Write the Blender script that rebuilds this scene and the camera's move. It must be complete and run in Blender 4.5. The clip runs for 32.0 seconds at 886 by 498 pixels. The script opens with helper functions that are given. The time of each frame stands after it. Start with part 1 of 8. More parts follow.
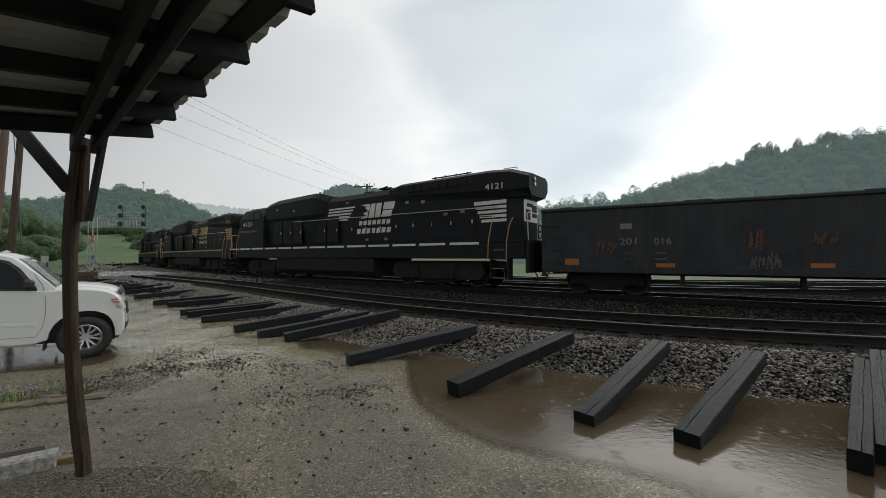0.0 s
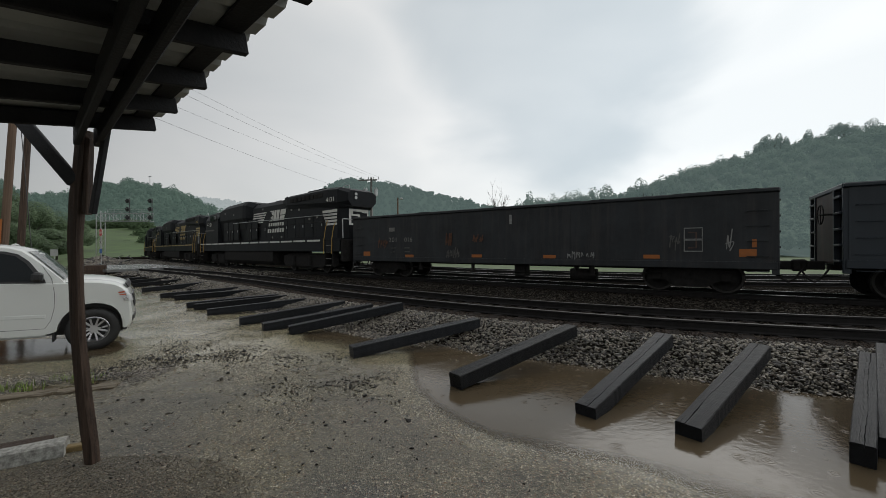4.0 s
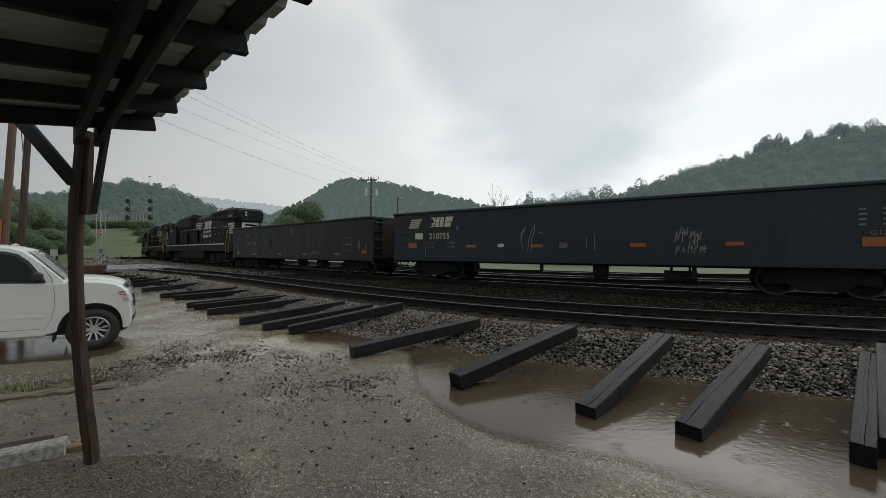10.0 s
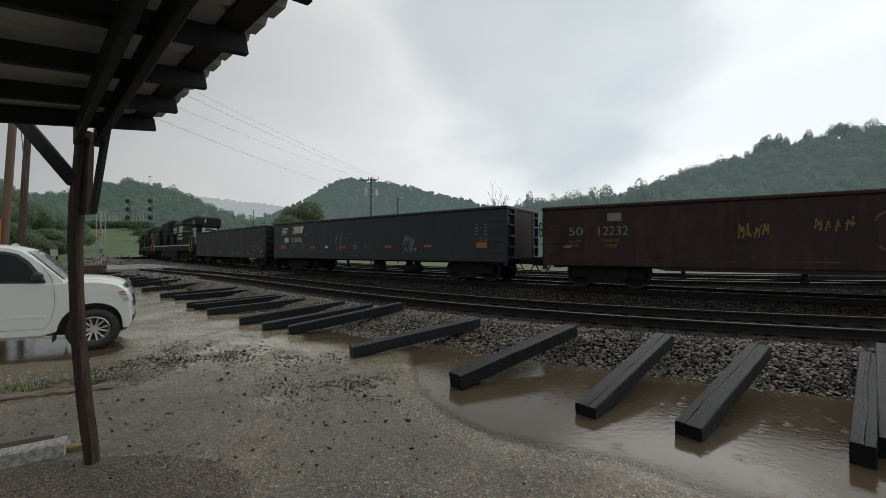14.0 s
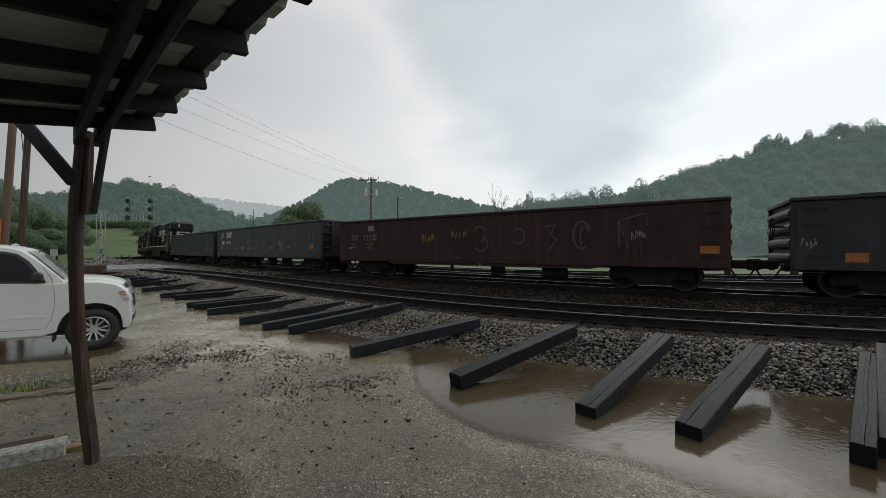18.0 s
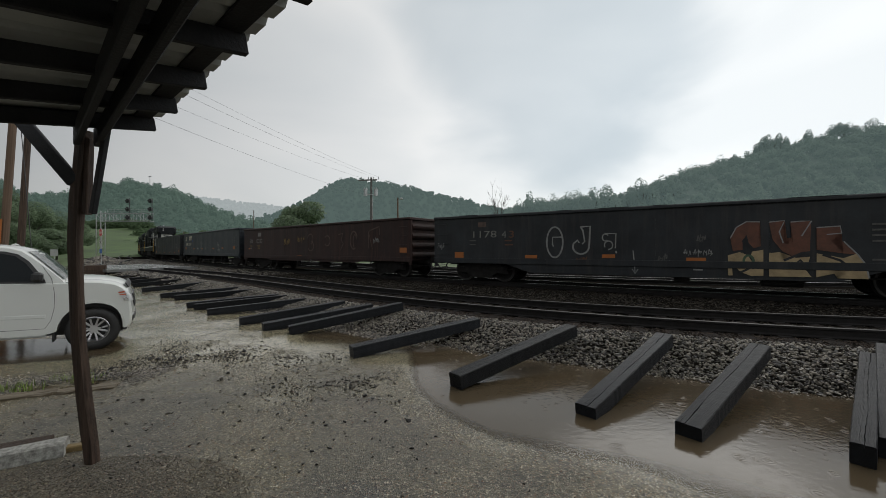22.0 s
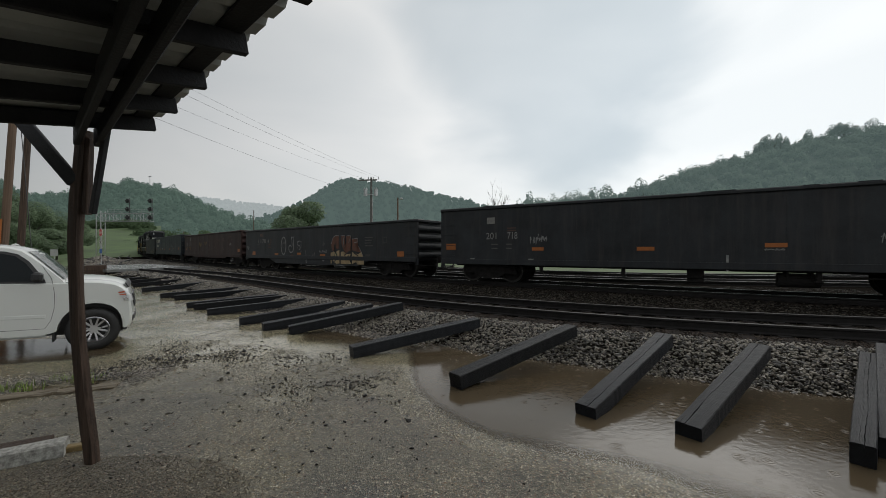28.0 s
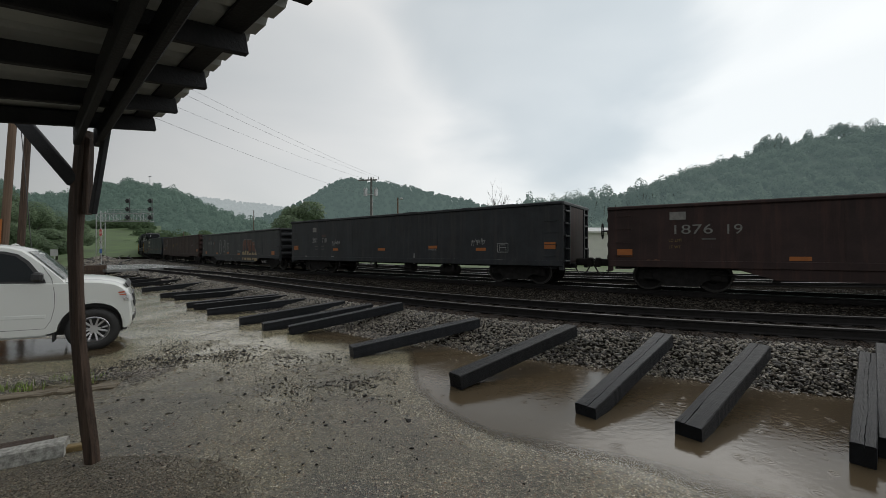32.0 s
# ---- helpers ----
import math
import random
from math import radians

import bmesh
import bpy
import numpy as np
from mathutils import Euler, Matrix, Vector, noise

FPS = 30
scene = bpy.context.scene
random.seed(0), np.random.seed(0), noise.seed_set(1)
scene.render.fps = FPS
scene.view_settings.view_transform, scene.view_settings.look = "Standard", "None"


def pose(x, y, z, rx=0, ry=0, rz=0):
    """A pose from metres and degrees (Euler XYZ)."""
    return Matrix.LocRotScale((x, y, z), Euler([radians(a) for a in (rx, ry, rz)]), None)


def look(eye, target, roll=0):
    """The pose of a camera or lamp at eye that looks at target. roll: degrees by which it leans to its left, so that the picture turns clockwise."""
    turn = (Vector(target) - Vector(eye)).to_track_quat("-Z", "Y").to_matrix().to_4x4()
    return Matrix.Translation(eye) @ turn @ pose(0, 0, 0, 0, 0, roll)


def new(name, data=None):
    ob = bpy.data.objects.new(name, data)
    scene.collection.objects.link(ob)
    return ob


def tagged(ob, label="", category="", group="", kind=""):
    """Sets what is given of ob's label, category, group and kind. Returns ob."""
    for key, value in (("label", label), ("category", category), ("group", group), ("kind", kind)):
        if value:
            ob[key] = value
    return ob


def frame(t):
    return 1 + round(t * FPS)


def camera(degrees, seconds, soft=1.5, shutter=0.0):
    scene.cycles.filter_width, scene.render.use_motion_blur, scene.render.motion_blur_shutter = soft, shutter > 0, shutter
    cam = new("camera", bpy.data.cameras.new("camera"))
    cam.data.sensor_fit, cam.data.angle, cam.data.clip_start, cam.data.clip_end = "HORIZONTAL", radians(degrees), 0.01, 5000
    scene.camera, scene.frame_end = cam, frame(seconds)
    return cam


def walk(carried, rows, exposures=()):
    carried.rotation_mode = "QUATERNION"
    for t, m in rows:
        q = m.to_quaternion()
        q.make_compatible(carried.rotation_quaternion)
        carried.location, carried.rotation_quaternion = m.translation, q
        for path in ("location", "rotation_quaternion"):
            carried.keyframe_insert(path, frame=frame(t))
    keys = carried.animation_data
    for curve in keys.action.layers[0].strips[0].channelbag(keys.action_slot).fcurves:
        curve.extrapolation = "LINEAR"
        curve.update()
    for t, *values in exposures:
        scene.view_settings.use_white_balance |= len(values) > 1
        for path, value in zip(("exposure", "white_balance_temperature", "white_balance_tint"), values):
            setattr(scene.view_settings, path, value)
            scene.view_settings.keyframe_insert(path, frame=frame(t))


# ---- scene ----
import collections

# The camera rests at standing height under the canopy; x runs right, y away, z up, 0 is the pavement.
RAIL = 0.52            # height of the rail heads over the pavement
cam = camera(98.13, 32.0, soft=0.55)
EYE_Z = RAIL + 1.28


def eye(dx, dz, right, up):
    return pose(dx, 0, EYE_Z + dz, 90 + 0.23 + up, 0, -right)


walk(cam, [(0.0, eye(-0.03, 0.01, 0.70, 0.95)), (0.2, eye(-0.03, 0.012, 0.50, 0.88)), (0.5, eye(-0.025, 0.02, -0.05, 0.62)),
           (0.8, eye(-0.008, 0.006, -0.02, 0.22)), (1.0, eye(-0.003, 0.0, 0, 0.07)), (1.3, eye(0, 0, 0, 0)), (32.0, eye(0, 0, 0, 0))],
     exposures=[(0.0, 0.2), (1.0, 0.04), (32.0, 0.03)])

# ---- light: rain clouds, brightest low in the sky to the front right ----
world = bpy.data.worlds.new("overcast_sky")
scene.world = world
world.use_nodes = True


def build_sky():
    nt = world.node_tree
    nt.nodes.clear()
    nd, ln = nt.nodes, nt.links
    out = nd.new("ShaderNodeOutputWorld")
    bg = nd.new("ShaderNodeBackground")
    tc = nd.new("ShaderNodeTexCoord")
    sky = nd.new("ShaderNodeTexSky")
    sky.sky_type, sky.sun_disc = "NISHITA", False
    sky.sun_elevation, sky.sun_rotation = radians(48), radians(32)
    mp = nd.new("ShaderNodeMapping")
    mp.inputs["Scale"].default_value = (1.0, 1.0, 2.2)
    mp.inputs["Location"].default_value = (0.35, 0.12, 0.3)
    ln.new(tc.outputs["Generated"], mp.inputs[0])
    nz = nd.new("ShaderNodeTexNoise")
    nz.inputs["Scale"].default_value = 1.9
    nz.inputs["Detail"].default_value = 5
    nz.inputs["Roughness"].default_value = 0.42
    nz.inputs["Distortion"].default_value = 0.35
    ln.new(mp.outputs[0], nz.inputs["Vector"])
    ramp = nd.new("ShaderNodeValToRGB")
    ramp.color_ramp.elements[0].position, ramp.color_ramp.elements[0].color = 0.30, (0.715, 0.745, 0.748, 1)
    ramp.color_ramp.elements[1].position, ramp.color_ramp.elements[1].color = 0.66, (0.922, 0.92, 0.898, 1)
    ln.new(nz.outputs["Fac"], ramp.inputs[0])
    # the veiled sun brightens the cloud round its direction
    dot = nd.new("ShaderNodeVectorMath")
    dot.operation = "DOT_PRODUCT"
    dot.inputs[1].default_value = Vector((0.93, 0.34, 0.05)).normalized()
    ln.new(tc.outputs["Generated"], dot.inputs[0])
    mr = nd.new("ShaderNodeMapRange")
    mr.inputs["From Min"].default_value, mr.inputs["From Max"].default_value = -0.50, 0.80
    mr.inputs["To Min"].default_value, mr.inputs["To Max"].default_value = 0.43, 1.21
    ln.new(dot.outputs["Value"], mr.inputs["Value"])
    mul = nd.new("ShaderNodeVectorMath")
    mul.operation = "SCALE"
    ln.new(ramp.outputs[0], mul.inputs[0])
    ln.new(mr.outputs[0], mul.inputs["Scale"])
    sc = nd.new("ShaderNodeVectorMath")
    sc.operation = "SCALE"
    sc.inputs["Scale"].default_value = 0.010
    ln.new(sky.outputs[0], sc.inputs[0])
    add = nd.new("ShaderNodeVectorMath")
    ln.new(mul.outputs[0], add.inputs[0])
    ln.new(sc.outputs[0], add.inputs[1])
    # one darker rain cloud high over the tracks
    wob = nd.new("ShaderNodeVectorMath")
    wob.operation = "MULTIPLY_ADD"
    wob.inputs[1].default_value = (0.50, 0.50, 0.50)
    ln.new(nz.outputs["Color"], wob.inputs[0])
    ln.new(tc.outputs["Generated"], wob.inputs[2])
    nrm = nd.new("ShaderNodeVectorMath")
    nrm.operation = "NORMALIZE"
    ln.new(wob.outputs[0], nrm.inputs[0])
    dc = nd.new("ShaderNodeVectorMath")
    dc.operation = "DOT_PRODUCT"
    dc.inputs[1].default_value = Vector((0.455, 1.10, 0.735)).normalized()
    ln.new(nrm.outputs[0], dc.inputs[0])
    cl = nd.new("ShaderNodeMapRange")
    cl.interpolation_type = "SMOOTHSTEP"
    cl.inputs["From Min"].default_value, cl.inputs["From Max"].default_value = 0.970, 0.989
    cl.inputs["To Min"].default_value, cl.inputs["To Max"].default_value = 0.0, 1.0
    ln.new(dc.outputs["Value"], cl.inputs["Value"])
    shade = nd.new("ShaderNodeMix")
    shade.data_type, shade.blend_type = "RGBA", "MULTIPLY"
    shade.inputs[7].default_value = (0.72, 0.765, 0.80, 1)
    ln.new(cl.outputs[0], shade.inputs[0])
    ln.new(add.outputs[0], shade.inputs[6])
    ln.new(shade.outputs[2], bg.inputs["Color"])
    bg.inputs["Strength"].default_value = 0.97
    ln.new(bg.outputs[0], out.inputs[0])


build_sky()
sun = new("sun", bpy.data.lights.new("sun", "SUN"))
sun.data.energy, sun.data.angle, sun.data.color = 0.6, radians(40), (1.0, 0.97, 0.92)
sun.matrix_world = look((60, 95, 100), (0, 0, 0))


# ---- materials ----
def material(name, color, rough=0.6, metal=0.0, vary=0.25, scale=6.0, fine=60.0, bump=0.2, dark=None, spec=0.5, stretch=None, rvary=0.15, island=0.0, coat=0.0, glow=None, streak=0.0):
    """A surface with blotches at one scale and grain at another, both in metres of the object's own space."""
    m = bpy.data.materials.new(name)
    m.use_nodes = True
    nt = m.node_tree
    nd, ln = nt.nodes, nt.links
    b = nd["Principled BSDF"]
    tc = nd.new("ShaderNodeTexCoord")
    vec = tc.outputs["Object"]
    if stretch:
        mp = nd.new("ShaderNodeMapping")
        mp.inputs["Scale"].default_value = stretch
        ln.new(vec, mp.inputs[0])
        vec = mp.outputs[0]
    big = nd.new("ShaderNodeTexNoise")
    big.inputs["Scale"].default_value, big.inputs["Detail"].default_value, big.inputs["Roughness"].default_value = scale, 4, 0.6
    ln.new(vec, big.inputs["Vector"])
    small = nd.new("ShaderNodeTexNoise")
    small.inputs["Scale"].default_value, small.inputs["Detail"].default_value = fine, 3
    ln.new(vec, small.inputs["Vector"])
    mix = nd.new("ShaderNodeMix")
    mix.data_type = "RGBA"
    d = dark or tuple(c * (1 - vary) for c in color)
    l = tuple(min(1, c * (1 + vary * 0.6)) for c in color)
    mix.inputs[6].default_value, mix.inputs[7].default_value = (*d, 1), (*l, 1)
    avg = nd.new("ShaderNodeMath")
    avg.operation = "MULTIPLY_ADD"
    avg.inputs[1].default_value = 0.35
    ln.new(small.outputs["Fac"], avg.inputs[0])
    sharp = nd.new("ShaderNodeMapRange")
    sharp.inputs["From Min"].default_value, sharp.inputs["From Max"].default_value = 0.32, 0.68
    sharp.inputs["To Max"].default_value = 0.65
    ln.new(big.outputs["Fac"], sharp.inputs["Value"])
    ln.new(sharp.outputs[0], avg.inputs[2])
    ln.new(avg.outputs[0], mix.inputs[0])
    col = mix.outputs[2]
    if island:
        src = nd.new("ShaderNodeNewGeometry").outputs["Random Per Island"] if island > 0 else nd.new("ShaderNodeObjectInfo").outputs["Random"]
        hs = nd.new("ShaderNodeHueSaturation")
        r = nd.new("ShaderNodeMapRange")
        r.inputs["To Min"].default_value, r.inputs["To Max"].default_value = 1 - abs(island), 1 + abs(island)
        ln.new(src, r.inputs["Value"])
        ln.new(r.outputs[0], hs.inputs["Value"])
        ln.new(col, hs.inputs["Color"])
        col = hs.outputs[0]
    if streak:
        # rust and water runs down the sheet
        mq = nd.new("ShaderNodeMapping")
        mq.inputs["Scale"].default_value = (3.2, 3.2, 0.22)
        ln.new(tc.outputs["Object"], mq.inputs[0])
        run = nd.new("ShaderNodeTexNoise")
        run.inputs["Scale"].default_value, run.inputs["Detail"].default_value, run.inputs["Roughness"].default_value = 1.6, 5, 0.65
        ln.new(mq.outputs[0], run.inputs["Vector"])
        amt = nd.new("ShaderNodeMapRange")
        amt.inputs["From Min"].default_value, amt.inputs["From Max"].default_value = 0.50, 0.72
        amt.inputs["To Max"].default_value = streak
        ln.new(run.outputs["Fac"], amt.inputs["Value"])
        rm = nd.new("ShaderNodeMix")
        rm.data_type = "RGBA"
        rm.inputs[7].default_value = (color[0] * 2.3, color[1] * 1.75, color[2] * 1.5, 1)
        ln.new(amt.outputs[0], rm.inputs[0])
        ln.new(col, rm.inputs[6])
        col = rm.outputs[2]
    ln.new(col, b.inputs["Base Color"])
    rr = nd.new("ShaderNodeMapRange")
    rr.inputs["To Min"].default_value, rr.inputs["To Max"].default_value = max(0.02, rough - rvary), min(1, rough + rvary)
    ln.new(big.outputs["Fac"], rr.inputs["Value"])
    ln.new(rr.outputs[0], b.inputs["Roughness"])
    b.inputs["Metallic"].default_value = metal
    b.inputs["Specular IOR Level"].default_value = spec
    b.inputs["Coat Weight"].default_value = coat
    # emission on surfaces that are no lamps: painted haze of the far woods
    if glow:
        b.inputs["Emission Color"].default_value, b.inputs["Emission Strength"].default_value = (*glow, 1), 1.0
    if bump:
        bp = nd.new("ShaderNodeBump")
        bp.inputs["Strength"].default_value, bp.inputs["Distance"].default_value = bump, 0.01
        ln.new(small.outputs["Fac"], bp.inputs["Height"])
        ln.new(bp.outputs[0], b.inputs["Normal"])
    return m


M = {}
M["ballast_bed"] = material("wet_ballast_bed", (0.014, 0.0125, 0.0105), 0.95, vary=0.5, scale=4, fine=30, bump=1.0, spec=0.0)


def stone_material(name, rocks, rough, spec):
    """Broken rock; every stone takes one of the given colours, with its own lightness."""
    m = material(name, (0.15, 0.14, 0.13), rough, vary=0.35, scale=9, fine=70, bump=0.35, spec=spec)
    nd, ln = m.node_tree.nodes, m.node_tree.links
    b = nd["Principled BSDF"]
    grain = b.inputs["Base Color"].links[0].from_socket
    ramp = nd.new("ShaderNodeValToRGB")
    ramp.color_ramp.interpolation = "CONSTANT"
    e = ramp.color_ramp.elements
    for k, c in enumerate(rocks):
        q = e[k] if k < 2 else e.new(0.5)
        q.position, q.color = k / len(rocks), (*c, 1)
    ln.new(nd.new("ShaderNodeNewGeometry").outputs["Random Per Island"], ramp.inputs[0])
    mul = nd.new("ShaderNodeMix")
    mul.data_type, mul.blend_type = "RGBA", "MULTIPLY"
    mul.inputs[0].default_value = 1.0
    up = nd.new("ShaderNodeVectorMath")
    up.operation = "SCALE"
    up.inputs["Scale"].default_value = 7.0
    ln.new(grain, up.inputs[0])
    ln.new(ramp.outputs[0], mul.inputs[6])
    ln.new(up.outputs[0], mul.inputs[7])
    ln.new(mul.outputs[2], b.inputs["Base Color"])
    return m


M["stone"] = stone_material("wet_ballast_stone", ((0.038, 0.036, 0.034), (0.146, 0.145, 0.138), (0.070, 0.060, 0.049), (0.108, 0.110, 0.110), (0.052, 0.050, 0.048), (0.244, 0.235, 0.207), (0.089, 0.072, 0.055), (0.028, 0.028, 0.029), (0.127, 0.120, 0.106), (0.058, 0.058, 0.059), (0.179, 0.172, 0.157)), 0.42, 0.4)
M["dark_stone"] = stone_material("dark_track_ballast", ((0.019, 0.018, 0.017), (0.039, 0.037, 0.033), (0.013, 0.013, 0.013), (0.052, 0.048, 0.042), (0.028, 0.025, 0.021), (0.017, 0.017, 0.017), (0.085, 0.078, 0.066), (0.024, 0.022, 0.021)), 0.7, 0.15)
M["brown_stone"] = stone_material("rusty_shoulder_ballast", ((0.028, 0.022, 0.018), (0.052, 0.040, 0.032), (0.019, 0.016, 0.014), (0.070, 0.056, 0.046), (0.038, 0.028, 0.022)), 0.7, 0.15)
M["yard_stone"] = stone_material("dark_yard_stone", ((0.014, 0.014, 0.013), (0.036, 0.034, 0.030), (0.020, 0.019, 0.019), (0.061, 0.056, 0.048), (0.012, 0.012, 0.012), (0.026, 0.023, 0.019)), 0.4, 0.2)
M["grass"] = material("meadow_grass", (0.075, 0.115, 0.036), 0.8, vary=0.4, scale=0.25, fine=3, bump=0.6)
M["tie"] = material("creosoted_tie", (0.0098, 0.0110, 0.0135), 0.45, vary=0.75, scale=3, fine=40, bump=0.9, stretch=(0.22, 5, 5), island=-0.5, spec=0.2)
M["track_tie"] = material("old_track_tie", (0.016, 0.0125, 0.0105), 0.85, vary=0.4, scale=3, fine=45, bump=0.5, spec=0.1)
M["rail"] = material("rusty_rail_side", (0.023, 0.0215, 0.021), 0.8, spec=0.12, vary=0.4, scale=8, fine=60)
M["rail_head"] = material("polished_rail_head", (0.36, 0.35, 0.34), 0.22, 0.9, vary=0.15, scale=2, fine=30, bump=0.05)
M["rail_dull"] = material("dull_rail_head", (0.088, 0.083, 0.080), 0.42, 0.5, vary=0.3, scale=2, fine=30, bump=0.05)
M["black_paint"] = material("weathered_black_paint", (0.0230, 0.0262, 0.0295), 0.5, vary=0.6, scale=1.2, fine=25, bump=0.15, spec=0.3, streak=0.5)
M["blue_black"] = material("newer_blue_black_paint", (0.0200, 0.0265, 0.0340), 0.45, vary=0.35, scale=0.9, fine=25, bump=0.12, spec=0.35, streak=0.25)
M["loco_black"] = material("locomotive_black_enamel", (0.0165, 0.0182, 0.0205), 0.5, vary=0.45, scale=1.0, fine=20, bump=0.06, spec=0.1)
M["rust_paint"] = material("rusty_brown_car_paint", (0.0385, 0.0240, 0.0220), 0.55, vary=0.5, scale=1.0, fine=22, bump=0.15, dark=(0.018, 0.012, 0.0115), spec=0.2, streak=0.5)
M["undergear"] = material("grimy_running_gear", (0.027, 0.0255, 0.0245), 0.8, vary=0.5, scale=6, fine=40, spec=0.12)
M["wheel_rim"] = material("worn_wheel_rim", (0.033, 0.030, 0.027), 0.55, 0.2, vary=0.4, scale=6, fine=40, bump=0.1)
M["white"] = material("white_lettering", (0.62, 0.62, 0.58), 0.6, vary=0.25, scale=5, fine=60, bump=0)
M["grey_letter"] = material("faded_lettering", (0.20, 0.195, 0.18), 0.7, vary=0.5, scale=7, fine=60, bump=0)
M["orange"] = material("orange_reflective_sheeting", (0.34, 0.108, 0.018), 0.5, vary=0.25, scale=9, fine=70, bump=0)
M["old_timber"] = material("weathered_dark_timber", (0.074, 0.049, 0.036), 0.6, vary=1.0, scale=3.6, fine=40, bump=1.0, stretch=(11, 11, 0.3), dark=(0.008, 0.005, 0.0035), spec=0.25)
M["wet_timber"] = material("dark_roof_timber", (0.032, 0.033, 0.036), 0.7, vary=0.5, scale=4, fine=55, bump=0.4, spec=0.2)
M["roof_sheet"] = material("galvanised_roof_sheet", (0.40, 0.42, 0.415), 0.6, 0.0, vary=0.3, scale=1.5, fine=30, bump=0.05)
M["truck_white"] = material("white_car_paint", (0.62, 0.635, 0.61), 0.25, vary=0.02, rvary=0.03, scale=2, fine=20, bump=0, coat=0.5)
M["tyre"] = material("tyre_rubber", (0.018, 0.018, 0.018), 0.6, vary=0.3, scale=9, fine=60)
M["alloy"] = material("alloy_rim", (0.55, 0.55, 0.56), 0.3, 0.8, vary=0.1, scale=6, fine=40, bump=0)
M["black_plastic"] = material("black_plastic", (0.02, 0.02, 0.021), 0.5, vary=0.2, scale=6, fine=60)
M["concrete"] = material("worn_white_concrete", (0.44, 0.435, 0.40), 0.65, vary=0.3, scale=24, fine=90, bump=0.9, dark=(0.055, 0.052, 0.045))
M["galv"] = material("galvanised_steel", (0.42, 0.43, 0.43), 0.4, 0.6, vary=0.2, scale=4, fine=40, bump=0)
M["sign_red"] = material("red_sign", (0.45, 0.02, 0.02), 0.45, vary=0.1)
M["sign_blue"] = material("blue_sign", (0.03, 0.12, 0.40), 0.5, vary=0.1)
M["pole_wood"] = material("brown_pole_wood", (0.12, 0.075, 0.048), 0.7, vary=0.4, scale=3, fine=40, bump=0.4, stretch=(4, 4, 0.3))
M["trunk"] = material("tree_bark", (0.06, 0.05, 0.04), 0.8, vary=0.4, scale=3, fine=20)
M["leaf"] = material("summer_leaves", (0.080, 0.126, 0.056), 0.65, vary=0.45, scale=0.08, fine=1.2, bump=0.3, island=0.35)
M["house_white"] = material("white_siding", (0.62, 0.62, 0.56), 0.6, vary=0.12, scale=1, fine=20, bump=0.1)
M["yellow"] = material("yellow_paint", (0.42, 0.27, 0.06), 0.5, vary=0.2)


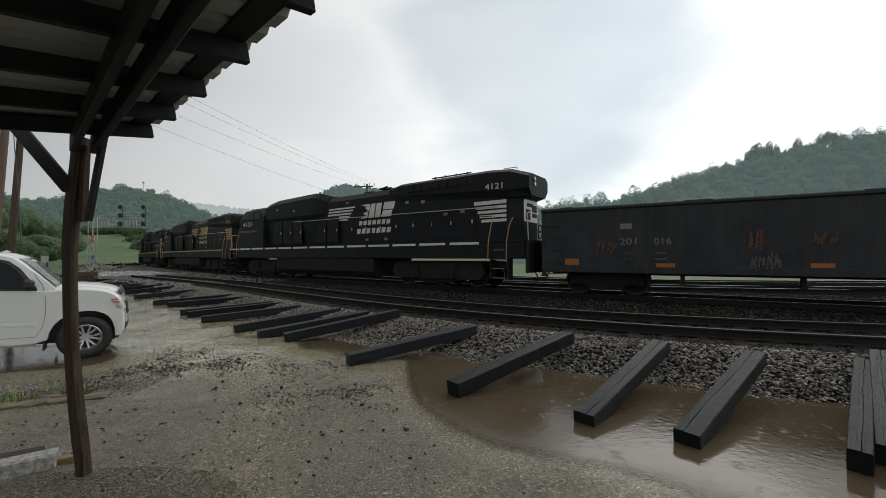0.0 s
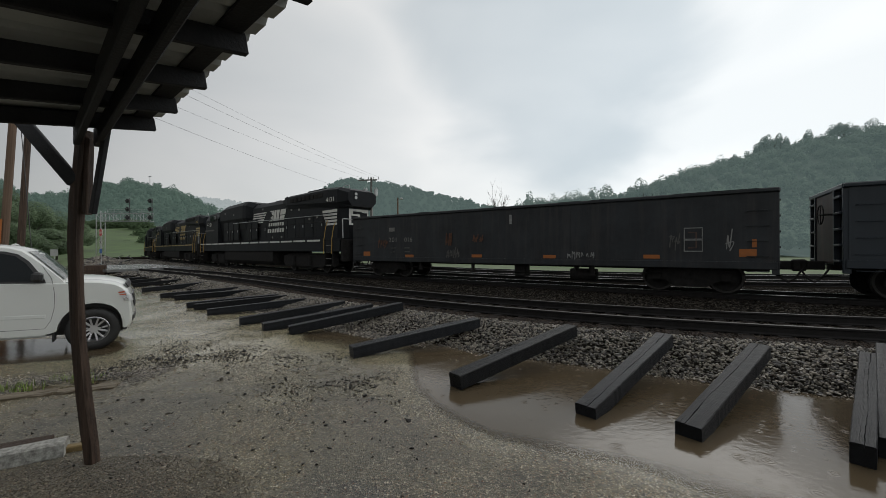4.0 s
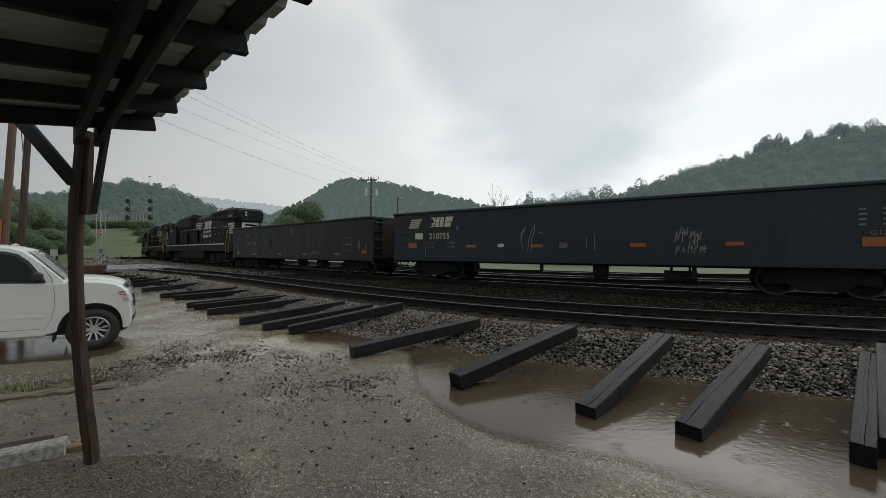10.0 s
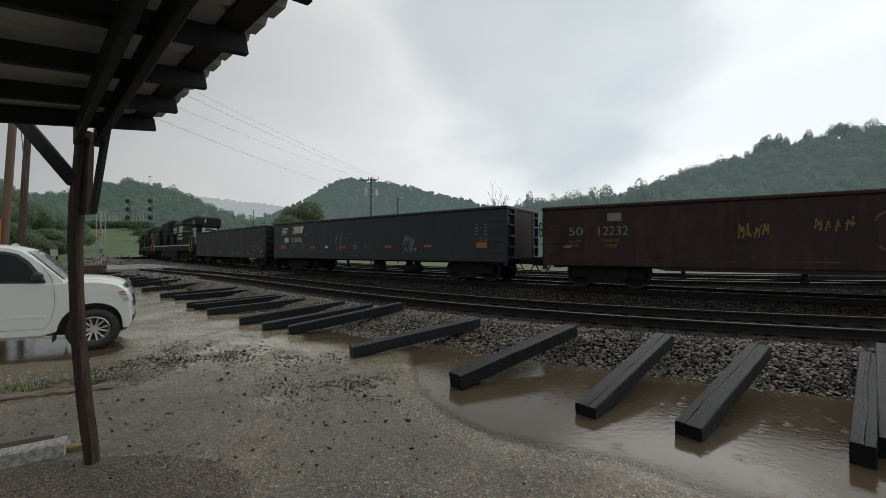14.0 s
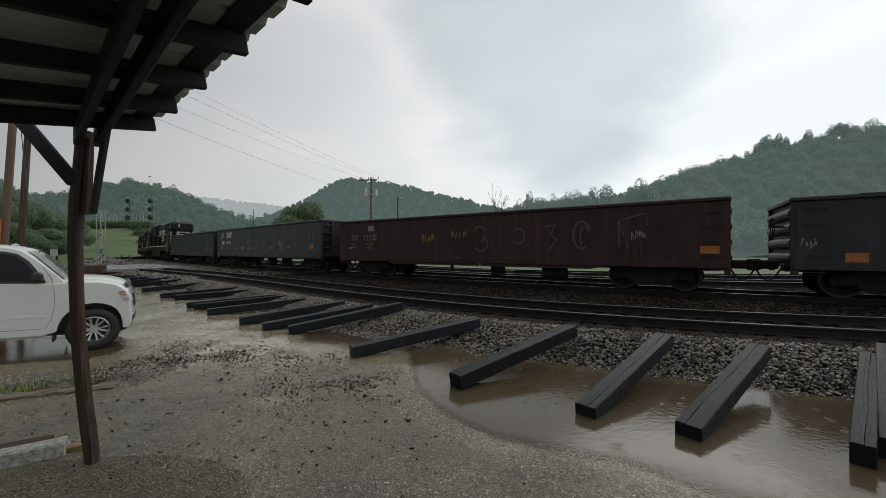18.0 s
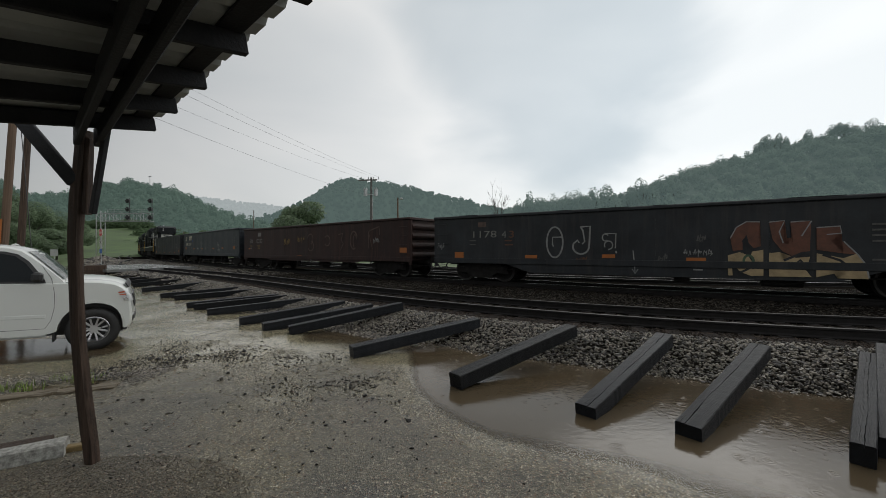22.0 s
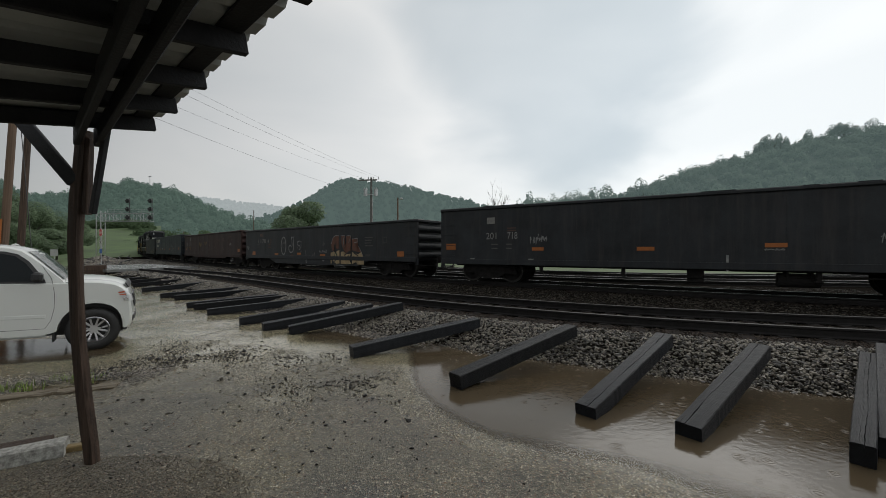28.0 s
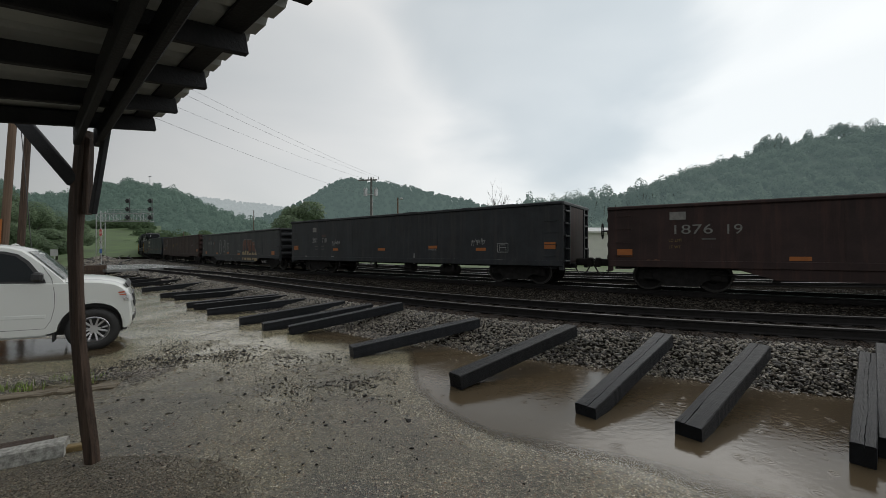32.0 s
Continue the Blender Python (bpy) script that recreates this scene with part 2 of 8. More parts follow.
def pavement_material():
    """Old tar and pebble paving, wet in patches, with ochre mud washed over it towards the tracks."""
    m = bpy.data.materials.new("wet_pebble_paving")
    m.use_nodes = True
    nt = m.node_tree
    nd, ln = nt.nodes, nt.links
    b = nd["Principled BSDF"]
    tc = nd.new("ShaderNodeTexCoord")
    vec = tc.outputs["Object"]

    def noise(scale, detail, rough=0.55):
        n = nd.new("ShaderNodeTexNoise")
        n.inputs["Scale"].default_value, n.inputs["Detail"].default_value, n.inputs["Roughness"].default_value = scale, detail, rough
        ln.new(vec, n.inputs["Vector"])
        return n.outputs["Fac"]

    def span(src, f0, f1, t0=0.0, t1=1.0):
        r = nd.new("ShaderNodeMapRange")
        for k, v in (("From Min", f0), ("From Max", f1), ("To Min", t0), ("To Max", t1)):
            r.inputs[k].default_value = v
        ln.new(src, r.inputs["Value"])
        return r.outputs[0]

    def mixed(fac, a, c):
        x = nd.new("ShaderNodeMix")
        x.data_type = "RGBA"
        ln.new(fac, x.inputs[0])
        for k, q in ((6, a), (7, c)):
            if isinstance(q, tuple):
                x.inputs[k].default_value = (*q, 1)
            else:
                ln.new(q, x.inputs[k])
        return x.outputs[2]

    def add(a, k, c):
        x = nd.new("ShaderNodeMath")
        x.operation = "MULTIPLY_ADD"
        x.inputs[1].default_value = k
        ln.new(a, x.inputs[0])
        ln.new(c, x.inputs[2])
        return x.outputs[0]

    mud, broad, grit, speck = noise(0.8, 6, 0.62), noise(0.33, 4), noise(30.0, 5), noise(150.0, 2)
    axes = nd.new("ShaderNodeSeparateXYZ")
    ln.new(vec, axes.inputs[0])
    # pebbles in the tar: most dark, some tan, a few white or rusty
    cells = nd.new("ShaderNodeTexVoronoi")
    cells.inputs["Scale"].default_value = 105.0
    ln.new(vec, cells.inputs["Vector"])
    sep = nd.new("ShaderNodeSeparateColor")
    ln.new(cells.outputs["Color"], sep.inputs[0])
    peb = nd.new("ShaderNodeValToRGB")
    e = peb.color_ramp.elements
    e[0].position, e[0].color = 0.0, (0.038, 0.036, 0.029, 1)
    e[1].position, e[1].color = 1.0, (0.52, 0.46, 0.36, 1)
    for p, c in ((0.55, (0.072, 0.067, 0.051, 1)), (0.78, (0.138, 0.121, 0.082, 1)), (0.90, (0.28, 0.24, 0.165, 1))):
        e.new(p).color = c
    ln.new(sep.outputs[0], peb.inputs[0])
    rust = mixed(span(sep.outputs[1], 0.90, 0.94), peb.outputs[0], (0.17, 0.070, 0.028))
    # larger pebbles showing here and there
    big = nd.new("ShaderNodeTexVoronoi")
    big.inputs["Scale"].default_value = 52.0
    ln.new(vec, big.inputs["Vector"])
    sp2 = nd.new("ShaderNodeSeparateColor")
    ln.new(big.outputs["Color"], sp2.inputs[0])

    def times(a, c):
        x = nd.new("ShaderNodeMath")
        x.operation = "MULTIPLY"
        ln.new(a, x.inputs[0])
        ln.new(c, x.inputs[1])
        return x.outputs[0]

    core = span(big.outputs["Distance"], 0.50, 0.38)
    pale, black = times(core, span(sp2.outputs[0], 0.86, 0.90, 0.0, 0.65)), times(core, span(sp2.outputs[1], 0.80, 0.84, 0.0, 0.8))
    # bare bluish tar where the rain has washed it, ochre silt elsewhere
    tar = mixed(span(broad, 0.42, 0.58, 0.65, 0.0), rust, (0.057, 0.061, 0.061))
    silt = mixed(span(mud, 0.40, 0.66, 0.05, 0.62), tar, (0.150, 0.126, 0.066))
    # the older, paler concrete apron towards the tracks
    apron = mixed(span(add(mud, 3.0, axes.outputs[1]), 6.0, 8.8, 0.0, 0.88), silt, (0.245, 0.219, 0.146))
    apron = mixed(black, mixed(pale, apron, (0.36, 0.33, 0.25)), (0.030, 0.029, 0.026))
    margin = mixed(span(axes.outputs[2], 0.002, -0.030, 0.0, 0.6), apron, (0.100, 0.080, 0.052))     # silt left round the puddles
    shade = span(add(speck, 0.6, grit), 0.52, 1.06, 0.30, 1.75)
    sc = nd.new("ShaderNodeVectorMath")
    sc.operation = "SCALE"
    ln.new(margin, sc.inputs[0])
    ln.new(shade, sc.inputs["Scale"])
    ln.new(sc.outputs[0], b.inputs["Base Color"])
    # the yard drains away from the canopy: the film of water spreads that way
    fall = span(axes.outputs[1], 3.0, 8.0, 0.0, 0.21)
    brim = add(span(axes.outputs[2], 0.014, 0.0, 0.0, 0.10), 1.0, fall)     # soaked round the edge of the puddles
    wet = add(broad, 0.35, add(mud, 0.65, brim))
    ln.new(span(wet, 0.46, 0.62, 0.50, 0.07), b.inputs["Roughness"])
    h = add(grit, 0.5, cells.outputs["Distance"])
    bp = nd.new("ShaderNodeBump")
    bp.inputs["Distance"].default_value = 0.012
    ln.new(span(wet, 0.48, 0.70, 0.60, 0.06), bp.inputs["Strength"])
    ln.new(h, bp.inputs["Height"])
    ln.new(bp.outputs[0], b.inputs["Normal"])
    return m


M["pavement"] = pavement_material()


def glass(name, tint, rough=0.03, spec=0.6):
    m = bpy.data.materials.new(name)
    m.use_nodes = True
    b = m.node_tree.nodes["Principled BSDF"]
    b.inputs["Base Color"].default_value = (*tint, 1)
    b.inputs["Roughness"].default_value = rough
    b.inputs["IOR"].default_value = 1.5
    b.inputs["Specular IOR Level"].default_value = spec
    return m


# windscreen base colour lightened to stand in for the sky's reflection
M["screen_glass"] = glass("windscreen_painted_sky", (0.24, 0.265, 0.26), 0.04, 1.0)
M["dark_glass"] = glass("tinted_car_glass", (0.010, 0.013, 0.015), spec=0.12)


def water_material():
    """Muddy rain water: faint wind ripples, and rings where drops fall."""
    m = bpy.data.materials.new("muddy_rain_water")
    m.use_nodes = True
    nt = m.node_tree
    nd, ln = nt.nodes, nt.links
    b = nd["Principled BSDF"]
    tc = nd.new("ShaderNodeTexCoord")
    silt = nd.new("ShaderNodeTexNoise")
    silt.inputs["Scale"].default_value, silt.inputs["Detail"].default_value = 1.3, 5
    ln.new(tc.outputs["Object"], silt.inputs["Vector"])
    col = nd.new("ShaderNodeMix")
    col.data_type = "RGBA"
    col.inputs[6].default_value, col.inputs[7].default_value = (0.060, 0.044, 0.025, 1), (0.092, 0.071, 0.046, 1)
    ln.new(silt.outputs["Fac"], col.inputs[0])
    ln.new(col.outputs[2], b.inputs["Base Color"])
    b.inputs["Roughness"].default_value = 0.09
    b.inputs["Specular IOR Level"].default_value = 0.50
    b.inputs["IOR"].default_value = 1.33
    # the bottom shows through where the water is thin
    dep = nd.new("ShaderNodeAttribute")
    dep.attribute_name = "depth"
    thin = nd.new("ShaderNodeMapRange")
    thin.interpolation_type = "SMOOTHSTEP"
    thin.inputs["From Min"].default_value, thin.inputs["From Max"].default_value = -0.002, 0.014
    thin.inputs["To Min"].default_value = 0.22
    ln.new(dep.outputs["Fac"], thin.inputs["Value"])
    ln.new(thin.outputs[0], b.inputs["Alpha"])
    n1 = nd.new("ShaderNodeTexNoise")
    n1.inputs["Scale"].default_value, n1.inputs["Detail"].default_value = 15.0, 4
    ln.new(tc.outputs["Object"], n1.inputs["Vector"])
    total = n1.outputs["Fac"]
    for scale, rings, height in ((5.0, 46.0, 0.22), (8.5, 40.0, 0.16), (13.0, 32.0, 0.10)):
        vo = nd.new("ShaderNodeTexVoronoi")
        vo.inputs["Scale"].default_value = scale
        ln.new(tc.outputs["Object"], vo.inputs["Vector"])
        ph = nd.new("ShaderNodeMath")
        ph.operation = "MULTIPLY"
        ph.inputs[1].default_value = rings
        ln.new(vo.outputs["Distance"], ph.inputs[0])
        si = nd.new("ShaderNodeMath")
        si.operation = "SINE"
        ln.new(ph.outputs[0], si.inputs[0])
        # every drop's rings die out at their own distance
        sep = nd.new("ShaderNodeSeparateColor")
        ln.new(vo.outputs["Color"], sep.inputs[0])
        far = nd.new("ShaderNodeMapRange")
        far.inputs["To Min"].default_value, far.inputs["To Max"].default_value = -0.25, 0.5
        ln.new(sep.outputs[0], far.inputs["Value"])
        dif = nd.new("ShaderNodeMath")
        dif.operation = "SUBTRACT"
        ln.new(far.outputs[0], dif.inputs[0])
        ln.new(vo.outputs["Distance"], dif.inputs[1])
        die = nd.new("ShaderNodeMapRange")
        die.inputs["From Min"].default_value, die.inputs["From Max"].default_value = 0.0, 0.18
        die.inputs["To Min"].default_value, die.inputs["To Max"].default_value = 0.0, height
        ln.new(dif.outputs[0], die.inputs["Value"])
        mul = nd.new("ShaderNodeMath")
        mul.operation = "MULTIPLY_ADD"
        ln.new(si.outputs[0], mul.inputs[0])
        ln.new(die.outputs[0], mul.inputs[1])
        ln.new(total, mul.inputs[2])
        total = mul.outputs[0]
    bp = nd.new("ShaderNodeBump")
    bp.inputs["Strength"].default_value, bp.inputs["Distance"].default_value = 0.15, 0.011
    ln.new(total, bp.inputs["Height"])
    ln.new(bp.outputs[0], b.inputs["Normal"])
    return m


M["water"] = water_material()


# ---- mesh helpers ----
def mesh_of(bm, name, mats, smooth=False):
    me = bpy.data.meshes.new(name)
    bm.to_mesh(me)
    bm.free()
    for mm in (mats if isinstance(mats, (list, tuple)) else [mats]):
        me.materials.append(mm)
    if smooth:
        for p in me.polygons:
            p.use_smooth = True
    return me


def part(name, bm, mat, parent=None, label="", smooth=False, m=None):
    """Links a bmesh as one mesh object, under a thing or a part."""
    ob = new(name, mesh_of(bm, name, mat, smooth) if isinstance(bm, bmesh.types.BMesh) else bm)
    if parent:
        ob.parent = parent
    if m is not None:
        ob.matrix_basis = m
    if label:
        ob["label"] = label
    return ob


def thing(name, label, category, m=None, group="", kind=""):
    ob = new(name)
    ob.empty_display_size = 0.2
    if m is not None:
        ob.matrix_basis = m
    return tagged(ob, label, category, group, kind)


def box(bm, x0, x1, y0, y1, z0, z1, bev=0.0, m=None, mi=0):
    v = [bm.verts.new((x, y, z)) for z in (z0, z1) for x, y in ((x0, y0), (x1, y0), (x1, y1), (x0, y1))]
    fs = [bm.faces.new([v[i] for i in q]) for q in ((3, 2, 1, 0), (4, 5, 6, 7), (0, 1, 5, 4), (1, 2, 6, 5), (2, 3, 7, 6), (3, 0, 4, 7))]
    for q in fs:
        q.material_index = mi
    if bev:
        es = {e for q in fs for e in q.edges}
        r = bmesh.ops.bevel(bm, geom=list(es), offset=bev, segments=1, affect="EDGES")
        vs = list({q for fc in r["faces"] for q in fc.verts} | {q for q in v if q.is_valid})
    else:
        vs = v
    if m is not None:
        bmesh.ops.transform(bm, matrix=m, verts=[q for q in vs if q.is_valid])
    return vs


def prism(bm, pts, y0, y1, axis="y", mi=0):
    """Extrudes an outline: (x, z) pairs along y, or (x, y) along z, or (y, z) along x."""
    def co(p, d):
        return {"y": (p[0], d, p[1]), "z": (p[0], p[1], d), "x": (d, p[0], p[1])}[axis]
    a = [bm.verts.new(co(p, y0)) for p in pts]
    b = [bm.verts.new(co(p, y1)) for p in pts]
    n = len(pts)
    fs = [bm.faces.new(a), bm.faces.new(b[::-1])]
    fs += [bm.faces.new((a[i], b[i], b[(i + 1) % n], a[(i + 1) % n])) for i in range(n)]
    for q in fs:
        q.material_index = mi
    bmesh.ops.recalc_face_normals(bm, faces=fs)
    return a + b


def rod(bm, p, q, r, seg=8, r2=None, mi=0):
    p, q = Vector(p), Vector(q)
    d = q - p
    m = Matrix.Translation((p + q) / 2) @ d.to_track_quat("Z", "Y").to_matrix().to_4x4()
    g = bmesh.ops.create_cone(bm, cap_ends=True, segments=seg, radius1=r, radius2=r if r2 is None else r2, depth=d.length, matrix=m)
    for v in g["verts"]:
        for fc in v.link_faces:
            fc.material_index = mi
    return g["verts"]


def beam(bm, p, q, w, h, bev=0.01):
    """A squared timber from p to q, w wide and h deep."""
    p, q = Vector(p), Vector(q)
    d = q - p
    m = Matrix.Translation(p) @ d.to_track_quat("X", "Z").to_matrix().to_4x4()
    return box(bm, 0, d.length, -w / 2, w / 2, -h / 2, h / 2, bev, m)


# ---- the tracks: centre lines by curvature along their length; s grows to the right ----
class Line:
    def __init__(self, y0, a0, ks, bends):
        self.s = np.arange(-170, 75, 0.25)
        k = np.interp(self.s, ks, bends)
        a = np.cumsum(k) * 0.25
        i = int(np.argmin(abs(self.s)))
        self.a = a - a[i] + a0
        x, y = np.cumsum(np.cos(self.a)) * 0.25, np.cumsum(-np.sin(self.a)) * 0.25
        self.x, self.y = x - x[i], y - y[i] + y0

    def at(self, s, off=0.0):
        """The place at s, moved off metres away from the camera's side, and the heading in radians."""
        x, y, a = (float(np.interp(s, self.s, q)) for q in (self.x, self.y, self.a))
        return x + off * math.sin(a), y + off * math.cos(a), -a


MAIN = Line(18.439, 0.6358, (-110, -80, -65, -50, -38, -25, -10, 0, 6, 12, 18, 30), (-0.0022, 0.0019, -0.0038, -0.0027, -0.0036, 0.0023, -0.0132, 0.0028, -0.0119, -0.0152, 0.0115, 0.0047))
NEAR = Line(10.58, 0.634, (-140, -110, -85, -70, -55, -44, -34, -28, -10, 4, 9, 11, 17, 21), (0.0019, -0.0029, -0.0001, 0.0069, -0.0014, -0.0163, -0.0187, 0.0024, 0.0099, -0.0458, -0.0436, 0.04, 0.06, 0.0))
# the two yard tracks beyond the main one
YARD = Line(17.39, 0.612, (-110, -80, -55, -40, -25, -10, 4, 14, 20, 24), (-0.0026, -0.0033, -0.0043, -0.0048, 0.0083, -0.0079, -0.028, -0.0322, -0.013, 0.0))
# metres that the train has gone at each time
GONE = ((0.0, -2.087), (1.0, 0.574), (2.0, 3.236), (3.0, 5.905), (4.5, 9.325), (6.0, 12.776), (7.0, 15.319), (8.0, 18.012), (10.0, 23.284), (12.0, 28.47), (13.0, 31.158), (14.0, 34.087), (15.5, 38.749),
        (17.0, 42.974), (18.0, 45.304), (19.0, 48.0), (20.0, 51.03), (22.0, 56.917), (24.0, 62.597), (25.0, 65.317), (26.5, 69.884), (28.0, 74.547), (30.0, 80.308), (31.0, 83.034), (32.0, 85.967))


def gone(t):
    ts, v = np.array([g[0] for g in GONE]), np.array([g[1] for g in GONE])
    d = np.gradient(v, ts)
    i = int(np.clip(np.searchsorted(ts, t) - 1, 0, len(ts) - 2))
    h = ts[i + 1] - ts[i]
    u = (t - ts[i]) / h
    return float((2 * u ** 3 - 3 * u ** 2 + 1) * v[i] + (u ** 3 - 2 * u ** 2 + u) * h * d[i] + (3 * u ** 2 - 2 * u ** 3) * v[i + 1] + (u ** 3 - u ** 2) * h * d[i + 1])


# ---- ground: one sheet to the horizon, with the ballast bank and two hollows that hold rain water ----
def pool_edge(x):
    return np.interp(x, (-3.4, -2.2, -1.2, -0.72, -0.59, -0.48, -0.31, -0.06, 0.21, 0.5, 1.08, 1.47, 1.91, 2.9, 6, 12), (9.4, 8.3, 7.2, 6.3, 5.8, 5.3, 4.78, 4.36, 3.94, 3.60, 3.38, 3.14, 2.78, 2.3, 1.6, 0.9))


def smooth(u):
    u = np.clip(u, 0, 1)
    return u * u * (3 - 2 * u)


def wave(x, y, k, seed):
    """Smooth pseudo-random waves, about -1 to 1."""
    r = random.Random(seed)
    z = 0
    for _ in range(5):
        a, ph, kk = r.uniform(0, 6.28), r.uniform(0, 6.28), k * r.uniform(0.6, 1.7)
        z = z + np.sin(kk * (x * math.cos(a) + y * math.sin(a)) + ph)
    return z / 3


def near_distance(x, y):
    out = np.full(x.shape, 99.0)
    where = (abs(x) < 120) & (y > -5) & (y < 150)
    xs, ys = x[where], y[where]
    res = np.empty(len(xs))
    step = slice(None, None, 2)
    lx, ly, la = NEAR.x[step], NEAR.y[step], NEAR.a[step]
    for i in range(0, len(xs), 2000):
        dx, dy = xs[i:i + 2000, None] - lx, ys[i:i + 2000, None] - ly
        j = np.argmin(dx * dx + dy * dy, axis=1)
        k = np.arange(len(j))
        res[i:i + 2000] = -(dx[k, j] * np.sin(la[j]) + dy[k, j] * np.cos(la[j]))
    out[where] = res
    return out


def ground_height(x, y):
    d = near_distance(x, y)
    ed = y - pool_edge(x) + 0.12 * wave(x, y, 3.0, 4) + 0.022 * wave(x, y, 9.0, 14) + 0.010 * wave(x, y, 21.0, 15)
    # a shelving shore: the yard falls a few centimetres to the puddle and its bed goes on down
    base = np.where(ed < 0, 0.032 * (1 - np.exp(np.minimum(ed, 0) / 0.8)), -0.05 * (1 - np.exp(-np.maximum(ed, 0) / 1.1)))
    base = base + (0.004 * wave(x, y, 5, 1) + 0.0012 * wave(x, y, 17, 21) + 0.010 * wave(x, y, 1.3, 2)) * smooth((abs(ed) + 0.15) / 1.2)
    dry = smooth((-1.2 - x) / 0.8)
    base = base * (1 - dry) + dry * np.maximum(base, 0.018 + 0.006 * wave(x, y, 4, 8))
    tail = smooth((y - 5.0) / 1.1) * smooth((0.0 - x) / 0.7) * smooth((x + 3.5) / 0.8)
    base = base * (1 - tail) + tail * (0.012 - 0.02 * smooth((2.2 - abs(y - 7.2 + 0.6 * x)) / 1.6) + 0.008 * wave(x, y, 3, 9))
    e2 = np.sqrt(((x + 7.75) / 2.1) ** 2 + ((y - 6.95) / 0.85) ** 2) + 0.13 * wave(x, y, 2.2, 5)
    base = base - 0.065 * smooth((1.25 - e2) / 0.5)
    e3 = np.sqrt(((x + 4.85) / 0.62) ** 2 + ((y - 5.12 - 0.35 * (x + 4.85)) / 0.17) ** 2) + 0.15 * wave(x, y, 5.0, 7)
    base = base - 0.05 * smooth((1.3 - e3) / 0.5)
    bank = 0.40 * smooth((3.15 - d + 0.10 * wave(x, y, 4.0, 6)) / 1.65) - 0.07
    bank = np.where(d < 1.5, 0.33, bank)
    far = smooth((-d - 17.0) / 4.0)
    bank = bank * (1 - far) + far * 0.12
    z = np.where(d < 3.3, np.maximum(bank, base), base)
    z = np.where(d >= 90, 0.0, z)
    return z, d


def graded(lo, a, b, hi, fine, grow=1.16):
    mid = list(np.arange(a, b, fine))
    left, right, s, p, q = [], [], fine, a, b
    while p > lo:
        s *= grow
        p -= s
        left.append(p)
    s = fine
    while q < hi:
        right.append(q)
        s *= grow
        q += s
    return np.array(left[::-1] + mid + right)


def build_ground():
    xs, ys = graded(-3000, -12, 8, 3000, 0.085), graded(-400, 0.9, 13, 3400, 0.085)
    gx, gy = np.meshgrid(xs, ys)
    z, d = ground_height(gx.ravel(), gy.ravel())
    n, m = len(ys), len(xs)
    co = np.column_stack([gx.ravel(), gy.ravel(), z])
    i = (np.arange(n - 1)[:, None] * m + np.arange(m - 1)).ravel()
    quads = np.column_stack([i, i + 1, i + m + 1, i + m])
    me = bpy.data.meshes.new("ground")
    me.from_pydata(co.tolist(), [], quads.tolist())
    for k in ("pavement", "ballast_bed", "grass"):
        me.materials.append(M[k])
    c = co[quads].mean(axis=1)
    dd = d[quads].mean(axis=1)
    idx = np.zeros(len(quads), dtype=np.int32)
    idx[(dd < 2.95)] = 1
    idx[(dd < -19)] = 2
    idx[(np.hypot(c[:, 0], c[:, 1]) > 60) & (dd > 2.95)] = 2
    idx[(dd < -19) & (c[:, 1] < 0)] = 0
    me.polygons.foreach_set("material_index", idx)
    me.polygons.foreach_set("use_smooth", np.ones(len(quads), dtype=bool))
    tagged(new("ground", me), "wet brown paved yard, ballast bank and meadow", "ground", kind="structure")
    # rain water standing in the hollows
    for nm, x0, x1, y0, y1, lab in (("water", -3.6, 13, 0.9, 9.5, "shallow brown rain puddle with ripples along the ballast"),
                                    ("water", -11.5, -4.6, 5.2, 9.0, "brown rain puddle under the parked pickup"),
                                    ("water", -5.8, -4.05, 4.6, 5.19, "small puddle behind the broken slab edge")):
        xs, ys = np.arange(x0, x1, 0.1), np.arange(y0, y1, 0.1)
        gx, gy = np.meshgrid(xs, ys)
        z, _ = ground_height(gx.ravel(), gy.ravel())
        i = (np.arange(len(ys) - 1)[:, None] * len(xs) + np.arange(len(xs) - 1)).ravel()
        me = bpy.data.meshes.new(nm)
        me.from_pydata(np.column_stack([gx.ravel(), gy.ravel(), 0 * z]).tolist(), [], np.column_stack([i, i + 1, i + len(xs) + 1, i + len(xs)]).tolist())
        me.attributes.new("depth", "FLOAT", "POINT").data.foreach_set("value", (-z).astype(np.float32))
        me.materials.append(M["water"])
        tagged(new(nm, me), lab, "puddle", kind="structure")


build_ground()


# ---- tracks ----
def sweep(line, off, s0, s1, step, outline, z, name, mats, label):
    """A rail profile swept along a line."""
    ss = np.arange(s0, s1 + 0.01, step)
    vs, fs, mi = [], [], []
    n = len(outline)
    for k, s in enumerate(ss):
        x, y, h = line.at(s, off)
        for u, w in outline:
            vs.append((x - u * math.sin(h), y + u * math.cos(h), z + w))
        if k:
            for j in range(n):
                a, b = (k - 1) * n + j, (k - 1) * n + (j + 1) % n
                fs.append((a, b, b + n, a + n))
                mi.append(1 if outline[j][1] > -0.012 and outline[(j + 1) % n][1] > -0.012 else 0)
    me = bpy.data.meshes.new(name)
    me.from_pydata(vs, [], fs)
    for mm in mats:
        me.materials.append(mm)
    me.polygons.foreach_set("material_index", mi)
    me.polygons.foreach_set("use_smooth", np.zeros(len(fs), dtype=bool))
    return me


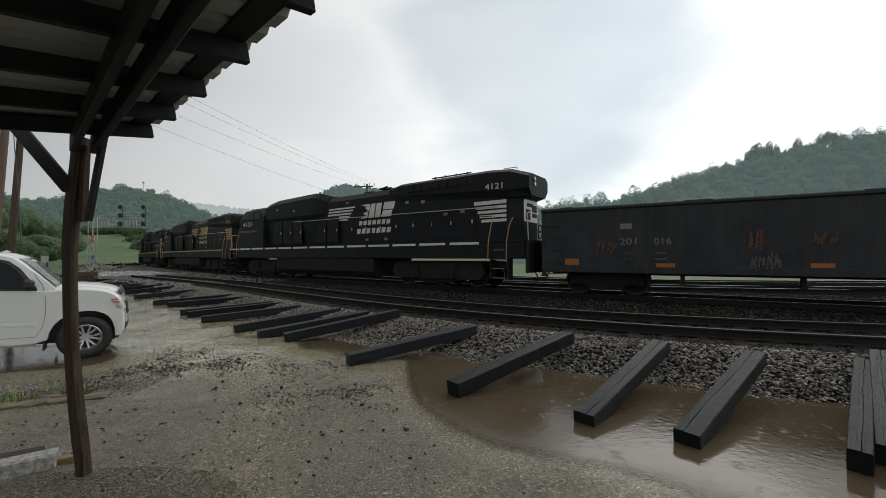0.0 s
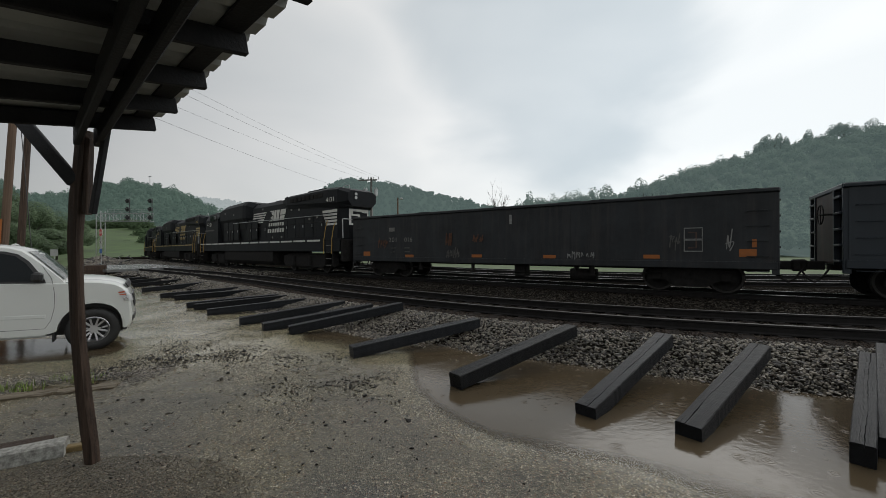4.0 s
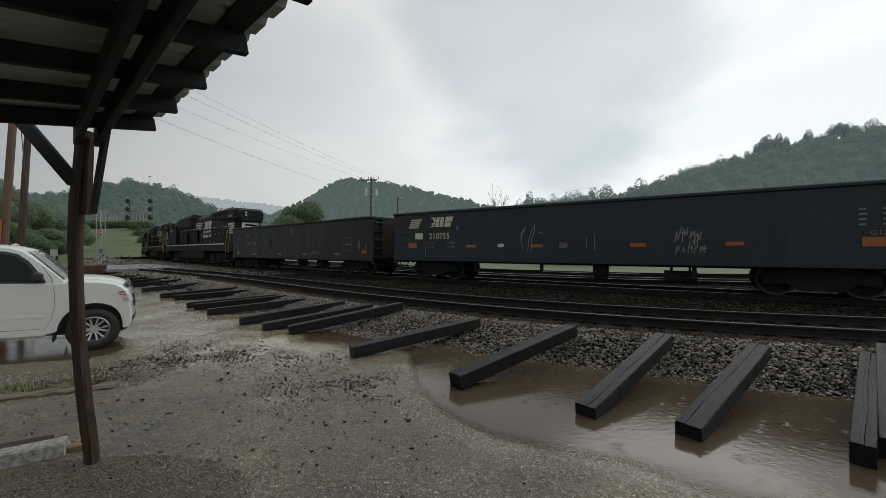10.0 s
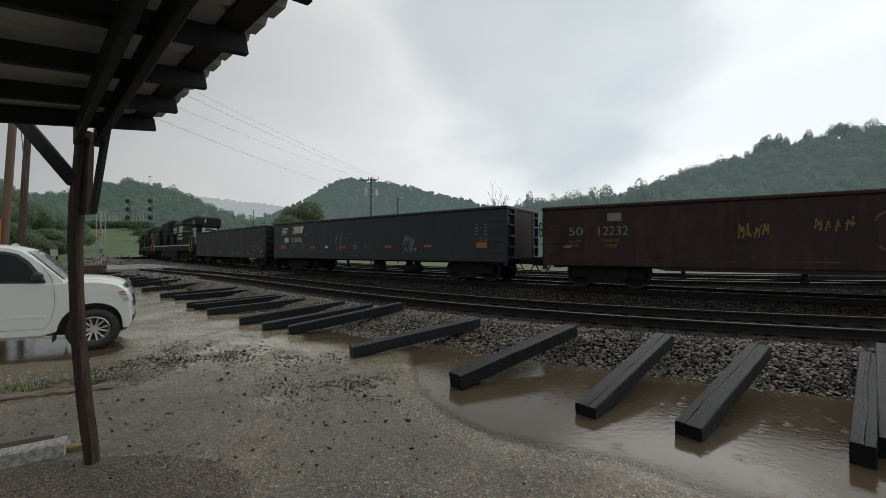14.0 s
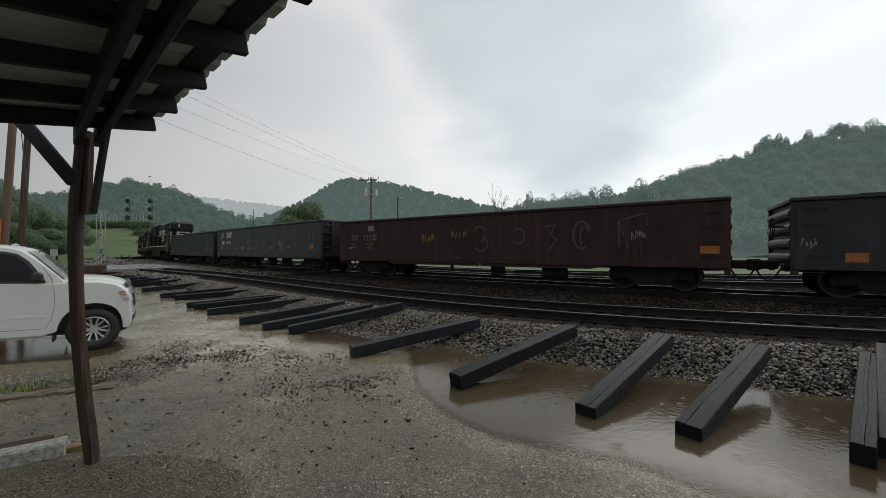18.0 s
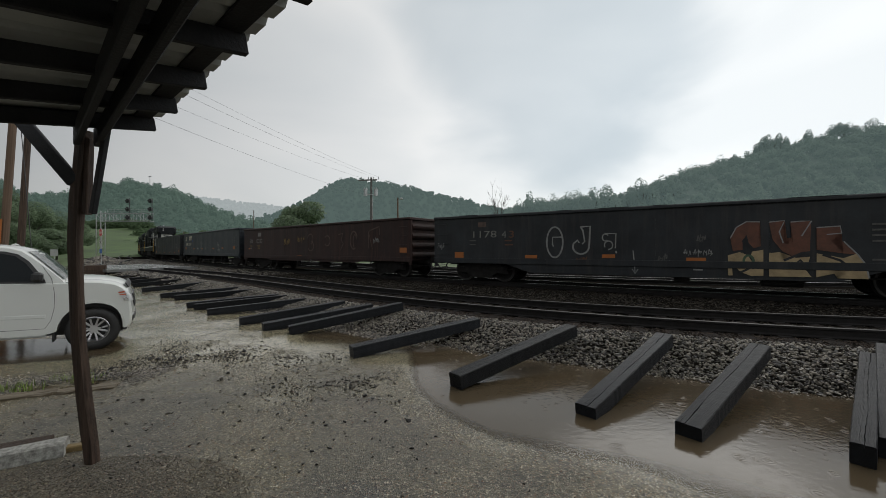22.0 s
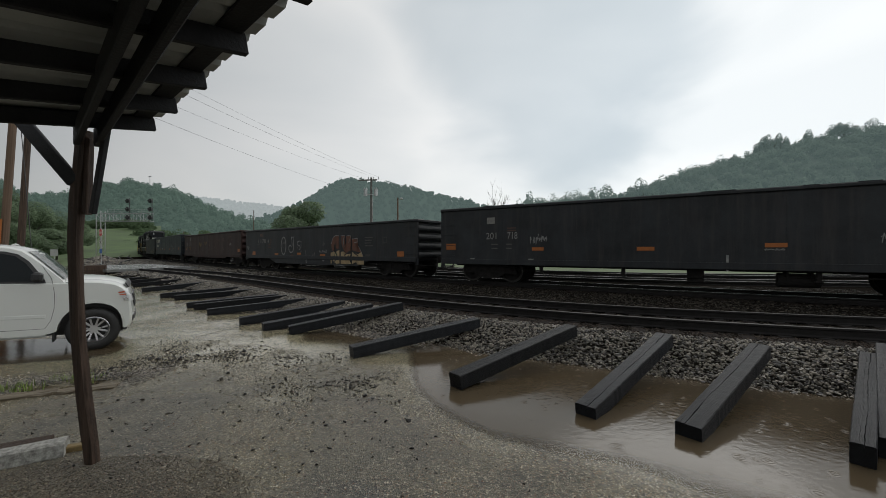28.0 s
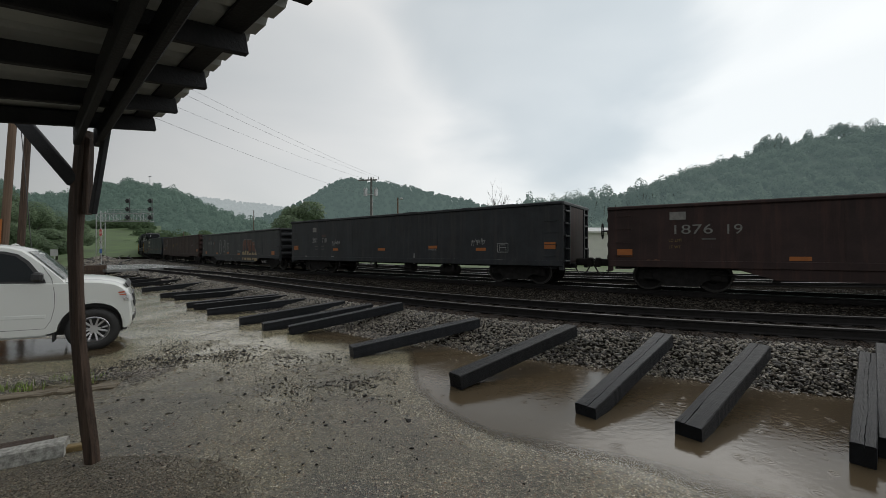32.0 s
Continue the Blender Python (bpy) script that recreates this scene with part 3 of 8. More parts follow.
RAIL_FORM = ((-0.070, -0.17), (-0.070, -0.155), (-0.012, -0.135), (-0.010, -0.05), (-0.036, -0.038), (-0.036, -0.006), (-0.028, 0.0),
             (0.028, 0.0), (0.036, -0.006), (0.036, -0.038), (0.010, -0.05), (0.012, -0.135), (0.070, -0.155), (0.070, -0.17))


def build_track(line, off, s0, s1, shift=0.0, ties=True, head="rail_head"):
    t = thing("railway_track", "steel rails spiked to dark wooden ties in wet ballast", "railway track", kind="structure")
    for u in (-0.752, 0.752):
        me = sweep(line, off + u, s0, s1, 0.75, RAIL_FORM, RAIL + shift, "rail", (M["rail"], M[head]), "")
        part("rail", me, None, t, "shiny wet rail with a rusty web")
    if ties:
        bm = bmesh.new()
        box(bm, -0.115, 0.115, -1.3, 1.3, -0.18, 0.0, 0.012)
        me = mesh_of(bm, "tie", M["track_tie"])
        bp = bmesh.new()
        box(bp, -0.09, 0.09, -0.17, 0.17, 0, 0.02)
        mp = mesh_of(bp, "tie_plate", M["rail"])
        for s in np.arange(max(s0, -46), min(s1, 24), 0.54):
            x, y, h = line.at(s, off)
            o = part("tie", me, None, t, m=pose(x, y, RAIL + shift - 0.175, 0, 0, math.degrees(h) + random.uniform(-1, 1)))
            if off > -0.1 and line is NEAR and -14 < s < 12:
                for u in (-0.752, 0.752):
                    part("tie_plate", mp, None, o, m=pose(0, u, -0.012))
    return t


build_track(NEAR, 0, -150, 60, head="rail_dull")
build_track(MAIN, 0, -150, 60)
build_track(YARD, 5.0, -70, 60, shift=-0.02, ties=False)
build_track(YARD, 9.6, -60, 60, shift=-0.02, ties=False)


# ---- loose stones ----
def stones(name, pts, sizes, mat, label, flat=0.75, coarse=False):
    """Many broken stones in one mesh: points (n, 3), sizes (n,); coarse ones have eight facets."""
    if coarse:
        bv = np.array([(1, 0, 0), (-1, 0, 0), (0, 1, 0), (0, -1, 0), (0, 0, 1), (0, 0, -1)]) * 1.15
        bf = np.array([(0, 2, 4), (2, 1, 4), (1, 3, 4), (3, 0, 4), (2, 0, 5), (1, 2, 5), (3, 1, 5), (0, 3, 5)])
    else:
        bm = bmesh.new()
        bmesh.ops.create_icosphere(bm, subdivisions=1, radius=1.0)
        bv = np.array([v.co for v in bm.verts])
        bf = np.array([[v.index for v in q.verts] for q in bm.faces])
        bm.free()
    rng = np.random.default_rng(len(pts))
    n = len(pts)
    a = rng.uniform(0, 6.283, n)
    tilt = rng.uniform(-1.1, 1.1, n)
    v = bv[None] * rng.uniform(0.52, 1.38, (n, len(bv), 1)) * (np.stack([rng.uniform(0.8, 1.5, n), rng.uniform(0.55, 0.95, n), rng.uniform(0.42, 0.75, n) * flat / 0.75], 1) * sizes[:, None])[:, None, :]
    ct, st = np.cos(tilt)[:, None], np.sin(tilt)[:, None]
    y, z = v[..., 1] * ct - v[..., 2] * st, v[..., 1] * st + v[..., 2] * ct
    ca, sa = np.cos(a)[:, None], np.sin(a)[:, None]
    x, y = v[..., 0] * ca - y * sa, v[..., 0] * sa + y * ca
    v = np.stack([x, y, z], -1) + pts[:, None, :]
    fc = (bf[None] + (np.arange(n) * len(bv))[:, None, None]).reshape(-1, 3)
    me = bpy.data.meshes.new(name)
    me.vertices.add(n * len(bv))
    me.vertices.foreach_set("co", v.reshape(-1).astype(np.float32))
    me.loops.add(len(fc) * 3)
    me.loops.foreach_set("vertex_index", fc.reshape(-1).astype(np.int32))
    me.polygons.add(len(fc))
    me.polygons.foreach_set("loop_start", np.arange(0, len(fc) * 3, 3, dtype=np.int32))
    me.polygons.foreach_set("use_smooth", np.zeros(len(fc), dtype=bool))
    me.update(calc_edges=True)
    me.materials.append(mat)
    return tagged(new(name, me), label, "stones", kind="stuff")


def scatter_along(n, s0, s1, d0, d1, seed, bias=1.0):
    """n places between two distances on the near side of the near track."""
    rng = np.random.default_rng(seed)
    s, d = rng.uniform(s0, s1, n), d0 + (d1 - d0) * rng.uniform(0, 1, n) ** bias
    x, y, a = np.interp(s, NEAR.s, NEAR.x), np.interp(s, NEAR.s, NEAR.y), np.interp(s, NEAR.s, NEAR.a)
    return x - d * np.sin(a), y - d * np.cos(a)


def build_stones():
    rng = np.random.default_rng(2)
    for n, s0, s1, coarse, seed in ((30000, -5.5, 9.5, False, 1), (19000, -16, -5.5, True, 8)):
        x, y = scatter_along(n, s0, s1, 1.42, 3.1, seed)
        z, _ = ground_height(x, y)
        stones("ballast", np.column_stack([x, y, z + 0.012 + rng.uniform(-0.02, 0.02, n)]), rng.uniform(0.012, 0.031, n), M["stone"], "loose grey ballast stones sloping down from the track", coarse=coarse)
    x, y = scatter_along(13000, -16, 11, 0.9, 1.52, 7)
    z, _ = ground_height(x, y)
    stones("ballast", np.column_stack([x, y, z + 0.006]), rng.uniform(0.012, 0.030, len(x)), M["brown_stone"], "rust brown ballast along the ends of the ties", coarse=True)
    x, y = scatter_along(6000, -60, -16, 1.15, 3.3, 3)
    z, _ = ground_height(x, y)
    stones("ballast", np.column_stack([x, y, z + 0.005]), rng.uniform(0.04, 0.07, len(x)), M["stone"], "loose grey ballast stones beside the far track", coarse=True)
    x, y = scatter_along(11000, -75, -16, -7.5, 1.3, 5)
    z, _ = ground_height(x, y)
    stones("ballast", np.column_stack([x, y, z + 0.01]), rng.uniform(0.035, 0.075, len(x)), M["stone"], "grey ballast round the curve of the far tracks", coarse=True)
    x, y = scatter_along(42000, -16, 14, -9.5, 1.0, 4)
    z, _ = ground_height(x, y)
    stones("ballast", np.column_stack([x, y, z]), rng.uniform(0.016, 0.036, len(x)), M["dark_stone"], "dark soaked ballast between the tracks", coarse=True)
    # stones strewn over the yard: a long streak, two patches and strays
    def patch(n, x0, y0, x1, y1, wide):
        u = rng.uniform(0, 1, n)
        return np.column_stack([x0 + (x1 - x0) * u + rng.normal(0, 0.12, n), y0 + (y1 - y0) * u + rng.normal(0, wide, n)])

    pts = np.concatenate([patch(2000, -5.0, 6.15, -2.9, 6.60, 0.27), patch(420, -2.8, 6.35, -1.8, 6.30, 0.20), patch(900, -5.3, 5.35, -4.3, 5.9, 0.24), patch(520, -1.95, 4.85, -0.95, 5.15, 0.22),
                          patch(420, -5.3, 7.3, -4.2, 7.25, 0.22), patch(700, -5.2, 6.4, -1.5, 6.7, 0.62), patch(500, -2.6, 5.0, -0.6, 5.0, 0.42),
                          np.column_stack([rng.uniform(-8.5, 1.0, 1500), rng.uniform(2.3, 9.8, 1500)])])
    z, d = ground_height(pts[:, 0], pts[:, 1])
    keep = (d > 3.0) & (z > -0.012) & (wave(pts[:, 0], pts[:, 1], 5.0, 33) + rng.normal(0, 0.5, len(pts)) > -0.35)
    pts, z = pts[keep], z[keep]
    sz = 0.0045 + 0.013 * rng.uniform(0, 1, len(pts)) ** 2.2 + np.where(rng.uniform(0, 1, len(pts)) < 0.02, 0.014, 0)
    stones("loose_stones", np.column_stack([pts, np.maximum(z, 0) + sz * 0.35]), sz, M["yard_stone"], "dark wet stones scattered over the yard")
    stray = np.column_stack([rng.uniform(-4.4, 0.1, 95), rng.uniform(3.0, 6.0, 95)])
    z, d = ground_height(stray[:, 0], stray[:, 1])
    keep = z > 0.004
    sz = rng.uniform(0.009, 0.017, 95)[keep]
    stones("loose_stones", np.column_stack([stray[keep], z[keep] + sz * 0.4]), sz, M["yard_stone"], "dark stones strewn singly over the wet yard")
    # the few larger ones
    big = np.array(((-3.56, 4.57), (-3.02, 5.24), (-0.51, 4.52), (-0.36, 4.0), (-0.59, 3.97), (-1.01, 3.95), (-1.18, 3.87), (-2.49, 3.39), (-1.7, 3.64), (-1.04, 3.17), (-0.76, 5.35), (-2.95, 4.2), (-1.69, 3.42)))
    z, _ = ground_height(big[:, 0], big[:, 1])
    sz = np.array((0.034, 0.036, 0.026, 0.028, 0.024, 0.020, 0.020, 0.018, 0.014, 0.014, 0.022, 0.016, 0.013))
    stones("loose_stones", np.column_stack([big, z + sz * 0.4]), sz, M["yard_stone"], "larger dark stones lying singly on the wet yard")


build_stones()


# ---- ties lying loose along the bank: near end (x, y), heading, tilt ----
LOOSE = ((2.343, 3.682, 38.4, 8.5), (1.535, 4.163, 43.1, 8.9), (0.15, 5.02, 37.6, 7.5), (-1.55, 6.47, 30.4, 5.5), (-3.30, 8.21, 27.6, 7.7), (-4.00, 8.52, 34, 5.2),
         (-4.90, 9.24, 34.1, 4.8), (-6.50, 10.60, 26.2, 3.8), (-7.48, 11.56, 23.2, 3.7), (-7.95, 11.95, 21.6, 3.5), (-9.65, 13.86, 14, 3.7), (-10.61, 14.46, 21.5, 3.5),
         (-12.97, 16.53, 40, 3.6), (-15.20, 18.80, 40, 3.6), (-16.92, 20.26, 28, 4.0), (-18.6, 22.0, 34, 3.6), (-20.6, 23.9, 35, 3.4), (-23.5, 27.3, 40, 3.0), (3.483, 3.194, 41.3, 7.0), (3.821, 3.274, 41.9, 9.06))
SUNK = (0.134, 0.125)      # the first two have settled into the puddle
NARROW = 18                # the last two are slimmer timbers


def tie_mesh(seed, slim=1.0):
    """A squared timber with a rough, checked top; x runs from the near end."""
    r = random.Random(seed)
    bm = bmesh.new()
    nx = 44
    rings = []
    c = r.uniform(-0.04, 0.04)
    for i in range(nx + 1):
        x = 2.59 * i / nx
        w, h = 0.115 + r.uniform(-0.003, 0.003), 0.19
        e = 0.010
        c = max(-0.06, min(0.06, c + r.uniform(-0.0045, 0.0045)))
        g = 0.0022 + 0.0035 * max(0, math.sin(i * 0.33 + seed)) * r.uniform(0.5, 1.2)
        k = c + 0.045 + r.uniform(-0.004, 0.004)
        ring = [(-w + e, -h), (w - e, -h), (w, -h + e), (w, -e), (w - e, 0), (k + 0.001, 0), (k, -0.006 if i % 9 < 6 else 0), (k - 0.001, 0), (c + g, 0), (c, -0.03), (c - g, 0), (-w + e, 0), (-w, -e), (-w, -h + e)]
        rings.append([bm.verts.new((x, a * slim + r.uniform(-0.001, 0.001), b + r.uniform(-0.0015, 0.0015))) for a, b in ring])
    n = len(rings[0])
    for a, b in zip(rings, rings[1:]):
        for j in range(n):
            bm.faces.new((a[j], a[(j + 1) % n], b[(j + 1) % n], b[j]))
    bm.faces.new(rings[0][::-1])
    bm.faces.new(rings[-1])
    bmesh.ops.recalc_face_normals(bm, faces=bm.faces)
    return mesh_of(bm, "railroad_tie", M["tie"])


def build_loose_ties():
    meshes = [tie_mesh(k) for k in range(5)]
    slim = tie_mesh(7, 0.70)
    for i, (x, y, rz, tilt) in enumerate(LOOSE):
        o = part("railroad_tie", slim if i >= NARROW else meshes[i % 5], None, m=pose(x, y, SUNK[i] if i < len(SUNK) else 0.19, random.uniform(-2, 2), -tilt, rz))
        tagged(o, "black creosoted wooden railroad tie lying against the ballast bank" if tilt > 3 else "black wooden railroad tie lying flat beside the track", "railroad tie", "loose ties along the track")


build_loose_ties()


# ---- the canopy over the camera: posts, header, joists, ribbed sheet ----
EDGE = Vector((-0.7478, 0.6639, 0)).normalized()     # along the eave, away from the camera
BACK = Vector((-0.659, -0.752, -0.165)).normalized()  # along the joists, to the building


def build_canopy():
    c = thing("canopy", "dark timber loading dock canopy with a ribbed metal roof", "canopy")
    corner = Vector((-2.53, 3.37, 2.90))
    up = Vector((0, 0, 1))
    for k in range(9):
        p = corner - EDGE * (0.655 * k) + up * 0.005
        bm = bmesh.new()
        beam(bm, p, p + BACK * 4.6, 0.045, 0.11, 0.006)
        part("joist", bm, M["wet_timber"], c)
    head = Vector((-0.733, 0.680, 0)).normalized()
    for c0, z in ((0.262, 2.735), (0.385, 2.745)):
        bm = bmesh.new()
        a = Vector((0.680 * c0, 0.733 * c0, z))
        beam(bm, a + head * 4.33, a - head * 1.5, 0.042, 0.15, 0.008)
        part("header_beam", bm, M["wet_timber"], c)
    bm = bmesh.new()
    a = corner + BACK * 0.09 + up * 0.066
    beam(bm, a + EDGE * 0.03, a - EDGE * 5.5, 0.12, 0.02, 0.004)
    part("eave_board", bm, M["wet_timber"], c)
    # ribbed sheet
    bm = bmesh.new()
    pts = []
    u = -5.6
    while u < 0.12:
        for du, h in ((0, 0), (0.13, 0), (0.155, 0.03), (0.195, 0.03)):
            pts.append((u + du, h))
        u += 0.22
    base = corner + up * 0.082
    rows = []
    for v in (-0.055, 4.7):
        for dz in (0.0, 0.006):
            rows.append([bm.verts.new(base + EDGE * q + BACK * v + up * (h + dz)) for q, h in pts])
    for i in range(len(pts) - 1):
        bm.faces.new((rows[0][i], rows[0][i + 1], rows[2][i + 1], rows[2][i]))
        bm.faces.new((rows[1][i], rows[3][i], rows[3][i + 1], rows[1][i + 1]))
        bm.faces.new((rows[0][i], rows[1][i], rows[1][i + 1], rows[0][i + 1]))
    part("roof_sheet", bm, M["roof_sheet"], c)
    bm = bmesh.new()
    a = corner + EDGE * 0.045 + up * 0.03
    beam(bm, a + BACK * 0.02, a + BACK * 4.5, 0.03, 0.13, 0.004)
    part("rake_board", bm, M["wet_timber"], c)
    # the crooked post, with a scab board and its braces
    bm = bmesh.new()
    rows = []
    rr = random.Random(2)
    for z, x, w in ((-0.02, -2.925, 0.045), (0.15, -2.945, 0.044), (0.3, -2.965, 0.043), (0.6, -3.005, 0.042), (0.85, -3.03, 0.042), (1.06, -3.05, 0.041), (1.5, -3.075, 0.041), (1.9, -3.08, 0.043), (2.25, -3.06, 0.045), (2.5, -3.03, 0.047), (2.80, -3.005, 0.047)):
        ring_ = []
        for k in range(12):
            a = math.pi * 2 * k / 12 + 0.26
            q = 1.0 / max(abs(math.cos(a)), abs(math.sin(a))) ** 0.55
            ring_.append(bm.verts.new((x + w * q * math.cos(a) + rr.uniform(-0.003, 0.003), 3.22 + w * q * math.sin(a) + rr.uniform(-0.003, 0.003), z)))
        rows.append(ring_)
    for p, q in zip(rows, rows[1:]):
        for k in range(12):
            bm.faces.new((p[k], p[(k + 1) % 12], q[(k + 1) % 12], q[k]))
    bm.faces.new(rows[-1])
    part("post", bm, M["old_timber"], c, "weathered crooked brown timber post")
    bm = bmesh.new()
    beam(bm, (-2.985, 3.22, 2.10), (-2.965, 3.22, 2.74), 0.06, 0.04, 0.006)
    part("scab_board", bm, M["old_timber"], c)
    bm = bmesh.new()
    beam(bm, (-3.06, 3.19, 2.365), (-3.43, 3.10, 2.88), 0.04, 0.105, 0.008)
    part("brace", bm, M["wet_timber"], c)
    bm = bmesh.new()
    beam(bm, (-2.845, 3.12, 2.10), (-2.675, 3.06, 2.80), 0.04, 0.05, 0.006)
    part("brace", bm, M["wet_timber"], c)
    # posts out of the camera's sight
    for q, h in ((Vector((-3.05, 3.22, 0)) - EDGE * 5.4, 2.68), (corner + BACK * 4.3 - EDGE * 0.1, 2.0), (corner + BACK * 4.3 - EDGE * 5.4, 2.0)):
        bm = bmesh.new()
        beam(bm, (q.x, q.y, 0), (q.x, q.y, h), 0.1, 0.1, 0.01)
        part("post", bm, M["old_timber"], c)
    bm = bmesh.new()
    a = corner + BACK * 4.3 - up * 0.14
    beam(bm, a + EDGE * 0.12, a - EDGE * 5.6, 0.1, 0.15)
    part("header_beam", bm, M["wet_timber"], c)
    return c


build_canopy()



# ---- the train ----
CAR_L = 16.79
# place along the line, height, paint, floor height, how far the side hangs below its sill, ends with deep round ribs
CARS = ((3.49, 2.99, "black_paint", 0.82, 0.0, False), (21.49, 3.02, "blue_black", 0.88, 0.0, False), (39.54, 2.82, "rust_paint", 0.82, 0.11, True), (57.54, 2.71, "black_paint", 0.82, 0.30, True),
        (75.53, 3.03, "black_paint", 0.78, 0.0, False), (93.61, 2.70, "rust_paint", 0.82, 0.30, True))
WHEEL_R = 0.457
MOVING, TURNING = [], []


def wheelset_mesh():
    """Axle and two wheels, turned as one body about y."""
    half = ((0.085, 0.0), (0.085, 0.60), (0.16, 0.64), (0.17, 0.68), (0.37, 0.70), (0.40, 0.66), (WHEEL_R + 0.025, 0.66), (WHEEL_R + 0.025, 0.69), (WHEEL_R, 0.71), (WHEEL_R - 0.004, 0.80), (0.395, 0.80), (0.375, 0.76), (0.20, 0.745), (0.14, 0.80), (0.12, 0.83), (0.06, 0.835))
    prof = [(r, -y) for r, y in half[:0:-1]] + list(half)
    bm = bmesh.new()
    n = 28
    rows = [[bm.verts.new((r * math.cos(k * 2 * math.pi / n), y, r * math.sin(k * 2 * math.pi / n))) for k in range(n)] for r, y in prof]
    for (pa, a), (pb, b) in zip(zip(prof, rows), zip(prof[1:], rows[1:])):
        rim = min(pa[0], pb[0]) > 0.39 and abs(pa[1]) > 0.705 and abs(pb[1]) > 0.705
        for k in range(n):
            bm.faces.new((a[k], a[(k + 1) % n], b[(k + 1) % n], b[k])).material_index = 1 if rim else 0
    bm.faces.new(rows[0])
    bm.faces.new(rows[-1][::-1])
    bmesh.ops.recalc_face_normals(bm, faces=bm.faces)
    return mesh_of(bm, "wheelset", [M["undergear"], M["wheel_rim"]])


WHEELSET = wheelset_mesh()


M["gold"] = material("gold_lettering", (0.42, 0.31, 0.12), 0.6, vary=0.2, scale=5, fine=60, bump=0)
M["lamp_glass"] = glass("headlamp_lens", (0.55, 0.56, 0.57), 0.08)


def truck_parts(parent, x, base, axles, loco=False):
    """A bogie under its vehicle, whose wheels turn."""
    bm = bmesh.new()
    L = base / 2
    if loco:
        for s in (-1, 1):
            y0, y1 = sorted((s * 1.02, s * 1.20))
            prism(bm, ((-L - 0.45, 0.62), (-L - 0.3, 1.0), (L + 0.3, 1.0), (L + 0.45, 0.62), (L + 0.2, 0.34), (-L - 0.2, 0.34)), y0, y1)
            for a in (-1.0, 1.0):
                rod(bm, (a, s * 1.24, 0.40), (a, s * 1.24, 0.95), 0.12, 10)
        box(bm, -L - 0.3, L + 0.3, -1.0, 1.0, 0.85, 1.10)
    for s in (-1, 1):
        y0, y1 = (s * 0.92, s * 1.06) if s > 0 else (s * 1.06, s * 0.92)
        prism(bm, ((-L - 0.30, 0.34), (-L - 0.24, 0.64), (-L + 0.30, 0.70), (-0.38, 0.84), (0.38, 0.84), (L - 0.30, 0.70), (L + 0.24, 0.64), (L + 0.30, 0.34), (L - 0.22, 0.36), (0.42, 0.17), (-0.42, 0.17), (-L + 0.22, 0.36)), y0, y1)
        for a in axles:
            box(bm, a - 0.13, a + 0.13, y0 - 0.03, y1 + 0.03, 0.36, 0.60, 0.02)
        for k in (-0.16, 0.0, 0.16):
            rod(bm, (k, s * 1.0, 0.28), (k, s * 1.0, 0.68), 0.065, 8)
    box(bm, -0.2, 0.2, -1.0, 1.0, 0.5, 0.8, 0.03)
    t = part("truck", bm, M["undergear"], parent, m=pose(x, 0, 0))
    for a in axles:
        w = part("wheelset", WHEELSET, None, t, m=pose(a, 0, WHEEL_R))
        TURNING.append((w, a))
    return t


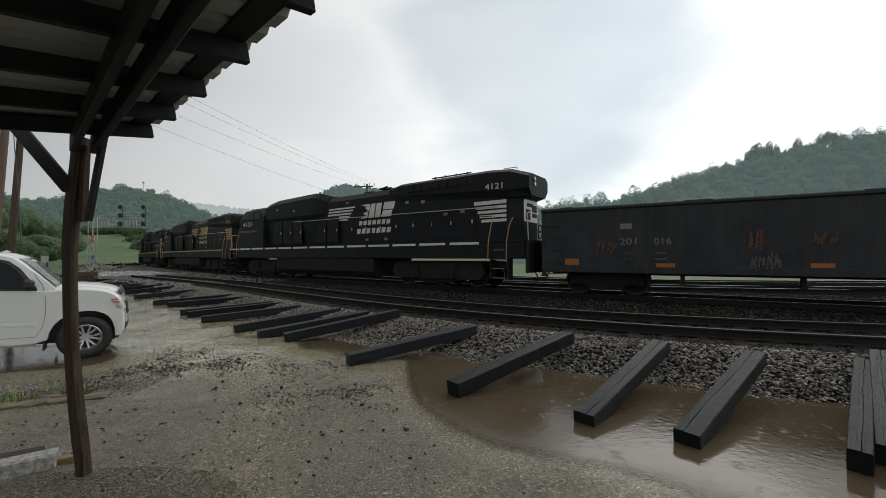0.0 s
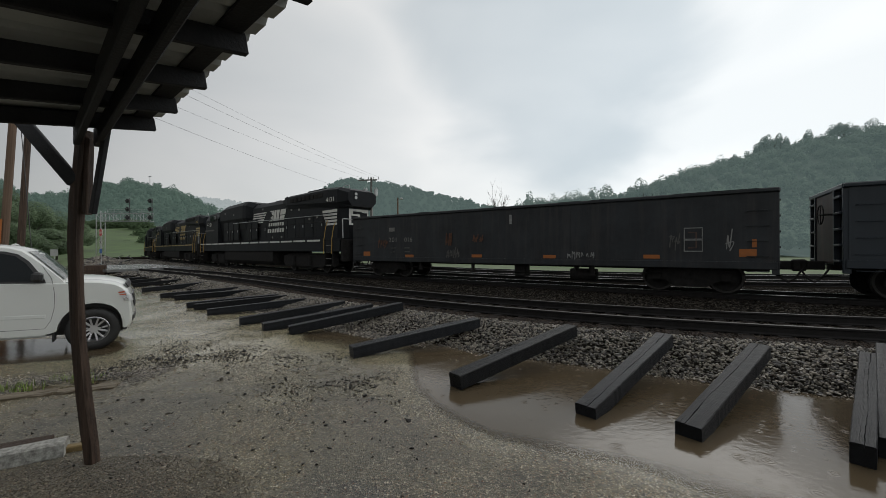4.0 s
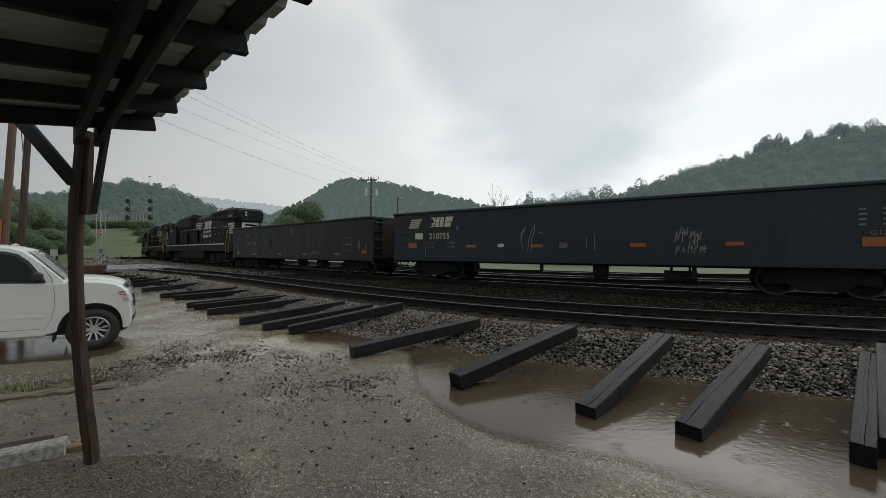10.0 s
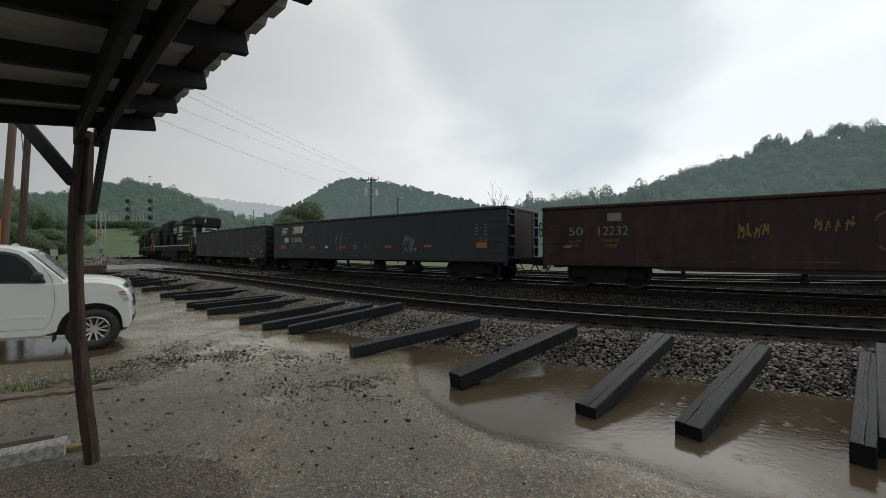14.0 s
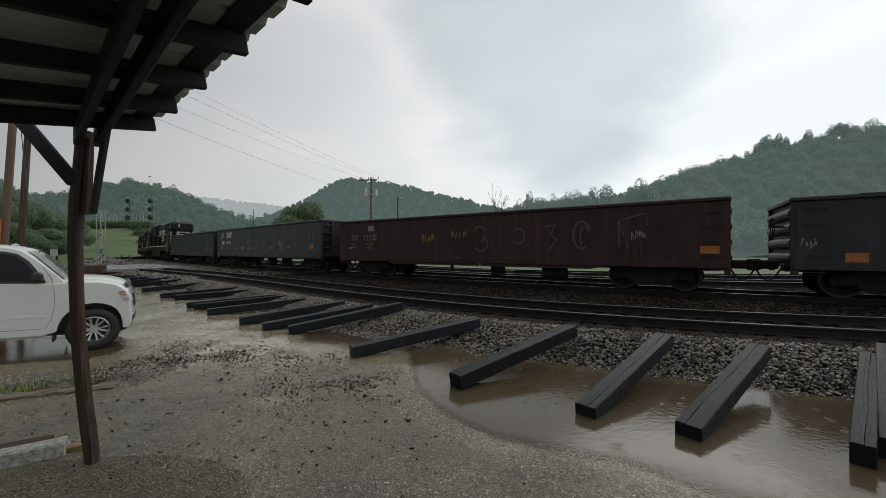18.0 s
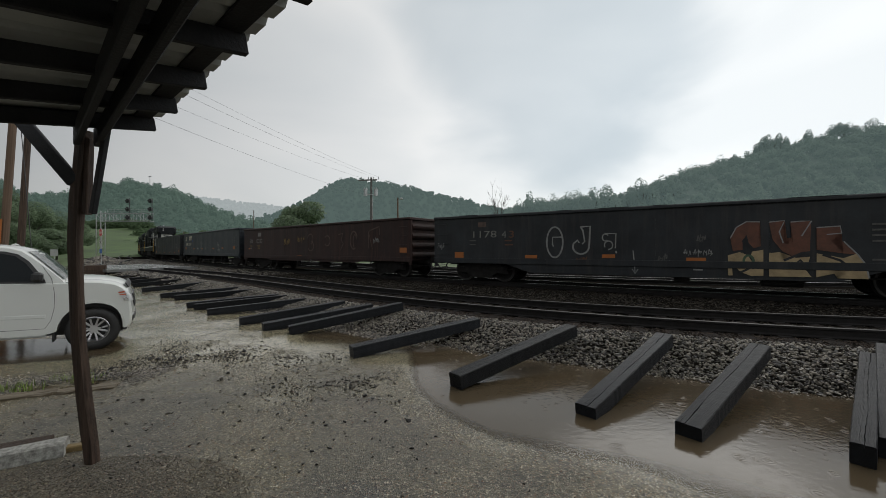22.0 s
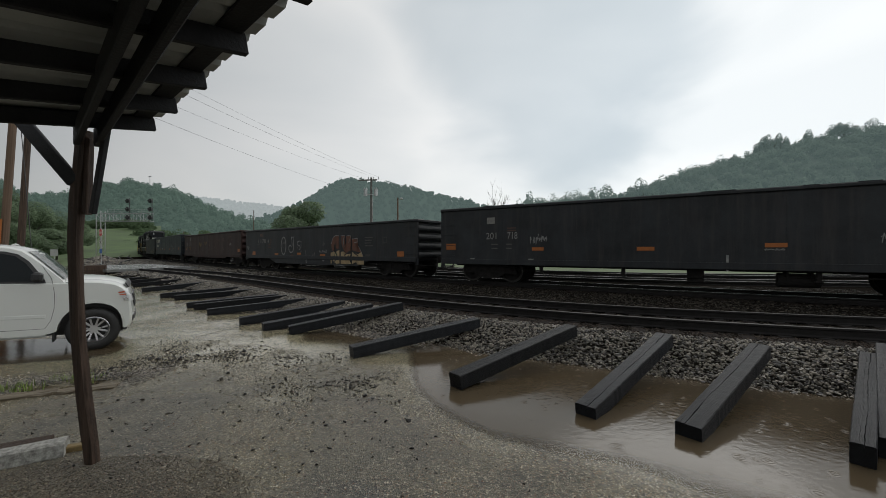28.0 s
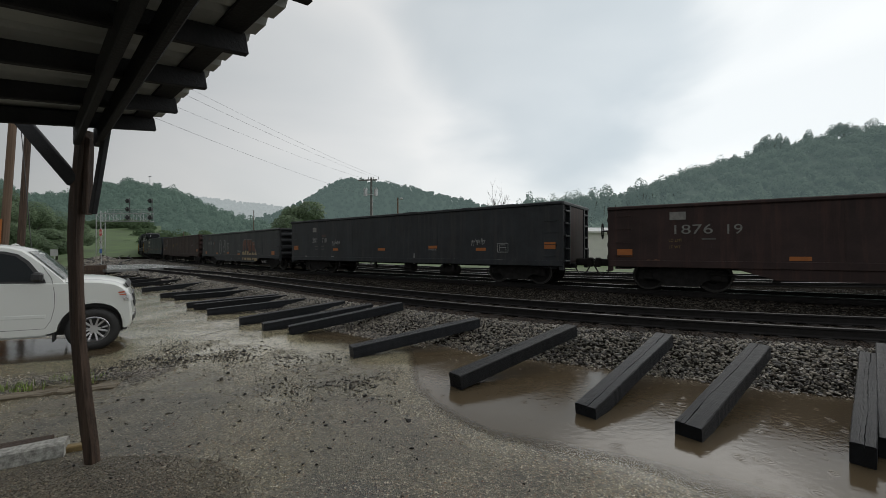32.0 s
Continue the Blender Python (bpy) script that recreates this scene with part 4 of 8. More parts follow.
def gondola(height, paint, fl, belly, ribbed, label):
    c = thing("gondola_car", label, "freight car", group="gondola cars of the train")
    L, W = CAR_L, 1.50
    mt = M[paint]
    key = "post%.2f" % height
    if key + paint not in SHARED:
        bm = bmesh.new()
        box(bm, -0.06, 0.06, 0, 0.07, fl, height - 0.12, 0.008)
        SHARED[key + paint] = mesh_of(bm, "side_post", mt)
        bm = bmesh.new()
        prism(bm, ((0.02, -0.17), (-0.07, -0.145), (-0.13, -0.08), (-0.15, 0.0), (-0.13, 0.08), (-0.07, 0.145), (0.02, 0.17)), -W + 0.09, W - 0.09)
        SHARED["rib" + paint] = mesh_of(bm, "end_rib", mt)
        bm = bmesh.new()
        box(bm, -0.14, 0.0, -0.24, 0.24, -0.03, 0.03, 0.008)
        SHARED["rung" + paint] = mesh_of(bm, "end_rung", mt)
        bm = bmesh.new()
        rod(bm, (-0.23, 0, 0), (0.23, 0, 0), 0.012, 6)
        for x in (-0.23, 0.23):
            rod(bm, (x, 0, 0), (x, 0.07, 0), 0.012, 6)
        SHARED["grab" + paint] = mesh_of(bm, "grab_iron", mt)
    for s in (-1, 1):
        y0, y1 = (s * W, s * (W - 0.05)) if s < 0 else (s * (W - 0.05), s * W)
        bm = bmesh.new()
        nx = 96
        rows = []
        for z in (fl, fl + (height - fl) * 0.33, fl + (height - fl) * 0.66, height - 0.10):
            rows.append([(0.10 + (L - 0.20) * k / nx, z) for k in range(nx + 1)])
        r = random.Random(int(height * 100) + s)
        for yy in (y0, y1):
            # the sheets are dished between the posts and buckled by loads
            vs = [[bm.verts.new((x, yy + (r.uniform(-0.003, 0.003) - s * 0.024 * abs(math.sin(math.pi * 12 * x / L)) if 0 < j < 3 else 0), z)) for x, z in row] for j, row in enumerate(rows)]
            for p, q in zip(vs, vs[1:]):
                for k in range(nx):
                    bm.faces.new((p[k], p[k + 1], q[k + 1], q[k]))
        part("side_wall", bm, mt, c, smooth=True)
        bm = bmesh.new()
        box(bm, 0.05, L - 0.05, y0 - 0.025, y1 + 0.025, fl - 0.06, fl + 0.15, 0.012)
        part("side_sill", bm, mt, c)
        if belly:
            bm = bmesh.new()
            low = fl - 0.06 - belly
            prism(bm, ((3.35, fl - 0.06), (3.6 + belly * 2.2, low), (L - 3.6 - belly * 2.2, low), (L - 3.35, fl - 0.06)), y0 + 0.02, y1 - 0.005)
            part("fish_belly", bm, mt, c, "deep side that hangs below the floor between the trucks")
        for k in range(1, 12):
            part("side_post", SHARED[key + paint], None, c, m=pose(L * k / 12, s * (W - 0.055) - (0.07 if s > 0 else 0), 0))
        if s < 0:
            for k in range(2, 12, 2):
                bm = bmesh.new()
                x = L * k / 12 + 0.02
                box(bm, x - 0.010, x + 0.010, -W - 0.004, -W + 0.02, fl + 0.16, height - 0.13)
                part("weld_seam", bm, mt, c)
        bm = bmesh.new()
        box(bm, 0.0, L, min(y0, y1) - 0.06, max(y0, y1) + 0.06, height - 0.12, height, 0.028)
        if paint == "black_paint":
            for k in range(7):
                x = r.uniform(0.5, L - 1.5)
                box(bm, x, x + r.uniform(0.3, 1.4), min(y0, y1) - 0.05, max(y0, y1) + 0.05, height - 0.02, height + r.uniform(0.004, 0.016))
        part("top_chord", bm, mt, c)
    for x0, s in ((0.0, -1), (L, 1)):
        bm = bmesh.new()
        xa, xb = sorted((x0 - s * 0.10, x0 - s * 0.16))
        box(bm, xa, xb, -W + 0.05, W - 0.05, fl, height - 0.08)
        part("end_wall", bm, mt, c)
        if ribbed:
            for k in range(4):
                z = fl + 0.24 + (height - fl - 0.66) * k / 3
                part("end_rib", SHARED["rib" + paint], None, c, m=pose(x0 - s * 0.11, 0, z, 0, 0, 0 if s < 0 else 180))
        else:
            # a smooth middle plate between two ladder bays
            bm = bmesh.new()
            xa, xb = sorted((x0 - s * 0.10, x0 + s * 0.0))
            box(bm, xa, xb, -0.80, 0.80, fl + 0.05, height - 0.14, 0.01)
            part("end_plate", bm, M["rust_paint"] if paint != "rust_paint" else mt, c, "rust stained end plate")
            for y in (-1.12, 1.12):
                for k in range(5):
                    z = fl + 0.12 + (height - fl - 0.45) * k / 4
                    part("end_rung", SHARED["rung" + paint], None, c, m=pose(x0 - s * 0.10, y, z, 0, 0, 0 if s < 0 else 180))
            for y in (-0.85, 0.85):
                bm = bmesh.new()
                xa, xb = sorted((x0 - s * 0.10, x0 + s * 0.03))
                box(bm, xa, xb, y - 0.05, y + 0.05, fl, height - 0.12, 0.008)
                part("end_stanchion", bm, mt, c)
        for y in (-W + 0.02, W - 0.10):
            bm = bmesh.new()
            xa, xb = sorted((x0, x0 - s * 0.16))
            box(bm, xa, xb, y, y + 0.08, fl - 0.2, height - 0.06, 0.01)
            part("corner_post", bm, mt, c)
        bm = bmesh.new()
        xa, xb = sorted((x0 + s * 0.02, x0 - s * 0.15))
        box(bm, xa, xb, -W, W, height - 0.13, height - 0.004, 0.02)
        part("end_chord", bm, mt, c)
        for k in range(5):
            part("grab_iron", SHARED["grab" + paint], None, c, m=pose(x0 - s * 0.47, -W - 0.07, fl - 0.12 + k * 0.42))
        bm = bmesh.new()
        xa, xb = sorted((x0, x0 + s * 0.50))
        box(bm, xa, xb, -0.10, 0.10, 0.72, 0.98, 0.03)
        xa, xb = sorted((x0 + s * 0.40, x0 + s * 0.62))
        box(bm, xa, xb, -0.17, 0.15, 0.68, 1.02, 0.05)
        part("coupler", bm, M["undergear"], c)
        bm = bmesh.new()
        for u in (0.0, 0.25, 0.5, 0.75):
            a, b = x0 + s * u * 0.60, x0 + s * (u + 0.25) * 0.60
            rod(bm, (a, -0.35, 0.75 - 0.38 * math.sin(u * 3.14)), (b, -0.35, 0.75 - 0.38 * math.sin((u + 0.25) * 3.14)), 0.026, 6)
        part("air_hose", bm, M["undergear"], c)
        bm = bmesh.new()
        rod(bm, (x0 + s * 0.05, -W + 0.1, 0.62), (x0 + s * 0.05, -0.3, 0.55), 0.018, 6)
        part("uncoupling_lever", bm, M["undergear"], c)
    # hand brake wheel on the leading end
    bm = bmesh.new()
    wy, wz = -0.75, height - 0.75
    for k in range(14):
        a, b = k * 6.2832 / 14, (k + 1) * 6.2832 / 14
        rod(bm, (-0.26, wy + 0.27 * math.cos(a), wz + 0.27 * math.sin(a)), (-0.26, wy + 0.27 * math.cos(b), wz + 0.27 * math.sin(b)), 0.016, 6)
    for k in range(4):
        a = k * 1.5708
        rod(bm, (-0.26, wy, wz), (-0.26, wy + 0.27 * math.cos(a), wz + 0.27 * math.sin(a)), 0.012, 6)
    rod(bm, (-0.28, wy, wz), (0.12, wy, wz), 0.03, 8)
    part("brake_wheel", bm, M["undergear"], c)
    bm = bmesh.new()
    box(bm, 0.2, L - 0.2, -W + 0.06, W - 0.06, fl + 0.03, fl + 0.10)
    part("floor", bm, M["undergear"], c)
    bm = bmesh.new()
    box(bm, 0.1, L - 0.1, -0.3, 0.3, fl - 0.16, fl + 0.02)
    part("centre_sill", bm, M["undergear"], c)
    for x in (L * 0.26, L * 0.38, L * 0.5, L * 0.62, L * 0.74):
        bm = bmesh.new()
        box(bm, x - 0.09, x + 0.09, -W + 0.1, W - 0.1, fl - 0.10, fl + 0.02)
        part("cross_bearer", bm, M["undergear"], c)
    bm = bmesh.new()
    for p, q in zip(((2.8, 0.56), (4.6, 0.50), (9.4, 0.44), (11.0, 0.52)), ((4.6, 0.50), (9.4, 0.44), (11.0, 0.52), (L - 2.8, 0.56))):
        rod(bm, (p[0], -1.15, p[1]), (q[0], -1.15, q[1]), 0.020, 6)
    part("brake_pipe", bm, M["undergear"], c)
    for x in (4.3, 7.1, 11.9):
        bm = bmesh.new()
        box(bm, x - 0.06, x + 0.06, -1.3, -1.2, 0.42, fl, 0.01)
        box(bm, x - 0.09, x + 0.09, -1.32, -1.18, 0.40, 0.46, 0.01)
        part("pipe_hanger", bm, M["undergear"], c)
    bm = bmesh.new()
    rod(bm, (L * 0.66, -0.95, 0.44), (L * 0.66 + 0.9, -0.95, 0.44), 0.2, 14)
    for x in (L * 0.66 + 0.2, L * 0.66 + 0.7):
        box(bm, x - 0.03, x + 0.03, -1.16, -0.74, 0.42, fl, 0.005)
    part("air_reservoir", bm, M["undergear"], c)
    bm = bmesh.new()
    box(bm, L * 0.53, L * 0.53 + 0.45, -1.1, -0.6, 0.28, 0.75, 0.03)
    part("brake_valve", bm, M["undergear"], c)
    for x in (2.05, L - 2.05):
        truck_parts(c, x, 1.78, (-0.89, 0.89))
    return c


SHARED = {}


def stripe(parent, name, x0, x1, z0, z1, y, mat, label="", skew=0.0):
    """A thin painted or stuck-on plate on a side that faces -y."""
    bm = bmesh.new()
    v = [bm.verts.new(p) for p in ((x0, y, z0), (x1, y, z0), (x1 + skew, y, z1), (x0 + skew, y, z1))]
    w = [bm.verts.new((q.co.x, y + 0.004, q.co.z)) for q in v]
    bm.faces.new(v)
    for i in range(4):
        bm.faces.new((v[i], w[i], w[(i + 1) % 4], v[(i + 1) % 4]))
    return part(name, bm, M[mat], parent, label)


def words(parent, text, x, z, size, y, mat="white", name="character", wide=None):
    """Characters that read from -y; wide: the width that they fill."""
    cu = bpy.data.curves.new("lettering", "FONT")
    cu.body, cu.size, cu.extrude = text, size, 0.002
    tmp = bpy.data.objects.new("tmp", cu)
    scene.collection.objects.link(tmp)
    me = bpy.data.meshes.new_from_object(tmp.evaluated_get(bpy.context.evaluated_depsgraph_get()))
    bpy.data.objects.remove(tmp)
    me.materials.clear()
    me.materials.append(M[mat])
    k = 1.0
    if wide:
        xs = [v.co.x for v in me.vertices]
        k = wide / (max(xs) - min(xs))
        for v in me.vertices:
            v.co.x *= k
    # one part for each character
    root = list(range(len(me.vertices)))

    def find(i):
        while root[i] != i:
            root[i] = root[root[i]]
            i = root[i]
        return i

    for e in me.edges:
        p, q = find(e.vertices[0]), find(e.vertices[1])
        root[p] = q
    groups = collections.defaultdict(list)
    for f in me.polygons:
        groups[find(f.vertices[0])].append(tuple(f.vertices))
    for faces in groups.values():
        used = sorted({i for f in faces for i in f})
        at = {i: k for k, i in enumerate(used)}
        one = bpy.data.meshes.new(name)
        one.from_pydata([me.vertices[i].co[:] for i in used], [], [[at[i] for i in f] for f in faces])
        one.materials.append(M[mat])
        part(name, one, None, parent, m=pose(x, y, z, 90, 0, 0))
    bpy.data.meshes.remove(me)


def scribble(parent, x0, x1, z0, z1, y, seed, mat, n=5, w=0.03, label="sprayed graffiti tag", name="graffiti"):
    """A tag of jagged, leaning strokes inside a box on the side."""
    r = random.Random(seed)
    bm = bmesh.new()

    def stroke(pts):
        prev = None
        fine = []
        for p, q in zip(pts, pts[1:]):
            fine += [p.lerp(q, u / 4) for u in range(4)]
        fine.append(pts[-1])
        for _ in range(2):
            fine = [fine[0]] + [(fine[i - 1] + fine[i] * 2 + fine[i + 1]) / 4 for i in range(1, len(fine) - 1)] + [fine[-1]]
        for i, p in enumerate(fine):
            d = (fine[min(i + 1, len(fine) - 1)] - fine[max(i - 1, 0)]).normalized()
            nn = Vector((-d.z, 0, d.x)) * (w / 2) * r.uniform(0.6, 1.1)
            q = (bm.verts.new(p + nn), bm.verts.new(p - nn))
            if prev:
                bm.faces.new((prev[0], prev[1], q[1], q[0]))
            prev = q

    step = (x1 - x0) / n
    h = z1 - z0
    for k in range(n):
        cx = x0 + step * (k + 0.5)
        low, top = z0 + h * r.uniform(0, 0.35), z1 - h * r.uniform(0, 0.3)
        lean = r.uniform(-0.1, 0.35) * step
        ps = [(-0.35, low), (-0.25, top), (r.uniform(-0.05, 0.1), z0 + h * r.uniform(0.2, 0.5)), (r.uniform(0.15, 0.4), z1 - h * r.uniform(0, 0.35)), (0.3, low - h * r.uniform(-0.1, 0.1))]
        stroke([Vector((cx + p * step + lean * (q - z0) / h, y, q)) for p, q in ps[:r.choice((3, 4, 5))]])
        if r.random() < 0.6:
            zz = z0 + h * r.uniform(0.3, 0.7)
            stroke([Vector((cx - step * 0.5, y, zz - 0.05 * h)), Vector((cx + step * r.uniform(0.3, 0.8), y, zz + h * r.uniform(-0.05, 0.2))), Vector((cx + step * 0.1, y, zz + h * r.uniform(-0.3, -0.15)))])
    return part(name, bm, M[mat], parent, label)


def outline(parent, pts, y, w, mat, label="sprayed graffiti outline", name="graffiti"):
    """A closed or open band along (x, z) points."""
    bm = bmesh.new()
    prev = None
    pv = [Vector((p[0], y, p[1])) for p in pts]
    for i, p in enumerate(pv):
        d = (pv[min(i + 1, len(pv) - 1)] - pv[max(i - 1, 0)]).normalized()
        nn = Vector((-d.z, 0, d.x)) * w / 2
        q = (bm.verts.new(p + nn), bm.verts.new(p - nn))
        if prev:
            bm.faces.new((prev[0], prev[1], q[1], q[0]))
        prev = q
    return part(name, bm, M[mat], parent, label)


def oval(cx, cz, rx, rz, a0=0, a1=6.3, n=24):
    return [(cx + rx * math.cos(a0 + (a1 - a0) * k / n), cz + rz * math.sin(a0 + (a1 - a0) * k / n)) for k in range(n + 1)]


def emblem(parent, x0, x1, z0, z1, y, mat):
    """Plain slanted blocks with a torn leading edge in place of the emblem."""
    blocks = (((0.02, 0.98), (0.30, 0.98), (0.27, 0.74)), ((0.14, 0.76), (0.32, 0.82), (0.26, 0.46)), ((0.08, 0.34), (0.25, 0.52), (0.22, 0.16)), ((0.0, 0.02), (0.22, 0.22), (0.20, 0.02)),
              ((0.24, 0.02), (0.34, 0.98), (0.46, 0.98), (0.40, 0.02)), ((0.43, 0.02), (0.49, 0.98), (0.64, 0.98), (0.58, 0.02)), ((0.61, 0.02), (0.66, 0.44), (0.92, 0.44), (0.88, 0.02)), ((0.66, 0.50), (0.70, 0.98), (1.0, 0.98), (0.95, 0.50)))
    for rows in blocks:
        bm = bmesh.new()
        bm.faces.new([bm.verts.new((x0 + p * (x1 - x0), y, z0 + q * (z1 - z0))) for p, q in rows])
        for fc in bm.faces:
            fc.normal_update()
            if fc.normal.y > 0:
                fc.normal_flip()
        part("emblem", bm, M[mat], parent, "slanted emblem block")


def slats(parent, x0, x1, z0, z1, y, mat, n=5, skew=0.25):
    for k in range(n):
        dz = (z1 - z0) / n
        za = z0 + k * dz
        s = skew * (x1 - x0)
        stripe(parent, "emblem_stripe", x0 + s * k / n, x1 - (x1 - x0) * 0.3 * (1 - (k + 1) / n), za, za + dz * 0.56, y, mat, skew=s * 0.56 / n)


YS = -1.512   # just off the near side


def decorate():
    c1, c2, c3, c4, c5, c6 = GONDOLAS

    def reflectors(c, rows):
        for x, z, w, h in rows:
            stripe(c, "reflector", x - w / 2, x + w / 2, z - h / 2, z + h / 2, YS, "orange", "faded orange reflective strip")

    def plates(c, rows, mat="grey_letter"):
        for x, z, w, h in rows:
            stripe(c, "stencil", x - w / 2, x + w / 2, z - h / 2, z + h / 2, YS, mat)

    def small_print(c, x, z, w, n, gap=0.12, mat="grey_letter"):
        for k in range(n):
            r = random.Random(int(x * 10) + k)
            stripe(c, "stencil", x, x + w * r.uniform(0.75, 1), z - k * gap, z - k * gap + 0.045, YS, mat)

    # first car
    reflectors(c1, ((1.03, 1.12, 0.46, 0.22), (3.76, 1.03, 0.5, 0.12), (6.98, 1.06, 0.48, 0.12), (9.9, 1.06, 0.46, 0.12), (13.1, 1.09, 0.45, 0.12), (15.42, 1.21, 0.38, 0.22), (15.56, 1.48, 0.10, 0.22)))
    plates(c1, ((2.84, 0.90, 0.22, 0.11), (4.9, 0.89, 0.23, 0.11), (7.08, 0.89, 0.21, 0.11), (9.98, 0.92, 0.2, 0.1), (12.0, 0.86, 0.2, 0.1), (14.0, 0.84, 0.2, 0.1)))
    plates(c1, ((8.4, 2.48, 0.10, 0.36),), "pale_spray")
    plates(c1, ((2.69, 2.28, 0.34, 0.18),))
    words(c1, "201", 2.49, 1.69, 0.30, YS, "grey_letter", wide=0.47)
    words(c1, "016", 3.45, 1.68, 0.30, YS, "grey_letter", wide=0.46)
    words(c1, "LD LMT", 2.62, 1.36, 0.12, YS, "dim_spray", wide=0.34)
    words(c1, "LT WT", 2.62, 1.18, 0.12, YS, "dim_spray", wide=0.28)
    small_print(c1, 3.47, 1.38, 0.34, 2, 0.18, "dim_spray")
    scribble(c1, 1.79, 2.44, 1.36, 1.92, YS, 3, "rust_orange", 4, 0.04)
    scribble(c1, 5.6, 5.9, 1.45, 2.16, YS, 4, "rust_orange", 2, 0.07)
    scribble(c1, 5.6, 6.3, 0.88, 1.47, YS, 14, "dim_spray", 4, 0.04)
    scribble(c1, 6.77, 7.26, 1.51, 1.98, YS, 15, "rust_orange", 3, 0.05)
    scribble(c1, 10.5, 11.45, 0.98, 1.30, YS, 8, "pale_spray", 6, 0.03)
    outline(c1, [(10.75 + 0.045 * k, 0.93 + 0.03 * math.sin(k * 0.42)) for k in range(13)], YS, 0.025, "pale_spray")
    scribble(c1, 13.55, 13.85, 1.2, 2.0, YS, 5, "dim_spray", 2, 0.03)
    scribble(c1, 14.92, 15.1, 1.03, 2.07, YS, 6, "pale_spray", 1, 0.03)
    for k in range(2):
        outline(c1, ((13.95, 1.26 + k * 0.36), (14.4, 1.26 + k * 0.36), (14.4, 1.59 + k * 0.36), (13.95, 1.59 + k * 0.36), (13.95, 1.26 + k * 0.36)), YS, 0.03, "pale_spray")
    outline(c1, ((14.05, 1.36), (14.25, 1.36), (14.25, 1.82), (14.05, 1.82)), YS, 0.04, "rust_spray")
    # second car
    slats(c2, 0.92, 1.65, 2.29, 2.72, YS, "cream", 5)
    emblem(c2, 2.02, 3.27, 2.30, 2.74, YS, "cream")
    plates(c2, ((1.48, 1.92, 0.42, 0.27),), "cream")
    words(c2, "210755", 2.02, 1.79, 0.36, YS, "cream", wide=1.03)
    words(c2, "LD LMT", 2.0, 1.57, 0.14, YS, "grey_letter", wide=0.36)
    words(c2, "LT WT", 2.0, 1.40, 0.14, YS, "grey_letter", wide=0.29)
    words(c2, "224300", 2.93, 1.57, 0.14, YS, "grey_letter", wide=0.42)
    words(c2, "61700", 3.01, 1.40, 0.14, YS, "grey_letter", wide=0.34)
    words(c2, "G122", 14.87, 1.67, 0.16, YS, "grey_letter", wide=0.37)
    small_print(c2, 14.68, 2.30, 0.16, 4, 0.13)
    small_print(c2, 15.08, 2.30, 0.14, 4, 0.13)
    reflectors(c2, ((1.12, 1.51, 0.47, 0.22), (4.12, 1.46, 0.47, 0.11), (6.6, 1.45, 0.46, 0.11), (9.82, 1.46, 0.46, 0.12), (12.25, 1.48, 0.42, 0.11), (14.98, 1.50, 0.5, 0.24)))
    plates(c2, ((5.33, 1.48, 0.25, 0.13),), "white")
    plates(c2, ((8.25, 1.57, 0.025, 0.38), (8.52, 1.58, 0.025, 0.55), (1.83, 1.24, 0.03, 0.55)))
    small_print(c2, 7.34, 1.52, 0.33, 3, 0.07)
    # loose sprayed strokes: two leaning blades, and a tall tangle of letters
    for pts in (((6.0, 1.78), (6.13, 1.92), (6.25, 2.2), (6.12, 2.0), (6.02, 1.93), (6.22, 2.0)), ((6.1, 1.93), (6.06, 1.65), (6.16, 1.32)), ((6.28, 1.25), (6.33, 1.7), (6.46, 2.05), (6.55, 2.25), (6.53, 1.95), (6.45, 1.72), (6.42, 1.36), (6.40, 1.26)), ((6.66, 1.94), (6.78, 1.93), (6.84, 1.88))):
        outline(c2, pts, YS, 0.028, "pale_spray")
    scribble(c2, 10.76, 11.55, 1.35, 2.12, YS, 27, "pale_spray", 4, 0.03)
    scribble(c2, 10.8, 11.6, 1.14, 1.5, YS, 28, "pale_spray", 5, 0.025)
    stripe(c2, "paint_mark", 3.42, 3.52, 2.12, 2.32, YS, "sign_blue", "blue chalk mark")
    # third car
    plates(c3, ((2.32, 2.38, 0.42, 0.26),))
    words(c3, "50", 0.88, 1.80, 0.40, YS, "grey_letter", wide=0.46)
    words(c3, "12232", 1.77, 1.79, 0.42, YS, "grey_letter", wide=0.88)
    words(c3, "LD LMT", 0.92, 1.55, 0.14, YS, "dull_yellow", wide=0.38)
    words(c3, "LT WT", 0.92, 1.39, 0.14, YS, "grey_letter", wide=0.35)
    words(c3, "196000", 1.91, 1.56, 0.16, YS, "dull_yellow", wide=0.49)
    words(c3, "67000", 2.05, 1.38, 0.16, YS, "dull_yellow", wide=0.35)
    stripe(c3, "paint_mark", 0.69, 0.94, 1.37, 1.47, YS, "orange", "orange painted wedge", skew=0.1)
    scribble(c3, 5.35, 6.05, 1.55, 2.15, YS, 41, "dull_yellow", 4, 0.04)
    scribble(c3, 6.75, 7.55, 1.75, 2.2, YS, 42, "dull_yellow", 4, 0.035)
    outline(c3, oval(8.1, 1.95, 0.28, 0.30, 2.9, -1.3), YS, 0.06, "chalk_rust")
    outline(c3, oval(8.15, 1.55, 0.30, 0.28, 1.4, -2.6), YS, 0.06, "chalk_rust")
    outline(c3, oval(9.75, 1.83, 0.27, 0.28, 2.5, -2.5), YS, 0.06, "chalk_rust")
    outline(c3, ((10.75, 2.15), (11.15, 2.2), (11.0, 1.85), (11.2, 1.65), (10.95, 1.32)), YS, 0.06, "chalk_rust")
